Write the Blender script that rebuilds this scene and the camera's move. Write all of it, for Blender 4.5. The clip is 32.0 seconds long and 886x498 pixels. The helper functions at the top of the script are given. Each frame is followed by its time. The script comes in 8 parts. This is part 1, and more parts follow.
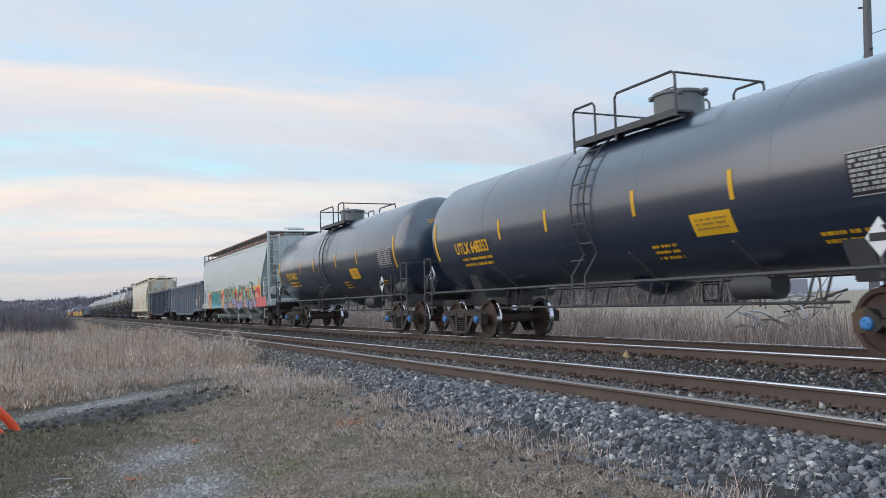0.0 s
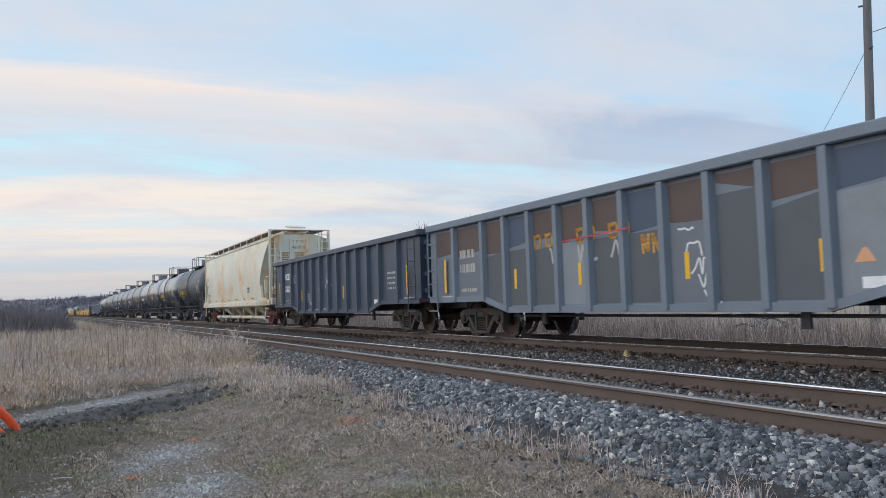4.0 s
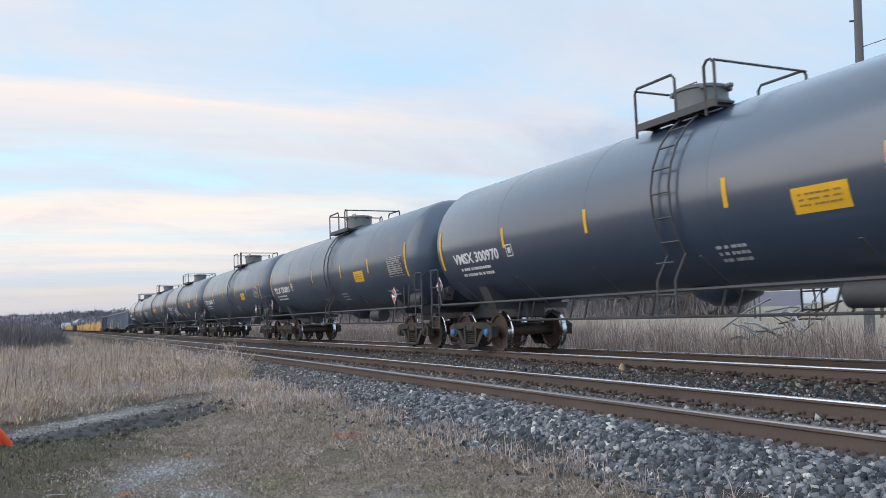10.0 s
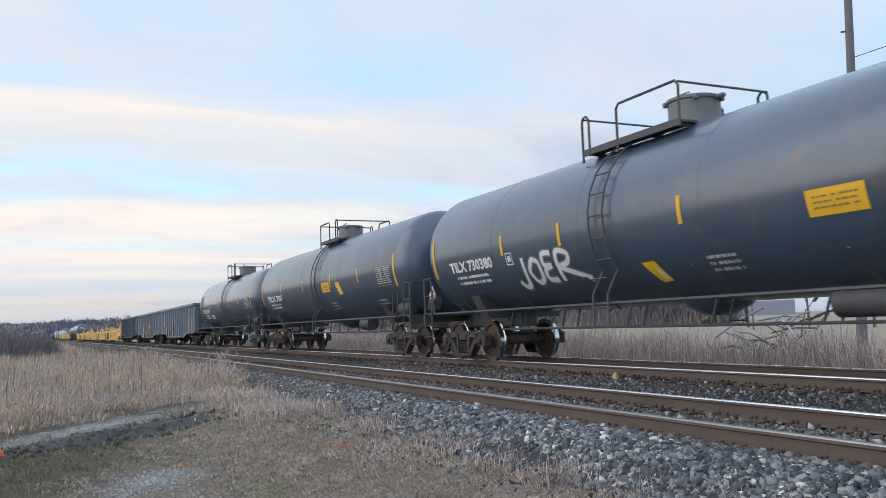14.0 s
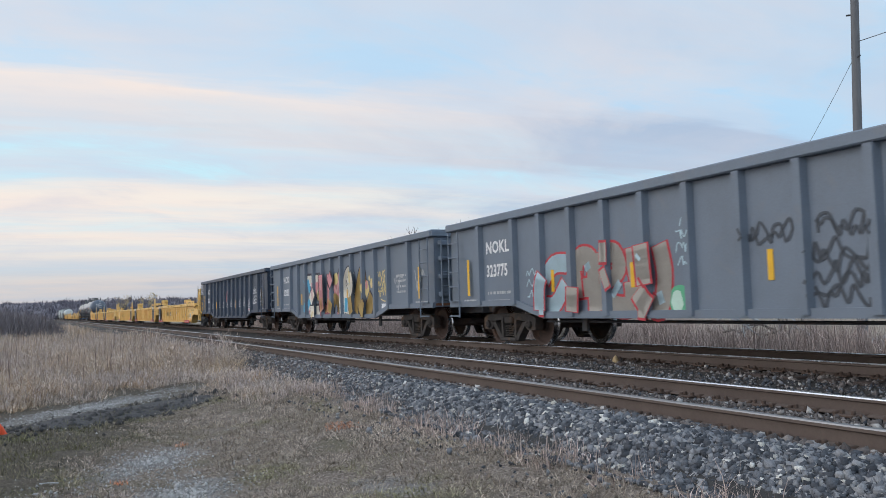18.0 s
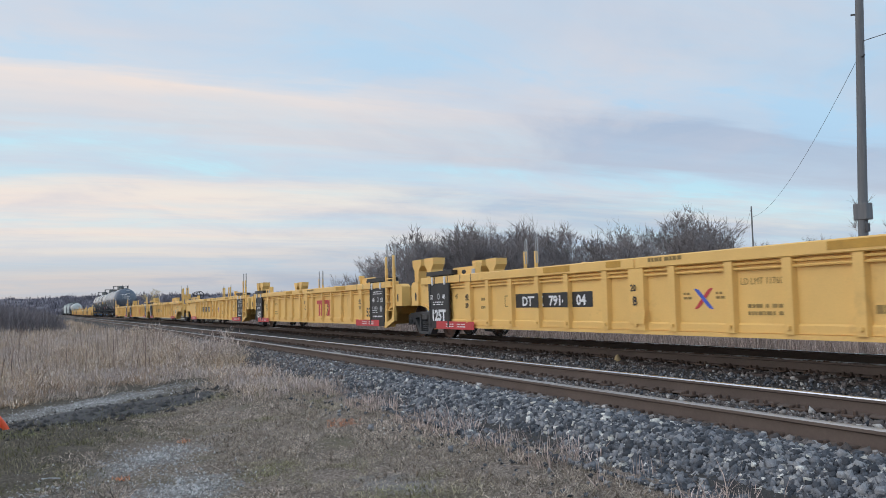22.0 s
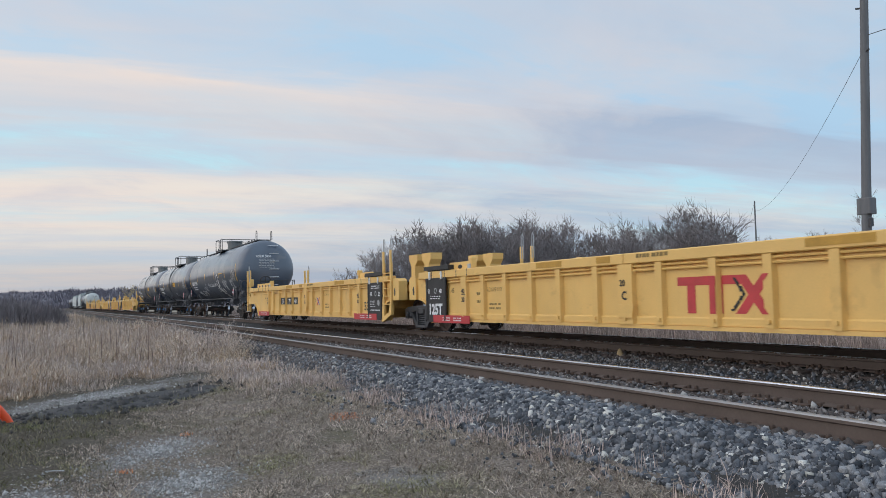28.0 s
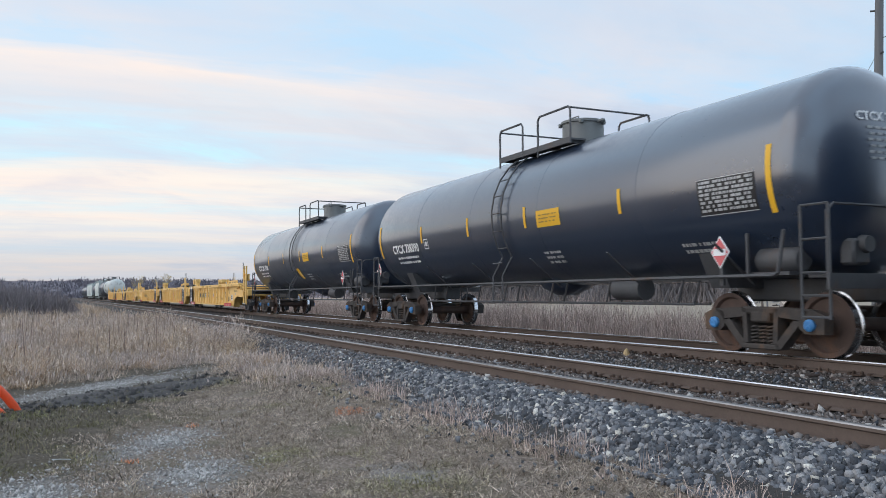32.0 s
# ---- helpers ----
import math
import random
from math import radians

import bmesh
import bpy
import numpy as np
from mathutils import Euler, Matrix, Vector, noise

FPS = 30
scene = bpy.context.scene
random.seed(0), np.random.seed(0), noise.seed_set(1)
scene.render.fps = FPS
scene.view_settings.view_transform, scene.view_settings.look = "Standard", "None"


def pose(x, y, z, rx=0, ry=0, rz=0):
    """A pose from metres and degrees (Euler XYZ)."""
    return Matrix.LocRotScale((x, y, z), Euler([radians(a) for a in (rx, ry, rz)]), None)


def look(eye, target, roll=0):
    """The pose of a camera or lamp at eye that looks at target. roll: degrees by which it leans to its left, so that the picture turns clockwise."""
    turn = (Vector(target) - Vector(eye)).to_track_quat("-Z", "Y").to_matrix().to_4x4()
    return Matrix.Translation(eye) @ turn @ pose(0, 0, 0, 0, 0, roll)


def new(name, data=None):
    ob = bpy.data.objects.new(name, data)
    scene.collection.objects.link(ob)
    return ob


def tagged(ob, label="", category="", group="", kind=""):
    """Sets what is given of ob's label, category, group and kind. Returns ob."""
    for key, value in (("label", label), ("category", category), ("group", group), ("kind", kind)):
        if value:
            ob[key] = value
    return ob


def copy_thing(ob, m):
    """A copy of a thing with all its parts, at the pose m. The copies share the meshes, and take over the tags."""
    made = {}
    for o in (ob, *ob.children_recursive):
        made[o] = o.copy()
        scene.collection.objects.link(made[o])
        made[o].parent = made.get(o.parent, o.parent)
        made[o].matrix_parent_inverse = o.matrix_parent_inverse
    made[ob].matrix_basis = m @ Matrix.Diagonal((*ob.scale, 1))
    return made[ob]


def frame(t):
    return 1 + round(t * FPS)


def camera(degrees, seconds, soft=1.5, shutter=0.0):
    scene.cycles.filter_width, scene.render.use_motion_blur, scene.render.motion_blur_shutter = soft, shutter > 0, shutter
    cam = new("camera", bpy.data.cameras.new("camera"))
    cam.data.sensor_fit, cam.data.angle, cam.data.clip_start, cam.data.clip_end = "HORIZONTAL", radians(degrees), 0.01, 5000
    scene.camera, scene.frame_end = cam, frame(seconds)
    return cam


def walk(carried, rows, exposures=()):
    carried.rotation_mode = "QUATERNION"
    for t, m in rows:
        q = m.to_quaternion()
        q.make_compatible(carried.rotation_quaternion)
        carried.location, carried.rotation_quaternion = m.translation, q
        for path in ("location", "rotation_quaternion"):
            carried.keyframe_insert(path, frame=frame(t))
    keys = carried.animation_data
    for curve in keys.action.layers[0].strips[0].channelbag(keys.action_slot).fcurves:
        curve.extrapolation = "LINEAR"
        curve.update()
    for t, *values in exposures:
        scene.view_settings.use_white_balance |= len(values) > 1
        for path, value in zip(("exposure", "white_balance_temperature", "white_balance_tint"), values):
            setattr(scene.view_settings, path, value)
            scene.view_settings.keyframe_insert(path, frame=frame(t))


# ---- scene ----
# camera held in the hand at one spot beside the line; x runs along the track, y across it, z = 0 at the near rail's top
EYE = (0.0, 0.0, 0.954)
TURNS = [
    (0, 93.75, 1.82, 65.30), (0.5, 93.69, 1.86, 65.24), (1, 93.66, 1.83, 65.22), (1.5, 93.63, 1.88, 65.21),
    (2, 93.64, 1.81, 65.25), (2.5, 93.66, 1.80, 65.33), (3, 93.64, 1.82, 65.31), (3.5, 93.63, 1.84, 65.33),
    (5.5, 93.94, 1.97, 65.10), (6, 93.88, 1.98, 65.04), (6.5, 93.89, 1.99, 65.09), (7, 94.00, 2.01, 65.10),
    (7.5, 94.13, 2.02, 65.07), (8, 94.24, 2.04, 65.03), (8.5, 94.36, 2.05, 65.03), (9, 94.46, 2.00, 65.03),
    (9.5, 94.57, 2.02, 65.00), (10, 94.64, 2.04, 64.97), (10.5, 94.73, 2.06, 64.91), (11, 94.75, 2.03, 64.86),
    (11.5, 94.69, 2.08, 64.72), (12, 94.79, 2.06, 64.72), (12.5, 95.02, 2.05, 64.69), (13, 95.15, 2.02, 64.61),
    (13.5, 95.26, 2.03, 64.61), (14, 95.24, 2.02, 64.53), (14.5, 95.18, 2.01, 64.53), (16.5, 94.65, 1.84, 64.59),
    (17, 94.43, 1.79, 64.69), (17.5, 94.21, 1.70, 64.71), (18, 94.02, 1.65, 64.59), (18.5, 93.82, 1.67, 64.55),
    (19, 93.71, 1.70, 64.47), (19.5, 93.68, 1.62, 64.46), (20, 93.66, 1.51, 64.43), (20.5, 93.73, 1.42, 64.42),
    (21, 93.80, 1.41, 64.47), (21.5, 93.88, 1.38, 64.61), (22, 93.87, 1.33, 64.74), (22.5, 93.75, 1.34, 64.82),
    (23, 93.70, 1.35, 64.85), (23.5, 93.64, 1.33, 64.85), (24, 93.54, 1.25, 64.85), (24.5, 93.42, 1.27, 64.86),
    (25, 93.41, 1.31, 64.89), (25.5, 93.43, 1.26, 64.93), (27.5, 93.47, 1.22, 64.89), (28, 93.46, 1.23, 64.92),
    (28.5, 93.44, 1.15, 64.93), (29, 93.44, 1.16, 64.97), (29.5, 93.38, 1.02, 65.15), (30, 93.41, 0.56, 65.09),
    (30.5, 93.37, 0.14, 65.33), (31, 93.47, 0.17, 65.69), (31.5, 93.61, 0.36, 65.90), (32, 93.22, 0.19, 65.43),
]
cam = camera(56.8, 32.0, soft=0.7, shutter=0.09)
walk(cam, [(t, pose(*EYE, rx, ry, rz)) for t, rx, ry, rz in TURNS], exposures=[(0, 0.04), (1, 0.05), (2, 0.14), (3, 0.0), (6, 0.0), (7, -0.08), (8, 0.13), (14, 0.16), (17, 0.08), (18, 0.0), (21.5, 0.01), (22, -0.09), (25, -0.14), (28, -0.16), (29, -0.19), (30, -0.11), (31, 0.04), (32, 0.12)])

# ---- sky and light ----
SUN_TURN, SUN_UP = radians(200), radians(9)
world = bpy.data.worlds.new("dusk_sky")
scene.world = world
world.use_nodes = True


class Net:
    """A small helper to write node trees."""

    def __init__(self, tree):
        self.tree = tree
        tree.nodes.clear()

    def add(self, kind, inputs=None):
        node = self.tree.nodes.new(kind)
        for key, value in (inputs or {}).items():
            self.put(node.inputs[key], value)
        return node

    def put(self, socket, value):
        if isinstance(value, bpy.types.NodeSocket):
            self.tree.links.new(value, socket)
        else:
            socket.default_value = value

    def math(self, op, a, b=0.0, clamp=False):
        node = self.add("ShaderNodeMath", {0: a, 1: b})
        node.operation, node.use_clamp = op, clamp
        return node.outputs[0]

    def mix(self, fac, a, b, blend="MIX"):
        node = self.add("ShaderNodeMix")
        node.data_type, node.blend_type = "RGBA", blend
        for key, value in ((0, fac), (6, a), (7, b)):
            self.put(node.inputs[key], value)
        return node.outputs[2]

    def ramp(self, fac, stops, mode="LINEAR"):
        node = self.add("ShaderNodeValToRGB", {0: fac})
        ramp = node.color_ramp
        ramp.interpolation = mode
        while len(ramp.elements) < len(stops):
            ramp.elements.new(0.5)
        for el, (at, col) in zip(ramp.elements, stops):
            el.position = at
            el.color = (*col, 1) if len(col) == 3 else col
        return node.outputs[0]

    def noise(self, vec, scale, detail=4, rough=0.55, dist=0.0):
        return self.add("ShaderNodeTexNoise", {"Vector": vec, "Scale": scale, "Detail": detail, "Roughness": rough, "Distortion": dist}).outputs[0]


def grey(v):
    return (v, v, v)


def build_sky():
    n = Net(world.node_tree)
    way = n.add("ShaderNodeTexCoord").outputs["Generated"]
    sky = n.add("ShaderNodeTexSky")
    sky.sky_type, sky.sun_disc, sky.sun_elevation, sky.sun_rotation, sky.dust_density = "NISHITA", False, SUN_UP, SUN_TURN, 0.6
    clear = n.mix(1.0, sky.outputs[0], (0.125, 0.115, 0.105, 1), "MULTIPLY")
    # a cloud deck seen in perspective: long bands lying across the line
    sep = n.add("ShaderNodeSeparateXYZ", {0: way}).outputs
    up = n.math("ADD", n.math("MAXIMUM", sep[2], 0.0), 0.1)
    ahead = n.math("ADD", n.math("MULTIPLY", sep[0], -0.906), n.math("MULTIPLY", sep[1], 0.423))
    side = n.math("ADD", n.math("MULTIPLY", sep[0], 0.423), n.math("MULTIPLY", sep[1], 0.906))
    q = n.math("DIVIDE", ahead, up)
    r = n.math("DIVIDE", side, up)
    band = n.math("SUBTRACT", q, n.math("MULTIPLY", r, 0.33))
    flat = n.add("ShaderNodeCombineXYZ", {0: n.math("MULTIPLY", band, 1.0), 1: n.math("MULTIPLY", r, 0.32), 2: 0.0}).outputs[0]
    wob = n.noise(flat, 0.9, 5, 0.55)
    ripple = n.noise(n.add("ShaderNodeCombineXYZ", {0: band, 1: n.math("MULTIPLY", r, 0.22), 2: 9.0}).outputs[0], 3.4, 5, 0.6)
    shift = n.math("ADD", n.math("MULTIPLY", n.math("SUBTRACT", wob, 0.5), 1.5), n.math("MULTIPLY", n.math("SUBTRACT", ripple, 0.5), 0.75))
    band2 = n.math("DIVIDE", n.math("ADD", band, shift), 10.0)
    open_sky = n.ramp(band2, CLEAR)
    # a thin high veil breaks the clear blue overhead
    veil = n.noise(n.add("ShaderNodeCombineXYZ", {0: n.math("MULTIPLY", band, 1.1), 1: n.math("MULTIPLY", r, 0.75), 2: 2.0}).outputs[0], 1.5, 7, 0.62, 0.5)
    tinge = n.noise(n.add("ShaderNodeCombineXYZ", {0: band, 1: r, 2: 6.0}).outputs[0], 0.8, 4, 0.5)
    veil_col = n.mix(n.ramp(tinge, [(0.42, grey(0)), (0.62, grey(1))]), (0.56, 0.645, 0.80, 1), (0.70, 0.675, 0.745, 1))
    open_sky = n.mix(n.ramp(veil, [(0.40, grey(0)), (0.50, grey(0.55)), (0.64, grey(0.95))]), open_sky, veil_col)
    cover = n.ramp(band2, [(at, grey(v)) for at, v in COVER])
    streak = n.noise(flat, 2.4, 6, 0.62)
    lump = n.noise(n.add("ShaderNodeCombineXYZ", {0: n.math("MULTIPLY", band, 1.0), 1: n.math("MULTIPLY", r, 1.1), 2: 4.0}).outputs[0], 1.1, 6, 0.6, 0.4)
    big = n.noise(flat, 0.5, 4, 0.5)
    # clouds are lit cream and rose to the one side, and turn lavender to the other
    turn = n.math("ADD", n.math("MULTIPLY", n.math("ADD", r, 0.85), 0.55), n.math("ADD", n.math("MULTIPLY", n.math("SUBTRACT", lump, 0.5), 1.9), n.math("MULTIPLY", n.math("SUBTRACT", band2, 0.36, True), 1.6)), True)
    cloud = n.mix(turn, (0.94, 0.755, 0.69, 1), (0.42, 0.50, 0.67, 1))
    cloud = n.mix(n.math("MULTIPLY", n.math("SUBTRACT", lump, 0.54, True), 3.0, True), cloud, (0.60, 0.60, 0.71, 1))
    shade = n.ramp(band2, [(0.28, grey(0)), (0.345, grey(0.55)), (0.37, grey(0))])
    cloud = n.mix(shade, cloud, (0.52, 0.55, 0.67, 1))
    thick = n.math("MULTIPLY", cover, n.math("SUBTRACT", n.math("MULTIPLY", n.math("ADD", streak, lump), 1.15), 0.28), True)
    col = n.mix(thick, open_sky, cloud)
    col = n.mix(n.math("MULTIPLY", n.math("SUBTRACT", big, 0.55, True), 1.5, True), col, n.mix(turn, (0.72, 0.76, 0.84, 1), (0.54, 0.63, 0.81, 1)))
    glow = n.ramp(band2, [(0.38, grey(0)), (0.44, grey(0.6)), (0.50, grey(0.15)), (0.56, grey(0.7)), (0.62, grey(0.5)), (0.66, grey(0)), (0.72, grey(0.35)), (0.78, grey(0))])
    col = n.mix(n.math("MULTIPLY", glow, n.math("MULTIPLY", n.math("SUBTRACT", streak, 0.42, True), 4.0, True), True), col, (0.87, 0.81, 0.77, 1))
    # the air thickens and dims towards the horizon
    col = n.mix(1.0, col, n.ramp(band2, [(0.0, grey(1)), (0.50, grey(1)), (0.62, (0.90, 0.92, 0.94)), (0.78, (0.75, 0.79, 0.84)), (1.0, (0.65, 0.70, 0.77))]), "MULTIPLY")
    col = n.mix(1.0, col, (0.958, 1.0, 0.985, 1), "MULTIPLY")
    col = n.mix(0.9, clear, col)
    out = n.add("ShaderNodeBackground", {"Color": col, "Strength": 1.15})
    n.add("ShaderNodeOutputWorld", {"Surface": out.outputs[0]})


CLEAR = [(0.0, (0.86, 1.12, 1.48)), (0.10, (0.68, 0.90, 1.18)), (0.19, (0.47, 0.68, 0.90)), (0.27, (0.45, 0.655, 0.89)), (0.38, (0.52, 0.77, 0.92)), (0.44, (0.58, 0.78, 0.88)), (0.60, (0.52, 0.66, 0.82)), (1.0, (0.52, 0.60, 0.75))]
COVER = [(0.0, 0.15), (0.16, 0.12), (0.20, 0.35), (0.235, 0.15), (0.258, 0.25), (0.276, 1.0), (0.34, 0.95), (0.365, 0.12), (0.405, 0.05), (0.435, 0.85), (0.475, 0.95), (0.50, 0.35), (0.54, 1.0), (0.58, 0.55),
         (0.63, 0.9), (0.69, 0.25), (0.76, 0.8), (0.85, 0.5), (1.0, 0.8)]
build_sky()
sun = new("sun", bpy.data.lights.new("sun", "SUN"))
sun.data.energy, sun.data.angle, sun.data.color = 1.3, radians(80), (1.0, 0.90, 0.82)
SUN_AT = Vector((-0.15, -1.0, 0.42))
sun.matrix_world = look(SUN_AT * 50, (0, 0, 0))


# ---- materials ----
def material(name, base, rough=0.7, metal=0.0, var=0.25, scale=3.0, fine=40.0, bump=0.15, stain=None, stain_amount=0.0, stain_scale=1.5,
             stretch=(1, 1, 1), random_tint=0.0, spec=0.5, coord="Object", island=0.0, coat=0.0, coat_ior=1.5):
    """A procedural surface: base colour with coarse and fine variation, an optional stain colour, and fine relief."""
    m = bpy.data.materials.new(name)
    m.use_nodes = True
    n = Net(m.node_tree)
    vec = n.add("ShaderNodeTexCoord").outputs[coord]
    vec = n.add("ShaderNodeMapping", {"Vector": vec, "Scale": stretch}).outputs[0]
    coarse = n.noise(vec, scale, 5, 0.6)
    grain = n.noise(vec, fine, 3, 0.6)
    fac = n.math("ADD", n.math("MULTIPLY", coarse, 0.65), n.math("MULTIPLY", grain, 0.35))
    lo, hi = [c * (1 - var) for c in base], [min(1, c * (1 + var)) for c in base]
    col = n.ramp(fac, [(0.3, lo), (0.7, hi)])
    if stain:
        s = n.noise(vec, stain_scale, 6, 0.65, 0.6)
        col = n.mix(n.ramp(s, [(0.62 - 0.3 * stain_amount, grey(0)), (0.74 - 0.2 * stain_amount, grey(0.85))]), col, (*stain, 1))
    if random_tint:
        rnd = n.add("ShaderNodeObjectInfo").outputs["Random"]
        col = n.mix(1.0, col, n.ramp(rnd, [(0, grey(1 - random_tint)), (1, grey(1 + random_tint))]), "MULTIPLY")
    if island:
        rnd = n.add("ShaderNodeNewGeometry").outputs["Random Per Island"]
        col = n.mix(1.0, col, n.ramp(rnd, [(0, grey(1 - island)), (1, grey(1 + island))]), "MULTIPLY")
    rr = n.add("ShaderNodeMapRange", {0: fac, 1: 0.3, 2: 0.7, 3: max(0.02, rough - 0.1), 4: min(1, rough + 0.1)}).outputs[0]
    sh = n.add("ShaderNodeBsdfPrincipled", {"Base Color": col, "Roughness": rr, "Metallic": metal, "Specular IOR Level": spec, "Coat Weight": coat, "Coat Roughness": 0.2, "Coat IOR": coat_ior})
    if bump:
        b = n.add("ShaderNodeBump", {"Height": fac, "Strength": bump, "Distance": 0.02})
        n.put(sh.inputs["Normal"], b.outputs[0])
    n.add("ShaderNodeOutputMaterial", {"Surface": sh.outputs[0]})
    return m


M = {
    "tank": material("tank_paint", (0.015, 0.028, 0.056), 0.34, coat=1.0, coat_ior=1.72, var=0.10, scale=0.5, fine=12, bump=0.004, spec=0.7),
    "tank_faded": material("tank_faded_paint", (0.030, 0.036, 0.052), 0.5, coat=0.25, var=0.25, scale=0.7, fine=12, bump=0.01, stain=(0.050, 0.052, 0.060), stain_amount=0.3),
    "tank_sheen": material("tank_satin_paint", (0.036, 0.058, 0.098), 0.38, coat=1.0, coat_ior=1.65, var=0.12, scale=0.5, fine=12, bump=0.004, spec=0.6),
    "tank_slate": material("tank_slate_paint", (0.046, 0.066, 0.100), 0.40, coat=0.8, coat_ior=1.7, var=0.15, scale=0.6, fine=14, bump=0.01, stain=(0.095, 0.105, 0.12), stain_amount=0.2),
    "tank_dusty": material("tank_dusty_paint", (0.044, 0.068, 0.108), 0.42, coat=0.7, coat_ior=1.7, var=0.16, scale=0.6, fine=14, bump=0.01, stain=(0.085, 0.085, 0.09), stain_amount=0.25),
    "dome": material("dome_paint", (0.15, 0.16, 0.16), 0.5, var=0.15, bump=0.02),
    "tank_grey": material("tank_grey_paint", (0.50, 0.53, 0.52), 0.5, var=0.15, scale=0.8, fine=30, bump=0.03, stain=(0.2, 0.18, 0.16), stain_amount=0.3),
    "steel_dark": material("dark_steel", (0.062, 0.064, 0.070), 0.6, var=0.3, fine=25, bump=0.1, stain=(0.09, 0.06, 0.045), stain_amount=0.2),
    "truck": material("truck_steel", (0.062, 0.056, 0.053), 0.85, var=0.35, scale=4, bump=0.25, stain=(0.14, 0.09, 0.06), stain_amount=0.4, spec=0.2),
    "wheel": material("wheel_steel", (0.082, 0.056, 0.047), 0.8, var=0.3, scale=4, stain=(0.15, 0.08, 0.05), stain_amount=0.35, spec=0.3),
    "tread": material("polished_tread", (0.55, 0.56, 0.58), 0.22, 1.0, var=0.1, bump=0.02),
    "yellow": material("yellow_reflective", (0.75, 0.42, 0.02), 0.5, var=0.12, bump=0.02),
    "white": material("white_stencil", (0.72, 0.73, 0.74), 0.6, var=0.15, bump=0.02),
    "white_worn": material("worn_white_stencil", (0.42, 0.43, 0.44), 0.7, var=0.3, bump=0.02),
    "black": material("black_panel", (0.018, 0.018, 0.02), 0.5, var=0.2, bump=0.02),
    "red": material("red_panel", (0.50, 0.045, 0.05), 0.5, var=0.2, bump=0.02),
    "blue": material("blue_cap", (0.05, 0.22, 0.50), 0.5, var=0.2, bump=0.02),
    "well": material("well_yellow_paint", (0.76, 0.475, 0.15), 0.5, var=0.10, scale=1.2, bump=0.03, stain=(0.56, 0.34, 0.11), stain_amount=0.1),
    "gon_black": material("gondola_black_paint", (0.040, 0.057, 0.088), 0.42, var=0.25, scale=1.0, bump=0.08, stain=(0.055, 0.068, 0.092), stain_amount=0.2),
    "gon_grey": material("gondola_grey_paint", (0.145, 0.178, 0.222), 0.5, var=0.18, scale=1.0, bump=0.06, stain=(0.17, 0.185, 0.21), stain_amount=0.15),
    "hop_grey": material("hopper_grey_paint", (0.50, 0.54, 0.53), 0.55, var=0.10, scale=0.7, bump=0.05, stain=(0.54, 0.55, 0.52), stain_amount=0.1),
    "rust_worn": material("worn_rust", (0.21, 0.125, 0.09), 0.85, var=0.4, bump=0.2, stain=(0.36, 0.37, 0.36), stain_amount=0.35, stain_scale=2.5),
    "rust": material("rust", (0.20, 0.085, 0.045), 0.85, var=0.35, bump=0.2),
    "rail": material("rusty_rail", (0.115, 0.088, 0.075), 0.8, var=0.22, scale=1.5, fine=30, bump=0.15, spec=0.25),
    "rail_top": material("polished_rail", (0.62, 0.63, 0.66), 0.26, 1.0, var=0.08, bump=0.01),
    "rail_dull": material("dull_rail", (0.30, 0.29, 0.29), 0.42, 0.8, var=0.25, scale=1.2, bump=0.02, stain=(0.12, 0.10, 0.09), stain_amount=0.25, stretch=(0.3, 3, 3)),
    "tie": material("weathered_tie", (0.062, 0.046, 0.04), 0.9, var=0.35, scale=2, bump=0.4, stretch=(6, 1, 1), random_tint=0.25),
    # near-black bed colour carries the shade in gaps between the loose stones
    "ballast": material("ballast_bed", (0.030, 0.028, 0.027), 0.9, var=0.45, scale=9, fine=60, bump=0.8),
    "pole": material("weathered_pole_wood", (0.145, 0.148, 0.155), 0.9, var=0.25, scale=3, bump=0.3, stretch=(4, 4, 0.3)),
    "wire": material("wire", (0.05, 0.05, 0.055), 0.6),
    "orange": material("orange_plastic", (0.85, 0.10, 0.03), 0.45, var=0.12, bump=0.02),
    "galv": material("galvanised_steel", (0.36, 0.37, 0.38), 0.5, 0.6, var=0.2, bump=0.05),
    "asphalt": material("old_asphalt", (0.050, 0.047, 0.047), 0.95, var=0.6, scale=7, fine=45, bump=0.9, stain=(0.13, 0.115, 0.10), stain_amount=0.25, stain_scale=2.2),
    "bark": material("bark", (0.10, 0.085, 0.075), 0.9, var=0.3, bump=0.3),
}


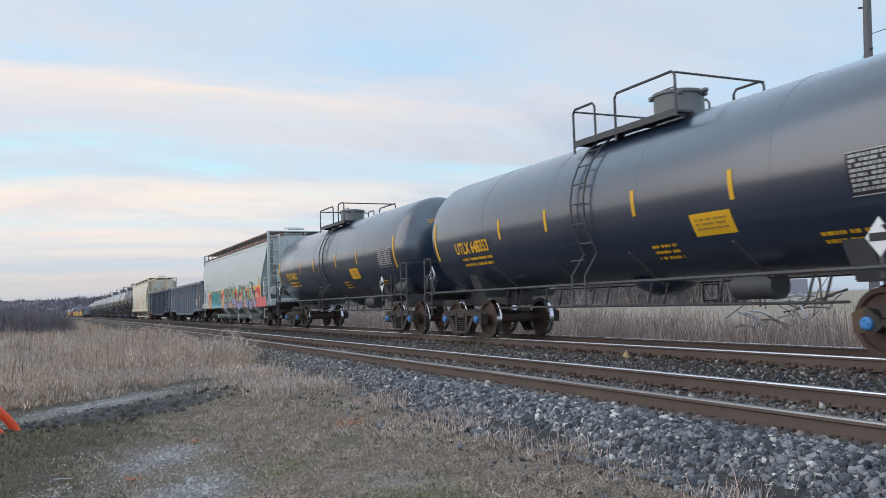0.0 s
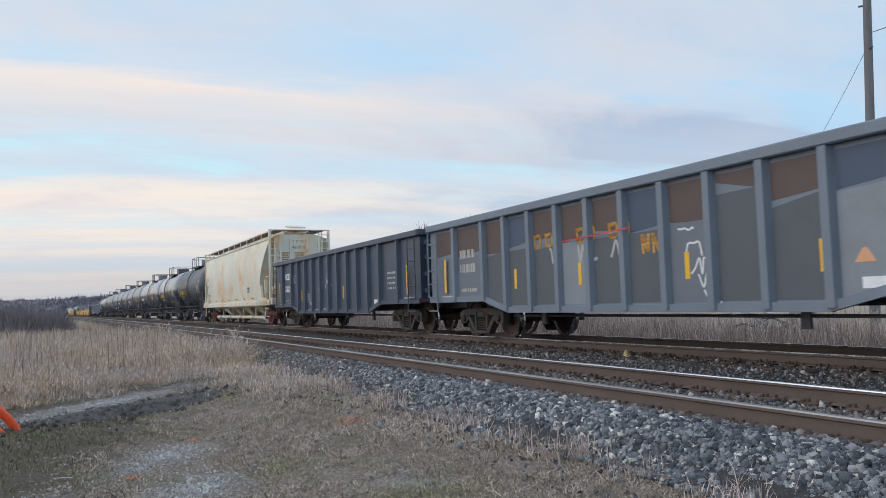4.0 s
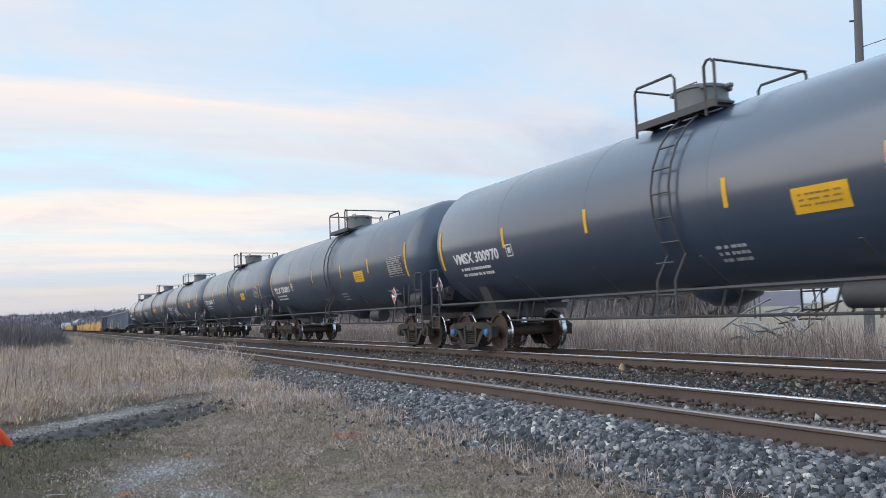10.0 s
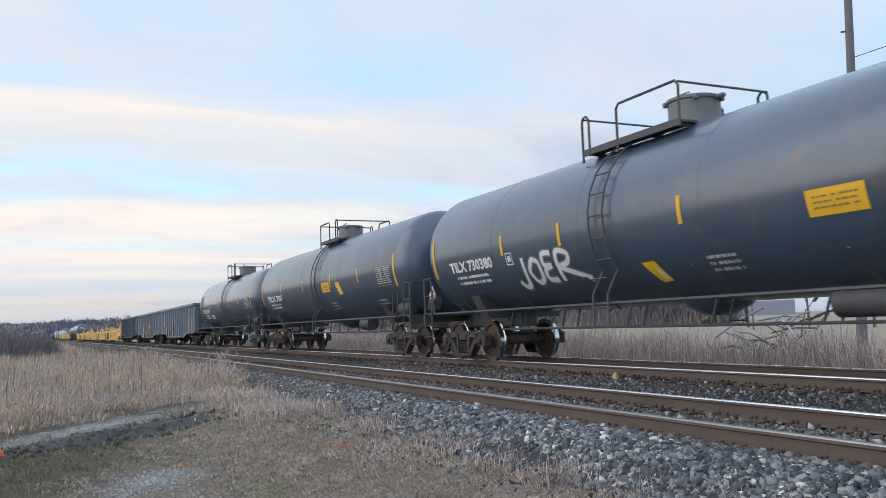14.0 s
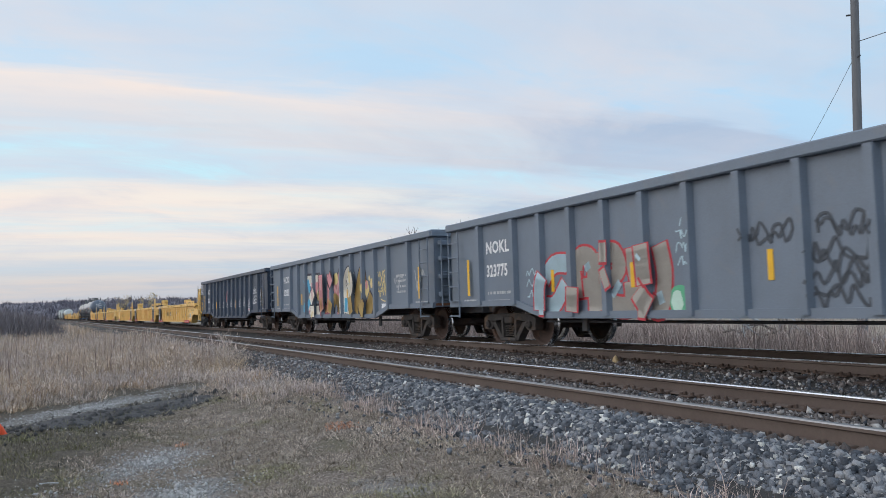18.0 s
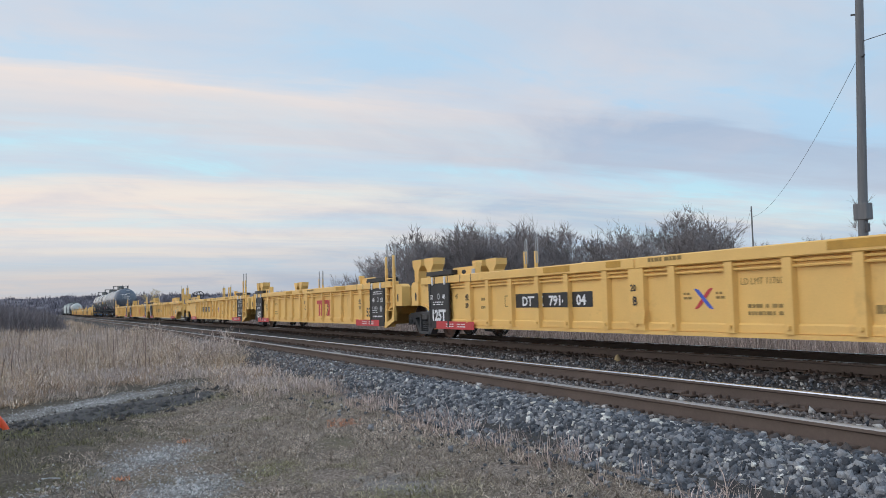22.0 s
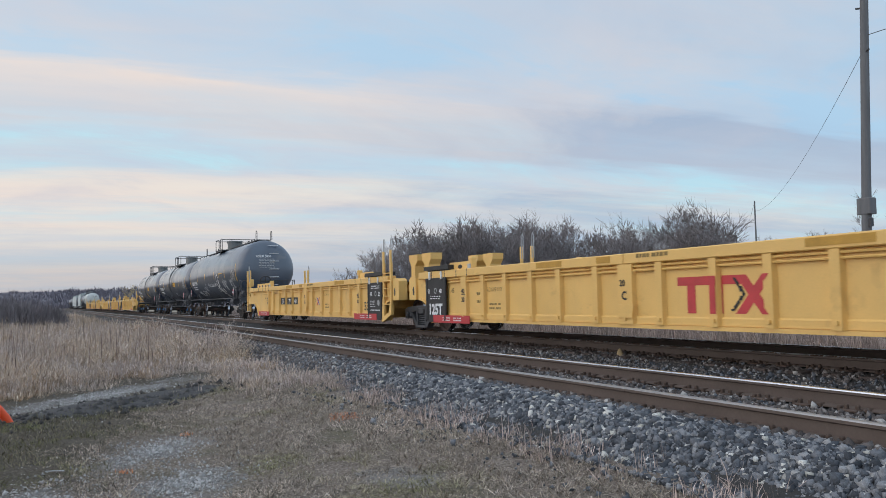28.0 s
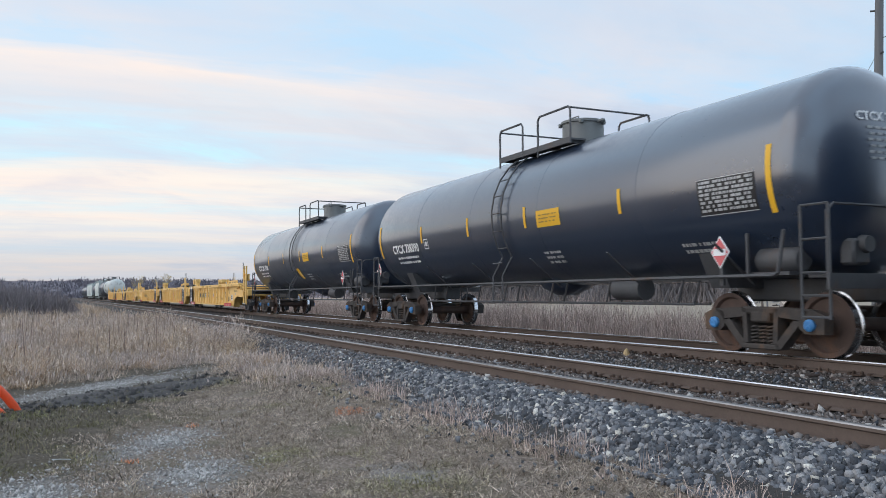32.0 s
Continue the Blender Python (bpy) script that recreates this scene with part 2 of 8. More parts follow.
def rusty_cream():
    """Cream paint with rust bleeding through in patches that run downwards."""
    m = bpy.data.materials.new("hopper_cream_paint")
    m.use_nodes = True
    n = Net(m.node_tree)
    vec = n.add("ShaderNodeTexCoord").outputs["Object"]
    runs = n.add("ShaderNodeMapping", {"Vector": vec, "Scale": (2.6, 1, 0.55)}).outputs[0]
    blot = n.noise(n.add("ShaderNodeMapping", {"Vector": vec, "Scale": (0.5, 1, 0.75)}).outputs[0], 1.1, 3, 0.5)
    run = n.noise(runs, 1.6, 7, 0.68, 0.5)
    fine = n.noise(vec, 14, 5, 0.7)
    cream = n.ramp(n.noise(vec, 0.6, 4, 0.6), [(0.35, (0.58, 0.57, 0.49)), (0.65, (0.68, 0.65, 0.54))])
    amount = n.math("ADD", n.math("MULTIPLY", run, 0.62), n.math("ADD", n.math("MULTIPLY", blot, 0.55), n.math("MULTIPLY", fine, 0.14)))
    col = n.mix(n.ramp(amount, [(0.65, grey(0)), (0.72, grey(0.4)), (0.82, grey(0.8))]), cream, (0.66, 0.41, 0.18, 1))
    col = n.mix(n.ramp(amount, [(0.75, grey(0)), (0.86, grey(0.8))]), col, (0.50, 0.23, 0.08, 1))
    sh = n.add("ShaderNodeBsdfPrincipled", {"Base Color": col, "Roughness": 0.6, "Specular IOR Level": 0.4})
    n.add("ShaderNodeOutputMaterial", {"Surface": sh.outputs[0]})
    return m


M["hop_cream"] = rusty_cream()


# ---- mesh helpers ----
class Geo:
    """Collects vertices and faces of one mesh."""

    def __init__(self):
        self.v, self.f, self.mi, self.smooth = [], [], [], []

    def add(self, verts, faces, mat=0, smooth=False):
        o = len(self.v)
        self.v += [tuple(p) for p in verts]
        self.f += [tuple(i + o for i in face) for face in faces]
        self.mi += [mat] * len(faces)
        self.smooth += [smooth] * len(faces)
        return self

    def box(self, c, s, mat=0, bevel=0.0, turn=None):
        """A box round c, its long edges cut off by the bevel."""
        hx, hy, hz = (d / 2 for d in s)
        if not bevel:
            p = [(x, y, z) for x in (-hx, hx) for y in (-hy, hy) for z in (-hz, hz)]
            faces = [(0, 1, 3, 2), (4, 6, 7, 5), (0, 4, 5, 1), (2, 3, 7, 6), (0, 2, 6, 4), (1, 5, 7, 3)]
        else:
            b = min(bevel, hx * 0.9, hy * 0.9, hz * 0.9)
            p, idx = [], {}
            for sx in (-1, 1):
                for sy in (-1, 1):
                    for sz in (-1, 1):
                        for ax in range(3):
                            q = [sx * (hx - b), sy * (hy - b), sz * (hz - b)]
                            q[ax] = (sx * hx, sy * hy, sz * hz)[ax]
                            idx[sx, sy, sz, ax] = len(p)
                            p.append(tuple(q))
            faces = []
            for ax in range(3):
                u, w = [a for a in range(3) if a != ax]
                for s0 in (-1, 1):
                    loop = []
                    for su, sw in ((-1, -1), (1, -1), (1, 1), (-1, 1)):
                        key = [0, 0, 0]
                        key[ax], key[u], key[w] = s0, su, sw
                        loop.append(idx[(*key, ax)])
                    faces.append(tuple(loop if (s0 > 0) == (ax != 1) else loop[::-1]))
                for su in (-1, 1):
                    for sw in (-1, 1):
                        k0, k1 = [0, 0, 0], [0, 0, 0]
                        k0[ax], k1[ax] = -1, 1
                        k0[u] = k1[u] = su
                        k0[w] = k1[w] = sw
                        faces.append((idx[(*k0, u)], idx[(*k1, u)], idx[(*k1, w)], idx[(*k0, w)]))
            for sx in (-1, 1):
                for sy in (-1, 1):
                    for sz in (-1, 1):
                        faces.append(tuple(idx[sx, sy, sz, a] for a in range(3)))
        if turn is not None:
            p = [turn @ Vector(q) for q in p]
        return self.add([(q[0] + c[0], q[1] + c[1], q[2] + c[2]) for q in p], faces, mat)

    def tube(self, path, r, sides=6, mat=0, caps=True, r_end=None):
        """A round bar along a path of points."""
        pts = [Vector(p) for p in path]
        rings, last = [], None
        for i, p in enumerate(pts):
            d = (pts[min(i + 1, len(pts) - 1)] - pts[max(i - 1, 0)]).normalized()
            a = d.orthogonal().normalized() if last is None else (last - d * last.dot(d)).normalized()
            last = a
            b = d.cross(a)
            rr = r if r_end is None else r + (r_end - r) * i / (len(pts) - 1)
            rings.append([p + (a * math.cos(k * math.tau / sides) + b * math.sin(k * math.tau / sides)) * rr for k in range(sides)])
        verts = [q for ring in rings for q in ring]
        faces = [(i * sides + k, i * sides + (k + 1) % sides, (i + 1) * sides + (k + 1) % sides, (i + 1) * sides + k)
                 for i in range(len(pts) - 1) for k in range(sides)]
        self.add(verts, faces, mat, sides > 5)
        if caps:
            o = len(self.v) - len(verts)
            self.f += [tuple(o + k for k in reversed(range(sides))), tuple(o + len(verts) - sides + k for k in range(sides))]
            self.mi += [mat, mat]
            self.smooth += [False, False]
        return self

    def lathe(self, profile, axis="x", sides=24, c=(0, 0, 0), mats=None, smooth=True):
        """Turns a profile of (along, radius) round an axis through c."""
        verts = []
        for along, r in profile:
            for k in range(sides):
                a = k * math.tau / sides
                u, w = r * math.cos(a), r * math.sin(a)
                q = {"x": (along, u, w), "y": (u, along, w), "z": (u, w, along)}[axis]
                verts.append((q[0] + c[0], q[1] + c[1], q[2] + c[2]))
        for i in range(len(profile) - 1):
            faces = [(k, (k + 1) % sides, sides + (k + 1) % sides, sides + k) for k in range(sides)]
            self.add(verts[i * sides:(i + 2) * sides], faces, mats[i] if mats else 0, smooth)
        return self

    def prism(self, outline, axis, lo, hi, mat=0):
        """An outline of (u, w) pushed through along an axis from lo to hi: y takes (x, z), x takes (y, z), z takes (x, y)."""
        def at(p, d):
            return {"y": (p[0], d, p[1]), "x": (d, p[0], p[1]), "z": (p[0], p[1], d)}[axis]
        n = len(outline)
        verts = [at(p, lo) for p in outline] + [at(p, hi) for p in outline]
        faces = [tuple(range(n)), tuple(reversed(range(n, 2 * n)))] + [(k, k + n, (k + 1) % n + n, (k + 1) % n) for k in range(n)]
        return self.add(verts, faces, mat)

    def mesh(self, name, *mats):
        me = bpy.data.meshes.new(name)
        me.from_pydata(self.v, [], self.f)
        for m in mats:
            me.materials.append(m)
        me.polygons.foreach_set("material_index", self.mi)
        me.polygons.foreach_set("use_smooth", self.smooth)
        bm = bmesh.new()
        bm.from_mesh(me)
        bmesh.ops.remove_doubles(bm, verts=bm.verts, dist=0.0004)
        bmesh.ops.recalc_face_normals(bm, faces=bm.faces)
        bm.to_mesh(me)
        bm.free()
        if any(self.smooth):
            me.set_sharp_from_angle(angle=radians(38))
        return me


def part(name, geo, mats, parent, label="", at=None):
    """Links a mesh as one part under a thing or under another part."""
    mats = mats if isinstance(mats, (list, tuple)) else [mats]
    ob = new(name, geo.mesh(name, *mats) if isinstance(geo, Geo) else geo)
    ob.parent = parent
    if at is not None:
        ob.matrix_basis = at
    if label:
        tagged(ob, label)
    return ob


def structure(name, geo, mats, label, kind="structure", category=""):
    ob = new(name, geo.mesh(name, *(mats if isinstance(mats, (list, tuple)) else [mats])))
    return tagged(ob, label, category, kind=kind)


# ---- the line: two tracks on a very slight curve ----
TRACK_A, TRACK_B, RAIL_B_Z, BEND = 6.058, 10.213, 0.07, -0.000185


def off(x):
    """How far the line has swung aside at x."""
    near = max(-75.0, min(75.0, x))
    return BEND * near * near / 2 + BEND * near * (x - near)


RAIL_HEAD = [(-0.036, -0.012), (-0.030, 0.0), (0.030, 0.0), (0.036, -0.012), (0.036, -0.036), (0.010, -0.048), (0.009, -0.142),
             (0.070, -0.160), (0.070, -0.172), (-0.070, -0.172), (-0.070, -0.160), (-0.009, -0.142), (-0.010, -0.048), (-0.036, -0.036)]


def rail(y, z, name, label, top):
    g = Geo()
    xs = [450 - 15 * i for i in range(22)] + [120 - 6 * i for i in range(60)] + [-240 - 15 * i for i in range(46)]
    n = len(RAIL_HEAD)
    verts = [(x, y + off(x) + u, z + w) for x in xs for u, w in RAIL_HEAD]
    for i in range(len(xs) - 1):
        for k in range(n):
            g.f.append((i * n + k, i * n + (k + 1) % n, (i + 1) * n + (k + 1) % n, (i + 1) * n + k))
            g.mi.append(1 if k in (0, 1) else 0)
            g.smooth.append(False)
    g.v = verts
    return structure(name, g, [M["rail"], top], label, category="rail")


for k, (c, z) in enumerate(((TRACK_A, 0.0), (TRACK_B, RAIL_B_Z))):
    for side in (-0.755, 0.755):
        rail(c + side, z, "rail_%d" % (2 * k + (side > 0) + 1), "rusty steel rail with a polished running surface", M["rail_top"] if k or side > 0 else M["rail_dull"])


def ground_z(x, y):
    """Height of the natural ground."""
    z = -0.60
    if y > 1.5:
        z += 0.16 * min(1, (y - 1.5) / 2.6)
    if y > 13:
        z += 0.0
    if x < -16 and y < 3:
        z += 0.10 * min(1, (-16 - x) / 10)
    z += 0.05 * noise.noise(Vector((x * 0.35, y * 0.35, 0))) + 0.02 * noise.noise(Vector((x * 1.7, y * 1.7, 3)))
    return z


def build_ground():
    """One sheet from under the camera to the horizon, fine near the camera."""
    def steps(fine_lo, fine_hi, d, far):
        mid = [fine_lo + d * i for i in range(int((fine_hi - fine_lo) / d) + 1)]
        up, dn, s = [mid[-1]], [mid[0]], d
        while up[-1] < far:
            s *= 1.35
            up.append(up[-1] + s)
            dn.append(dn[-1] - s)
        return dn[:0:-1] + mid + up[1:]
    xs, ys = steps(-34, 6, 0.3, 3500), steps(-8, 4.4, 0.3, 3500)
    g = Geo()
    g.v = [(x, y, ground_z(x, y) + (0 if abs(y) < 60 and abs(x) < 200 else -0.2)) for y in ys for x in xs]
    w = len(xs)
    g.f = [(j * w + i, j * w + i + 1, (j + 1) * w + i + 1, (j + 1) * w + i) for j in range(len(ys) - 1) for i in range(w - 1)]
    g.mi, g.smooth = [0] * len(g.f), [True] * len(g.f)
    return structure("ground", g, M["ground"], "trampled earth with dead grass, thin green patches and bare gravel")


def ground_material():
    m = bpy.data.materials.new("ground_soil")
    m.use_nodes = True
    n = Net(m.node_tree)
    vec = n.add("ShaderNodeTexCoord").outputs["Object"]
    big = n.noise(vec, 0.55, 5, 0.6)
    mid = n.noise(vec, 2.2, 6, 0.65)
    fine = n.noise(vec, 38, 4, 0.7)
    tuft = n.noise(vec, 9, 5, 0.7)
    straw = n.ramp(fine, [(0.32, (0.07, 0.056, 0.046)), (0.5, (0.22, 0.178, 0.146)), (0.68, (0.50, 0.42, 0.355))])
    green = n.ramp(fine, [(0.3, (0.05, 0.05, 0.026)), (0.7, (0.17, 0.155, 0.085))])
    soil = n.ramp(fine, [(0.3, (0.075, 0.06, 0.05)), (0.7, (0.20, 0.165, 0.14))])
    stone = n.ramp(fine, [(0.3, (0.12, 0.115, 0.11)), (0.7, (0.36, 0.345, 0.33))])
    field = n.ramp(mid, [(0.3, (0.27, 0.225, 0.17)), (0.7, (0.38, 0.33, 0.265))])
    col = n.mix(n.ramp(big, [(0.56, grey(0)), (0.68, grey(0.6))]), straw, green)
    col = n.mix(n.ramp(tuft, [(0.45, grey(0)), (0.65, grey(0.8))]), col, soil)
    sep = n.add("ShaderNodeSeparateXYZ", {0: vec}).outputs
    wet = n.math("ADD", n.math("ADD", sep[1], n.math("MULTIPLY", n.math("ADD", sep[0], 9.0), 0.30)), n.math("MULTIPLY", n.math("SUBTRACT", mid, 0.5), 2.0))
    damp = n.ramp(fine, [(0.3, (0.030, 0.026, 0.020)), (0.7, (0.105, 0.092, 0.068))])
    col = n.mix(n.ramp(n.math("MULTIPLY", n.math("ADD", wet, 1.0), 0.33), [(0.30, grey(0.75)), (0.66, grey(0))]), col, damp)
    # bare stony patches: rough ellipses round (x, y) with half axes and a turn
    for cx, cy, rx, ry, turn in ((-9.3, 0.95, 1.1, 0.4, -32), (-7.55, 1.05, 0.9, 0.5, -20), (-7.2, -0.3, 0.9, 0.5, 0), (-15.4, 0.7, 3.0, 0.6, 138), (-6.5, 2.6, 0.5, 0.3, 10)):
        co, si = math.cos(radians(turn)), math.sin(radians(turn))
        dx, dy = n.math("SUBTRACT", sep[0], cx), n.math("SUBTRACT", sep[1], cy)
        u = n.math("DIVIDE", n.math("ADD", n.math("MULTIPLY", dx, co), n.math("MULTIPLY", dy, si)), rx)
        w = n.math("DIVIDE", n.math("SUBTRACT", n.math("MULTIPLY", dy, co), n.math("MULTIPLY", dx, si)), ry)
        far = n.math("ADD", n.math("ADD", n.math("MULTIPLY", u, u), n.math("MULTIPLY", w, w)), n.math("MULTIPLY", n.math("SUBTRACT", mid, 0.5), 5.0))
        col = n.mix(n.ramp(far, [(0.1, grey(0.7)), (1.4, grey(0))]), col, stone)
    col = n.mix(n.math("GREATER_THAN", sep[1], 18.5), col, field)
    hgt = n.math("ADD", n.math("MULTIPLY", tuft, 0.7), n.math("MULTIPLY", fine, 0.5))
    b = n.add("ShaderNodeBump", {"Height": hgt, "Strength": 0.9, "Distance": 0.05})
    sh = n.add("ShaderNodeBsdfPrincipled", {"Base Color": col, "Roughness": 0.95, "Specular IOR Level": 0.15, "Normal": b.outputs[0]})
    n.add("ShaderNodeOutputMaterial", {"Surface": sh.outputs[0]})
    return m


M["ground"] = ground_material()
build_ground()


# the ballast bed under both tracks: (offset across, height)
BED = [(4.0, -0.53), (4.32, -0.42), (4.58, -0.25), (4.78, -0.185), (5.05, -0.178), (5.4, -0.192), (6.7, -0.195), (7.15, -0.22), (7.7, -0.30), (8.3, -0.27), (8.9, -0.16),
       (9.4, -0.125), (11.0, -0.125), (11.5, -0.16), (12.0, -0.22), (13.2, -0.62)]


def bed_z(y):
    for (a, za), (b, zb) in zip(BED, BED[1:]):
        if a <= y <= b:
            return za + (zb - za) * (y - a) / (b - a)
    return -0.6


def build_bed():
    g = Geo()
    xs = [450 - 14 * i for i in range(30)] + [30 - 0.5 * i for i in range(160)] + [-50 - 8 * i for i in range(110)]
    ys = []
    for (a, _), (b, _) in zip(BED, BED[1:]):
        ys += [a + (b - a) * k / 4 for k in range(4)]
    ys.append(BED[-1][0])
    w = len(ys)
    for x in xs:
        near = -50 < x <= 30
        for y in ys:
            wob = 0.22 * noise.noise(Vector((x * 0.5, 7.7, 0))) if y < 4.4 else 0.0
            z = bed_z(y) + (0.03 * noise.noise(Vector((x * 2.1, y * 2.1, 5))) if near and y not in (BED[0][0], BED[-1][0]) else 0.0)
            g.v.append((x, y + off(x) + wob, z - (0.12 if y == ys[0] else 0)))
    g.f = [(i * w + j, i * w + j + 1, (i + 1) * w + j + 1, (i + 1) * w + j) for i in range(len(xs) - 1) for j in range(w - 1)]
    g.mi, g.smooth = [0] * len(g.f), [True] * len(g.f)
    return structure("ballast_bed", g, M["ballast"], "crushed stone ballast under both tracks, coloured near black for the shade between stones", category="ballast")


build_bed()


# ---- freight cars: each stands on its rails at z = 0, its nose towards +x, the camera's side at -y ----
def side_patch(x0, x1, z0, z1, radius, zc, lift=0.006, steps=6):
    """A thin sheet that hugs a tank's side between two heights."""
    g = Geo()
    pts = []
    for k in range(steps + 1):
        z = z0 + (z1 - z0) * k / steps
        y = -math.sqrt(max(0.0, (radius + lift) ** 2 - (z - zc) ** 2))
        pts.append((y, z))
    g.v = [(x, y, z) for y, z in pts for x in (x0, x1)]
    g.f = [(2 * k, 2 * k + 1, 2 * k + 3, 2 * k + 2) for k in range(steps)]
    g.mi, g.smooth = [0] * steps, [True] * steps
    return g


WORDS = {}


def lettering(body, size, x, z, parent, mat, wrap=None, y=-1.5, align="LEFT", label="", stretch=1.0, bold=0.0, face="side", spacing=1.0, wide=0.0):
    """Flat painted writing on a car's side, or round a tank's shell when wrap = (radius, height of its axis)."""
    key = (body, size, align, bold, spacing)
    if key not in WORDS:
        cu = bpy.data.curves.new("lettering", "FONT")
        cu.body, cu.size, cu.align_x, cu.offset, cu.resolution_u, cu.space_character = body, size, align, bold, 2, spacing
        tmp = bpy.data.objects.new("lettering", cu)
        WORDS[key] = bpy.data.meshes.new_from_object(tmp)
        bpy.data.objects.remove(tmp)
        bpy.data.curves.remove(cu)
    me = WORDS[key].copy()
    if wide:
        stretch = wide / max(v.co.x for v in me.vertices)
    for v in me.vertices:
        u, w = v.co.x * stretch, v.co.y
        if wrap and face == "end":
            rr = min(0.999, math.hypot(x + u, z + w - wrap[1]) / wrap[0])
            v.co = (y + 0.62 * math.sqrt(1 - rr ** 2.5) + 0.012, x + u, z + w)
        else:
            yy = y
            if face == "flat_end":
                v.co = (y, x + u, z + w)
                continue
            if wrap:
                yy = -math.sqrt(max(0.01, (wrap[0] + 0.012) ** 2 - (z + w - wrap[1]) ** 2))
            v.co = (x + u, yy, z + w)
    me.materials.clear()
    me.materials.append(mat)
    ob = new("lettering", me)
    ob.parent = parent
    if label:
        tagged(ob, label)
    return ob


def bars(x, z, rows, width, height, gap, parent, mat, wrap=None, y=-1.5, seed=1, name="stencil", label=""):
    """Rows of unreadable small writing as plain bars."""
    rnd = random.Random(seed)
    g = Geo()
    for r in range(rows):
        u, zz = 0.0, z - r * (height + gap)
        while u < width:
            w = min(width - u, rnd.uniform(0.03, 0.11))
            if wrap:
                p = side_patch(x + u, x + u + w, zz, zz + height, wrap[0], wrap[1], 0.010, 1)
                g.add(p.v, p.f)
            else:
                g.add([(x + u, y, zz), (x + u + w, y, zz), (x + u + w, y, zz + height), (x + u, y, zz + height)], [(0, 1, 2, 3)])
            u += w + rnd.choice((0.014, 0.02, 0.02, 0.06))
    return tagged(part(name, g, mat, parent, label), kind="stuff")


WHEEL_R, AXLE_AT = 0.457, 0.89


def wheelset_geo():
    g = Geo()
    for s in (-1, 1):
        prof = [(0.03, 0.08), (0.03, 0.13), (-0.01, 0.17), (-0.005, 0.36), (0.045, 0.385), (0.05, WHEEL_R - 0.008), (-0.055, WHEEL_R + 0.002), (-0.065, WHEEL_R + 0.026),
                (-0.085, WHEEL_R + 0.022), (-0.09, 0.39), (-0.04, 0.36), (-0.05, 0.17), (-0.09, 0.13), (-0.09, 0.08)]
        g.lathe([(s * (0.755 + a), r) for a, r in prof], "y", 28, mats=[0, 0, 0, 0, 0, 1, 1, 1, 1, 0, 0, 0, 0])
    g.lathe([(-1.08, 0.0), (-1.08, 0.075), (-0.84, 0.08), (-0.66, 0.1), (0.66, 0.1), (0.84, 0.08), (1.08, 0.075), (1.08, 0.0)], "y", 12, mats=[0] * 7)
    return g


def side_frame_geo(s):
    """A cast side frame with its spring opening and two windows, outside the wheels."""
    g = Geo()
    z = WHEEL_R
    y0, y1 = s * 0.93, s * 1.11
    for d in (-1, 1):
        g.prism([(d * 1.10, z - 0.12), (d * 1.12, z + 0.13), (d * 0.92, z + 0.21), (d * 0.70, z + 0.17), (d * 0.70, z - 0.05), (d * 0.80, z - 0.12)], "y", y0, y1)
        g.prism([(d * 0.90, z + 0.21), (d * 0.34, z + 0.24), (d * 0.34, z + 0.10), (d * 0.72, z + 0.06)], "y", y0, y1)
        g.prism([(d * 0.74, z + 0.04), (d * 0.60, z + 0.06), (d * 0.26, z - 0.30), (d * 0.36, z - 0.36)], "y", y0, y1)
        g.prism([(d * 0.34, z + 0.22), (d * 0.26, z + 0.22), (d * 0.23, z - 0.28), (d * 0.31, z - 0.28)], "y", y0, y1)
    g.box((0, s * 1.02, z - 0.33), (0.66, 0.24, 0.08), bevel=0.02)
    g.box((0, s * 1.02, z + 0.19), (0.74, 0.18, 0.11), bevel=0.03)
    return g


def spring_geo(s):
    g = Geo()
    for dx in (-0.15, 0.0, 0.15):
        pts = [(dx + 0.062 * math.cos(a), s * 1.02 + 0.062 * math.sin(a), WHEEL_R - 0.29 + 0.26 * a / (math.tau * 5)) for a in
               [math.tau * 5 * i / 50 for i in range(51)]]
        g.tube(pts, 0.017, 5)
    return g


M["maroon"] = material("maroon_truck_steel", (0.13, 0.055, 0.05), 0.85, var=0.35, scale=4, bump=0.25, spec=0.2)


def truck_template(cap, steel):
    """A two-axle freight truck under its own bolster; the wheelsets are keyed later."""
    g = Geo()
    g.box((0, 0, WHEEL_R + 0.10), (0.36, 2.26, 0.17), bevel=0.03)
    g.lathe([(0.18, 0.0), (0.18, 0.2), (0.27, 0.2), (0.27, 0.0)], "z", 14, c=(0, 0, WHEEL_R))
    for d in (-0.34, 0.34):
        g.box((d, 0, WHEEL_R - 0.05), (0.09, 1.7, 0.14))
    truck = part("truck", g, steel, None)
    for s in (-1, 1):
        part("side_frame", side_frame_geo(s), steel, truck)
        part("spring_nest", spring_geo(s), steel, truck)
        for d in (-1, 1):
            c = Geo().lathe([(s * 1.09, 0.0), (s * 1.09, 0.085), (s * 1.15, 0.085), (s * 1.17, 0.06), (s * 1.17, 0.0)], "y", 12, c=(d * AXLE_AT, 0, WHEEL_R))
            for k in range(3):
                a = k * math.tau / 3
                c.box((d * AXLE_AT + 0.04 * math.cos(a), s * 1.175, WHEEL_R + 0.04 * math.sin(a)), (0.025, 0.02, 0.025))
            part("bearing_cap", c, cap, truck)
    for d in (-1, 1):
        ws = part("wheelset", wheelset_geo(), [M["wheel"], M["tread"]], truck, at=Matrix.Translation((d * AXLE_AT, 0, WHEEL_R)))
        WHEELSETS.append((ws, d))
    return truck


WHEELSETS, TRUCKS = [], {}


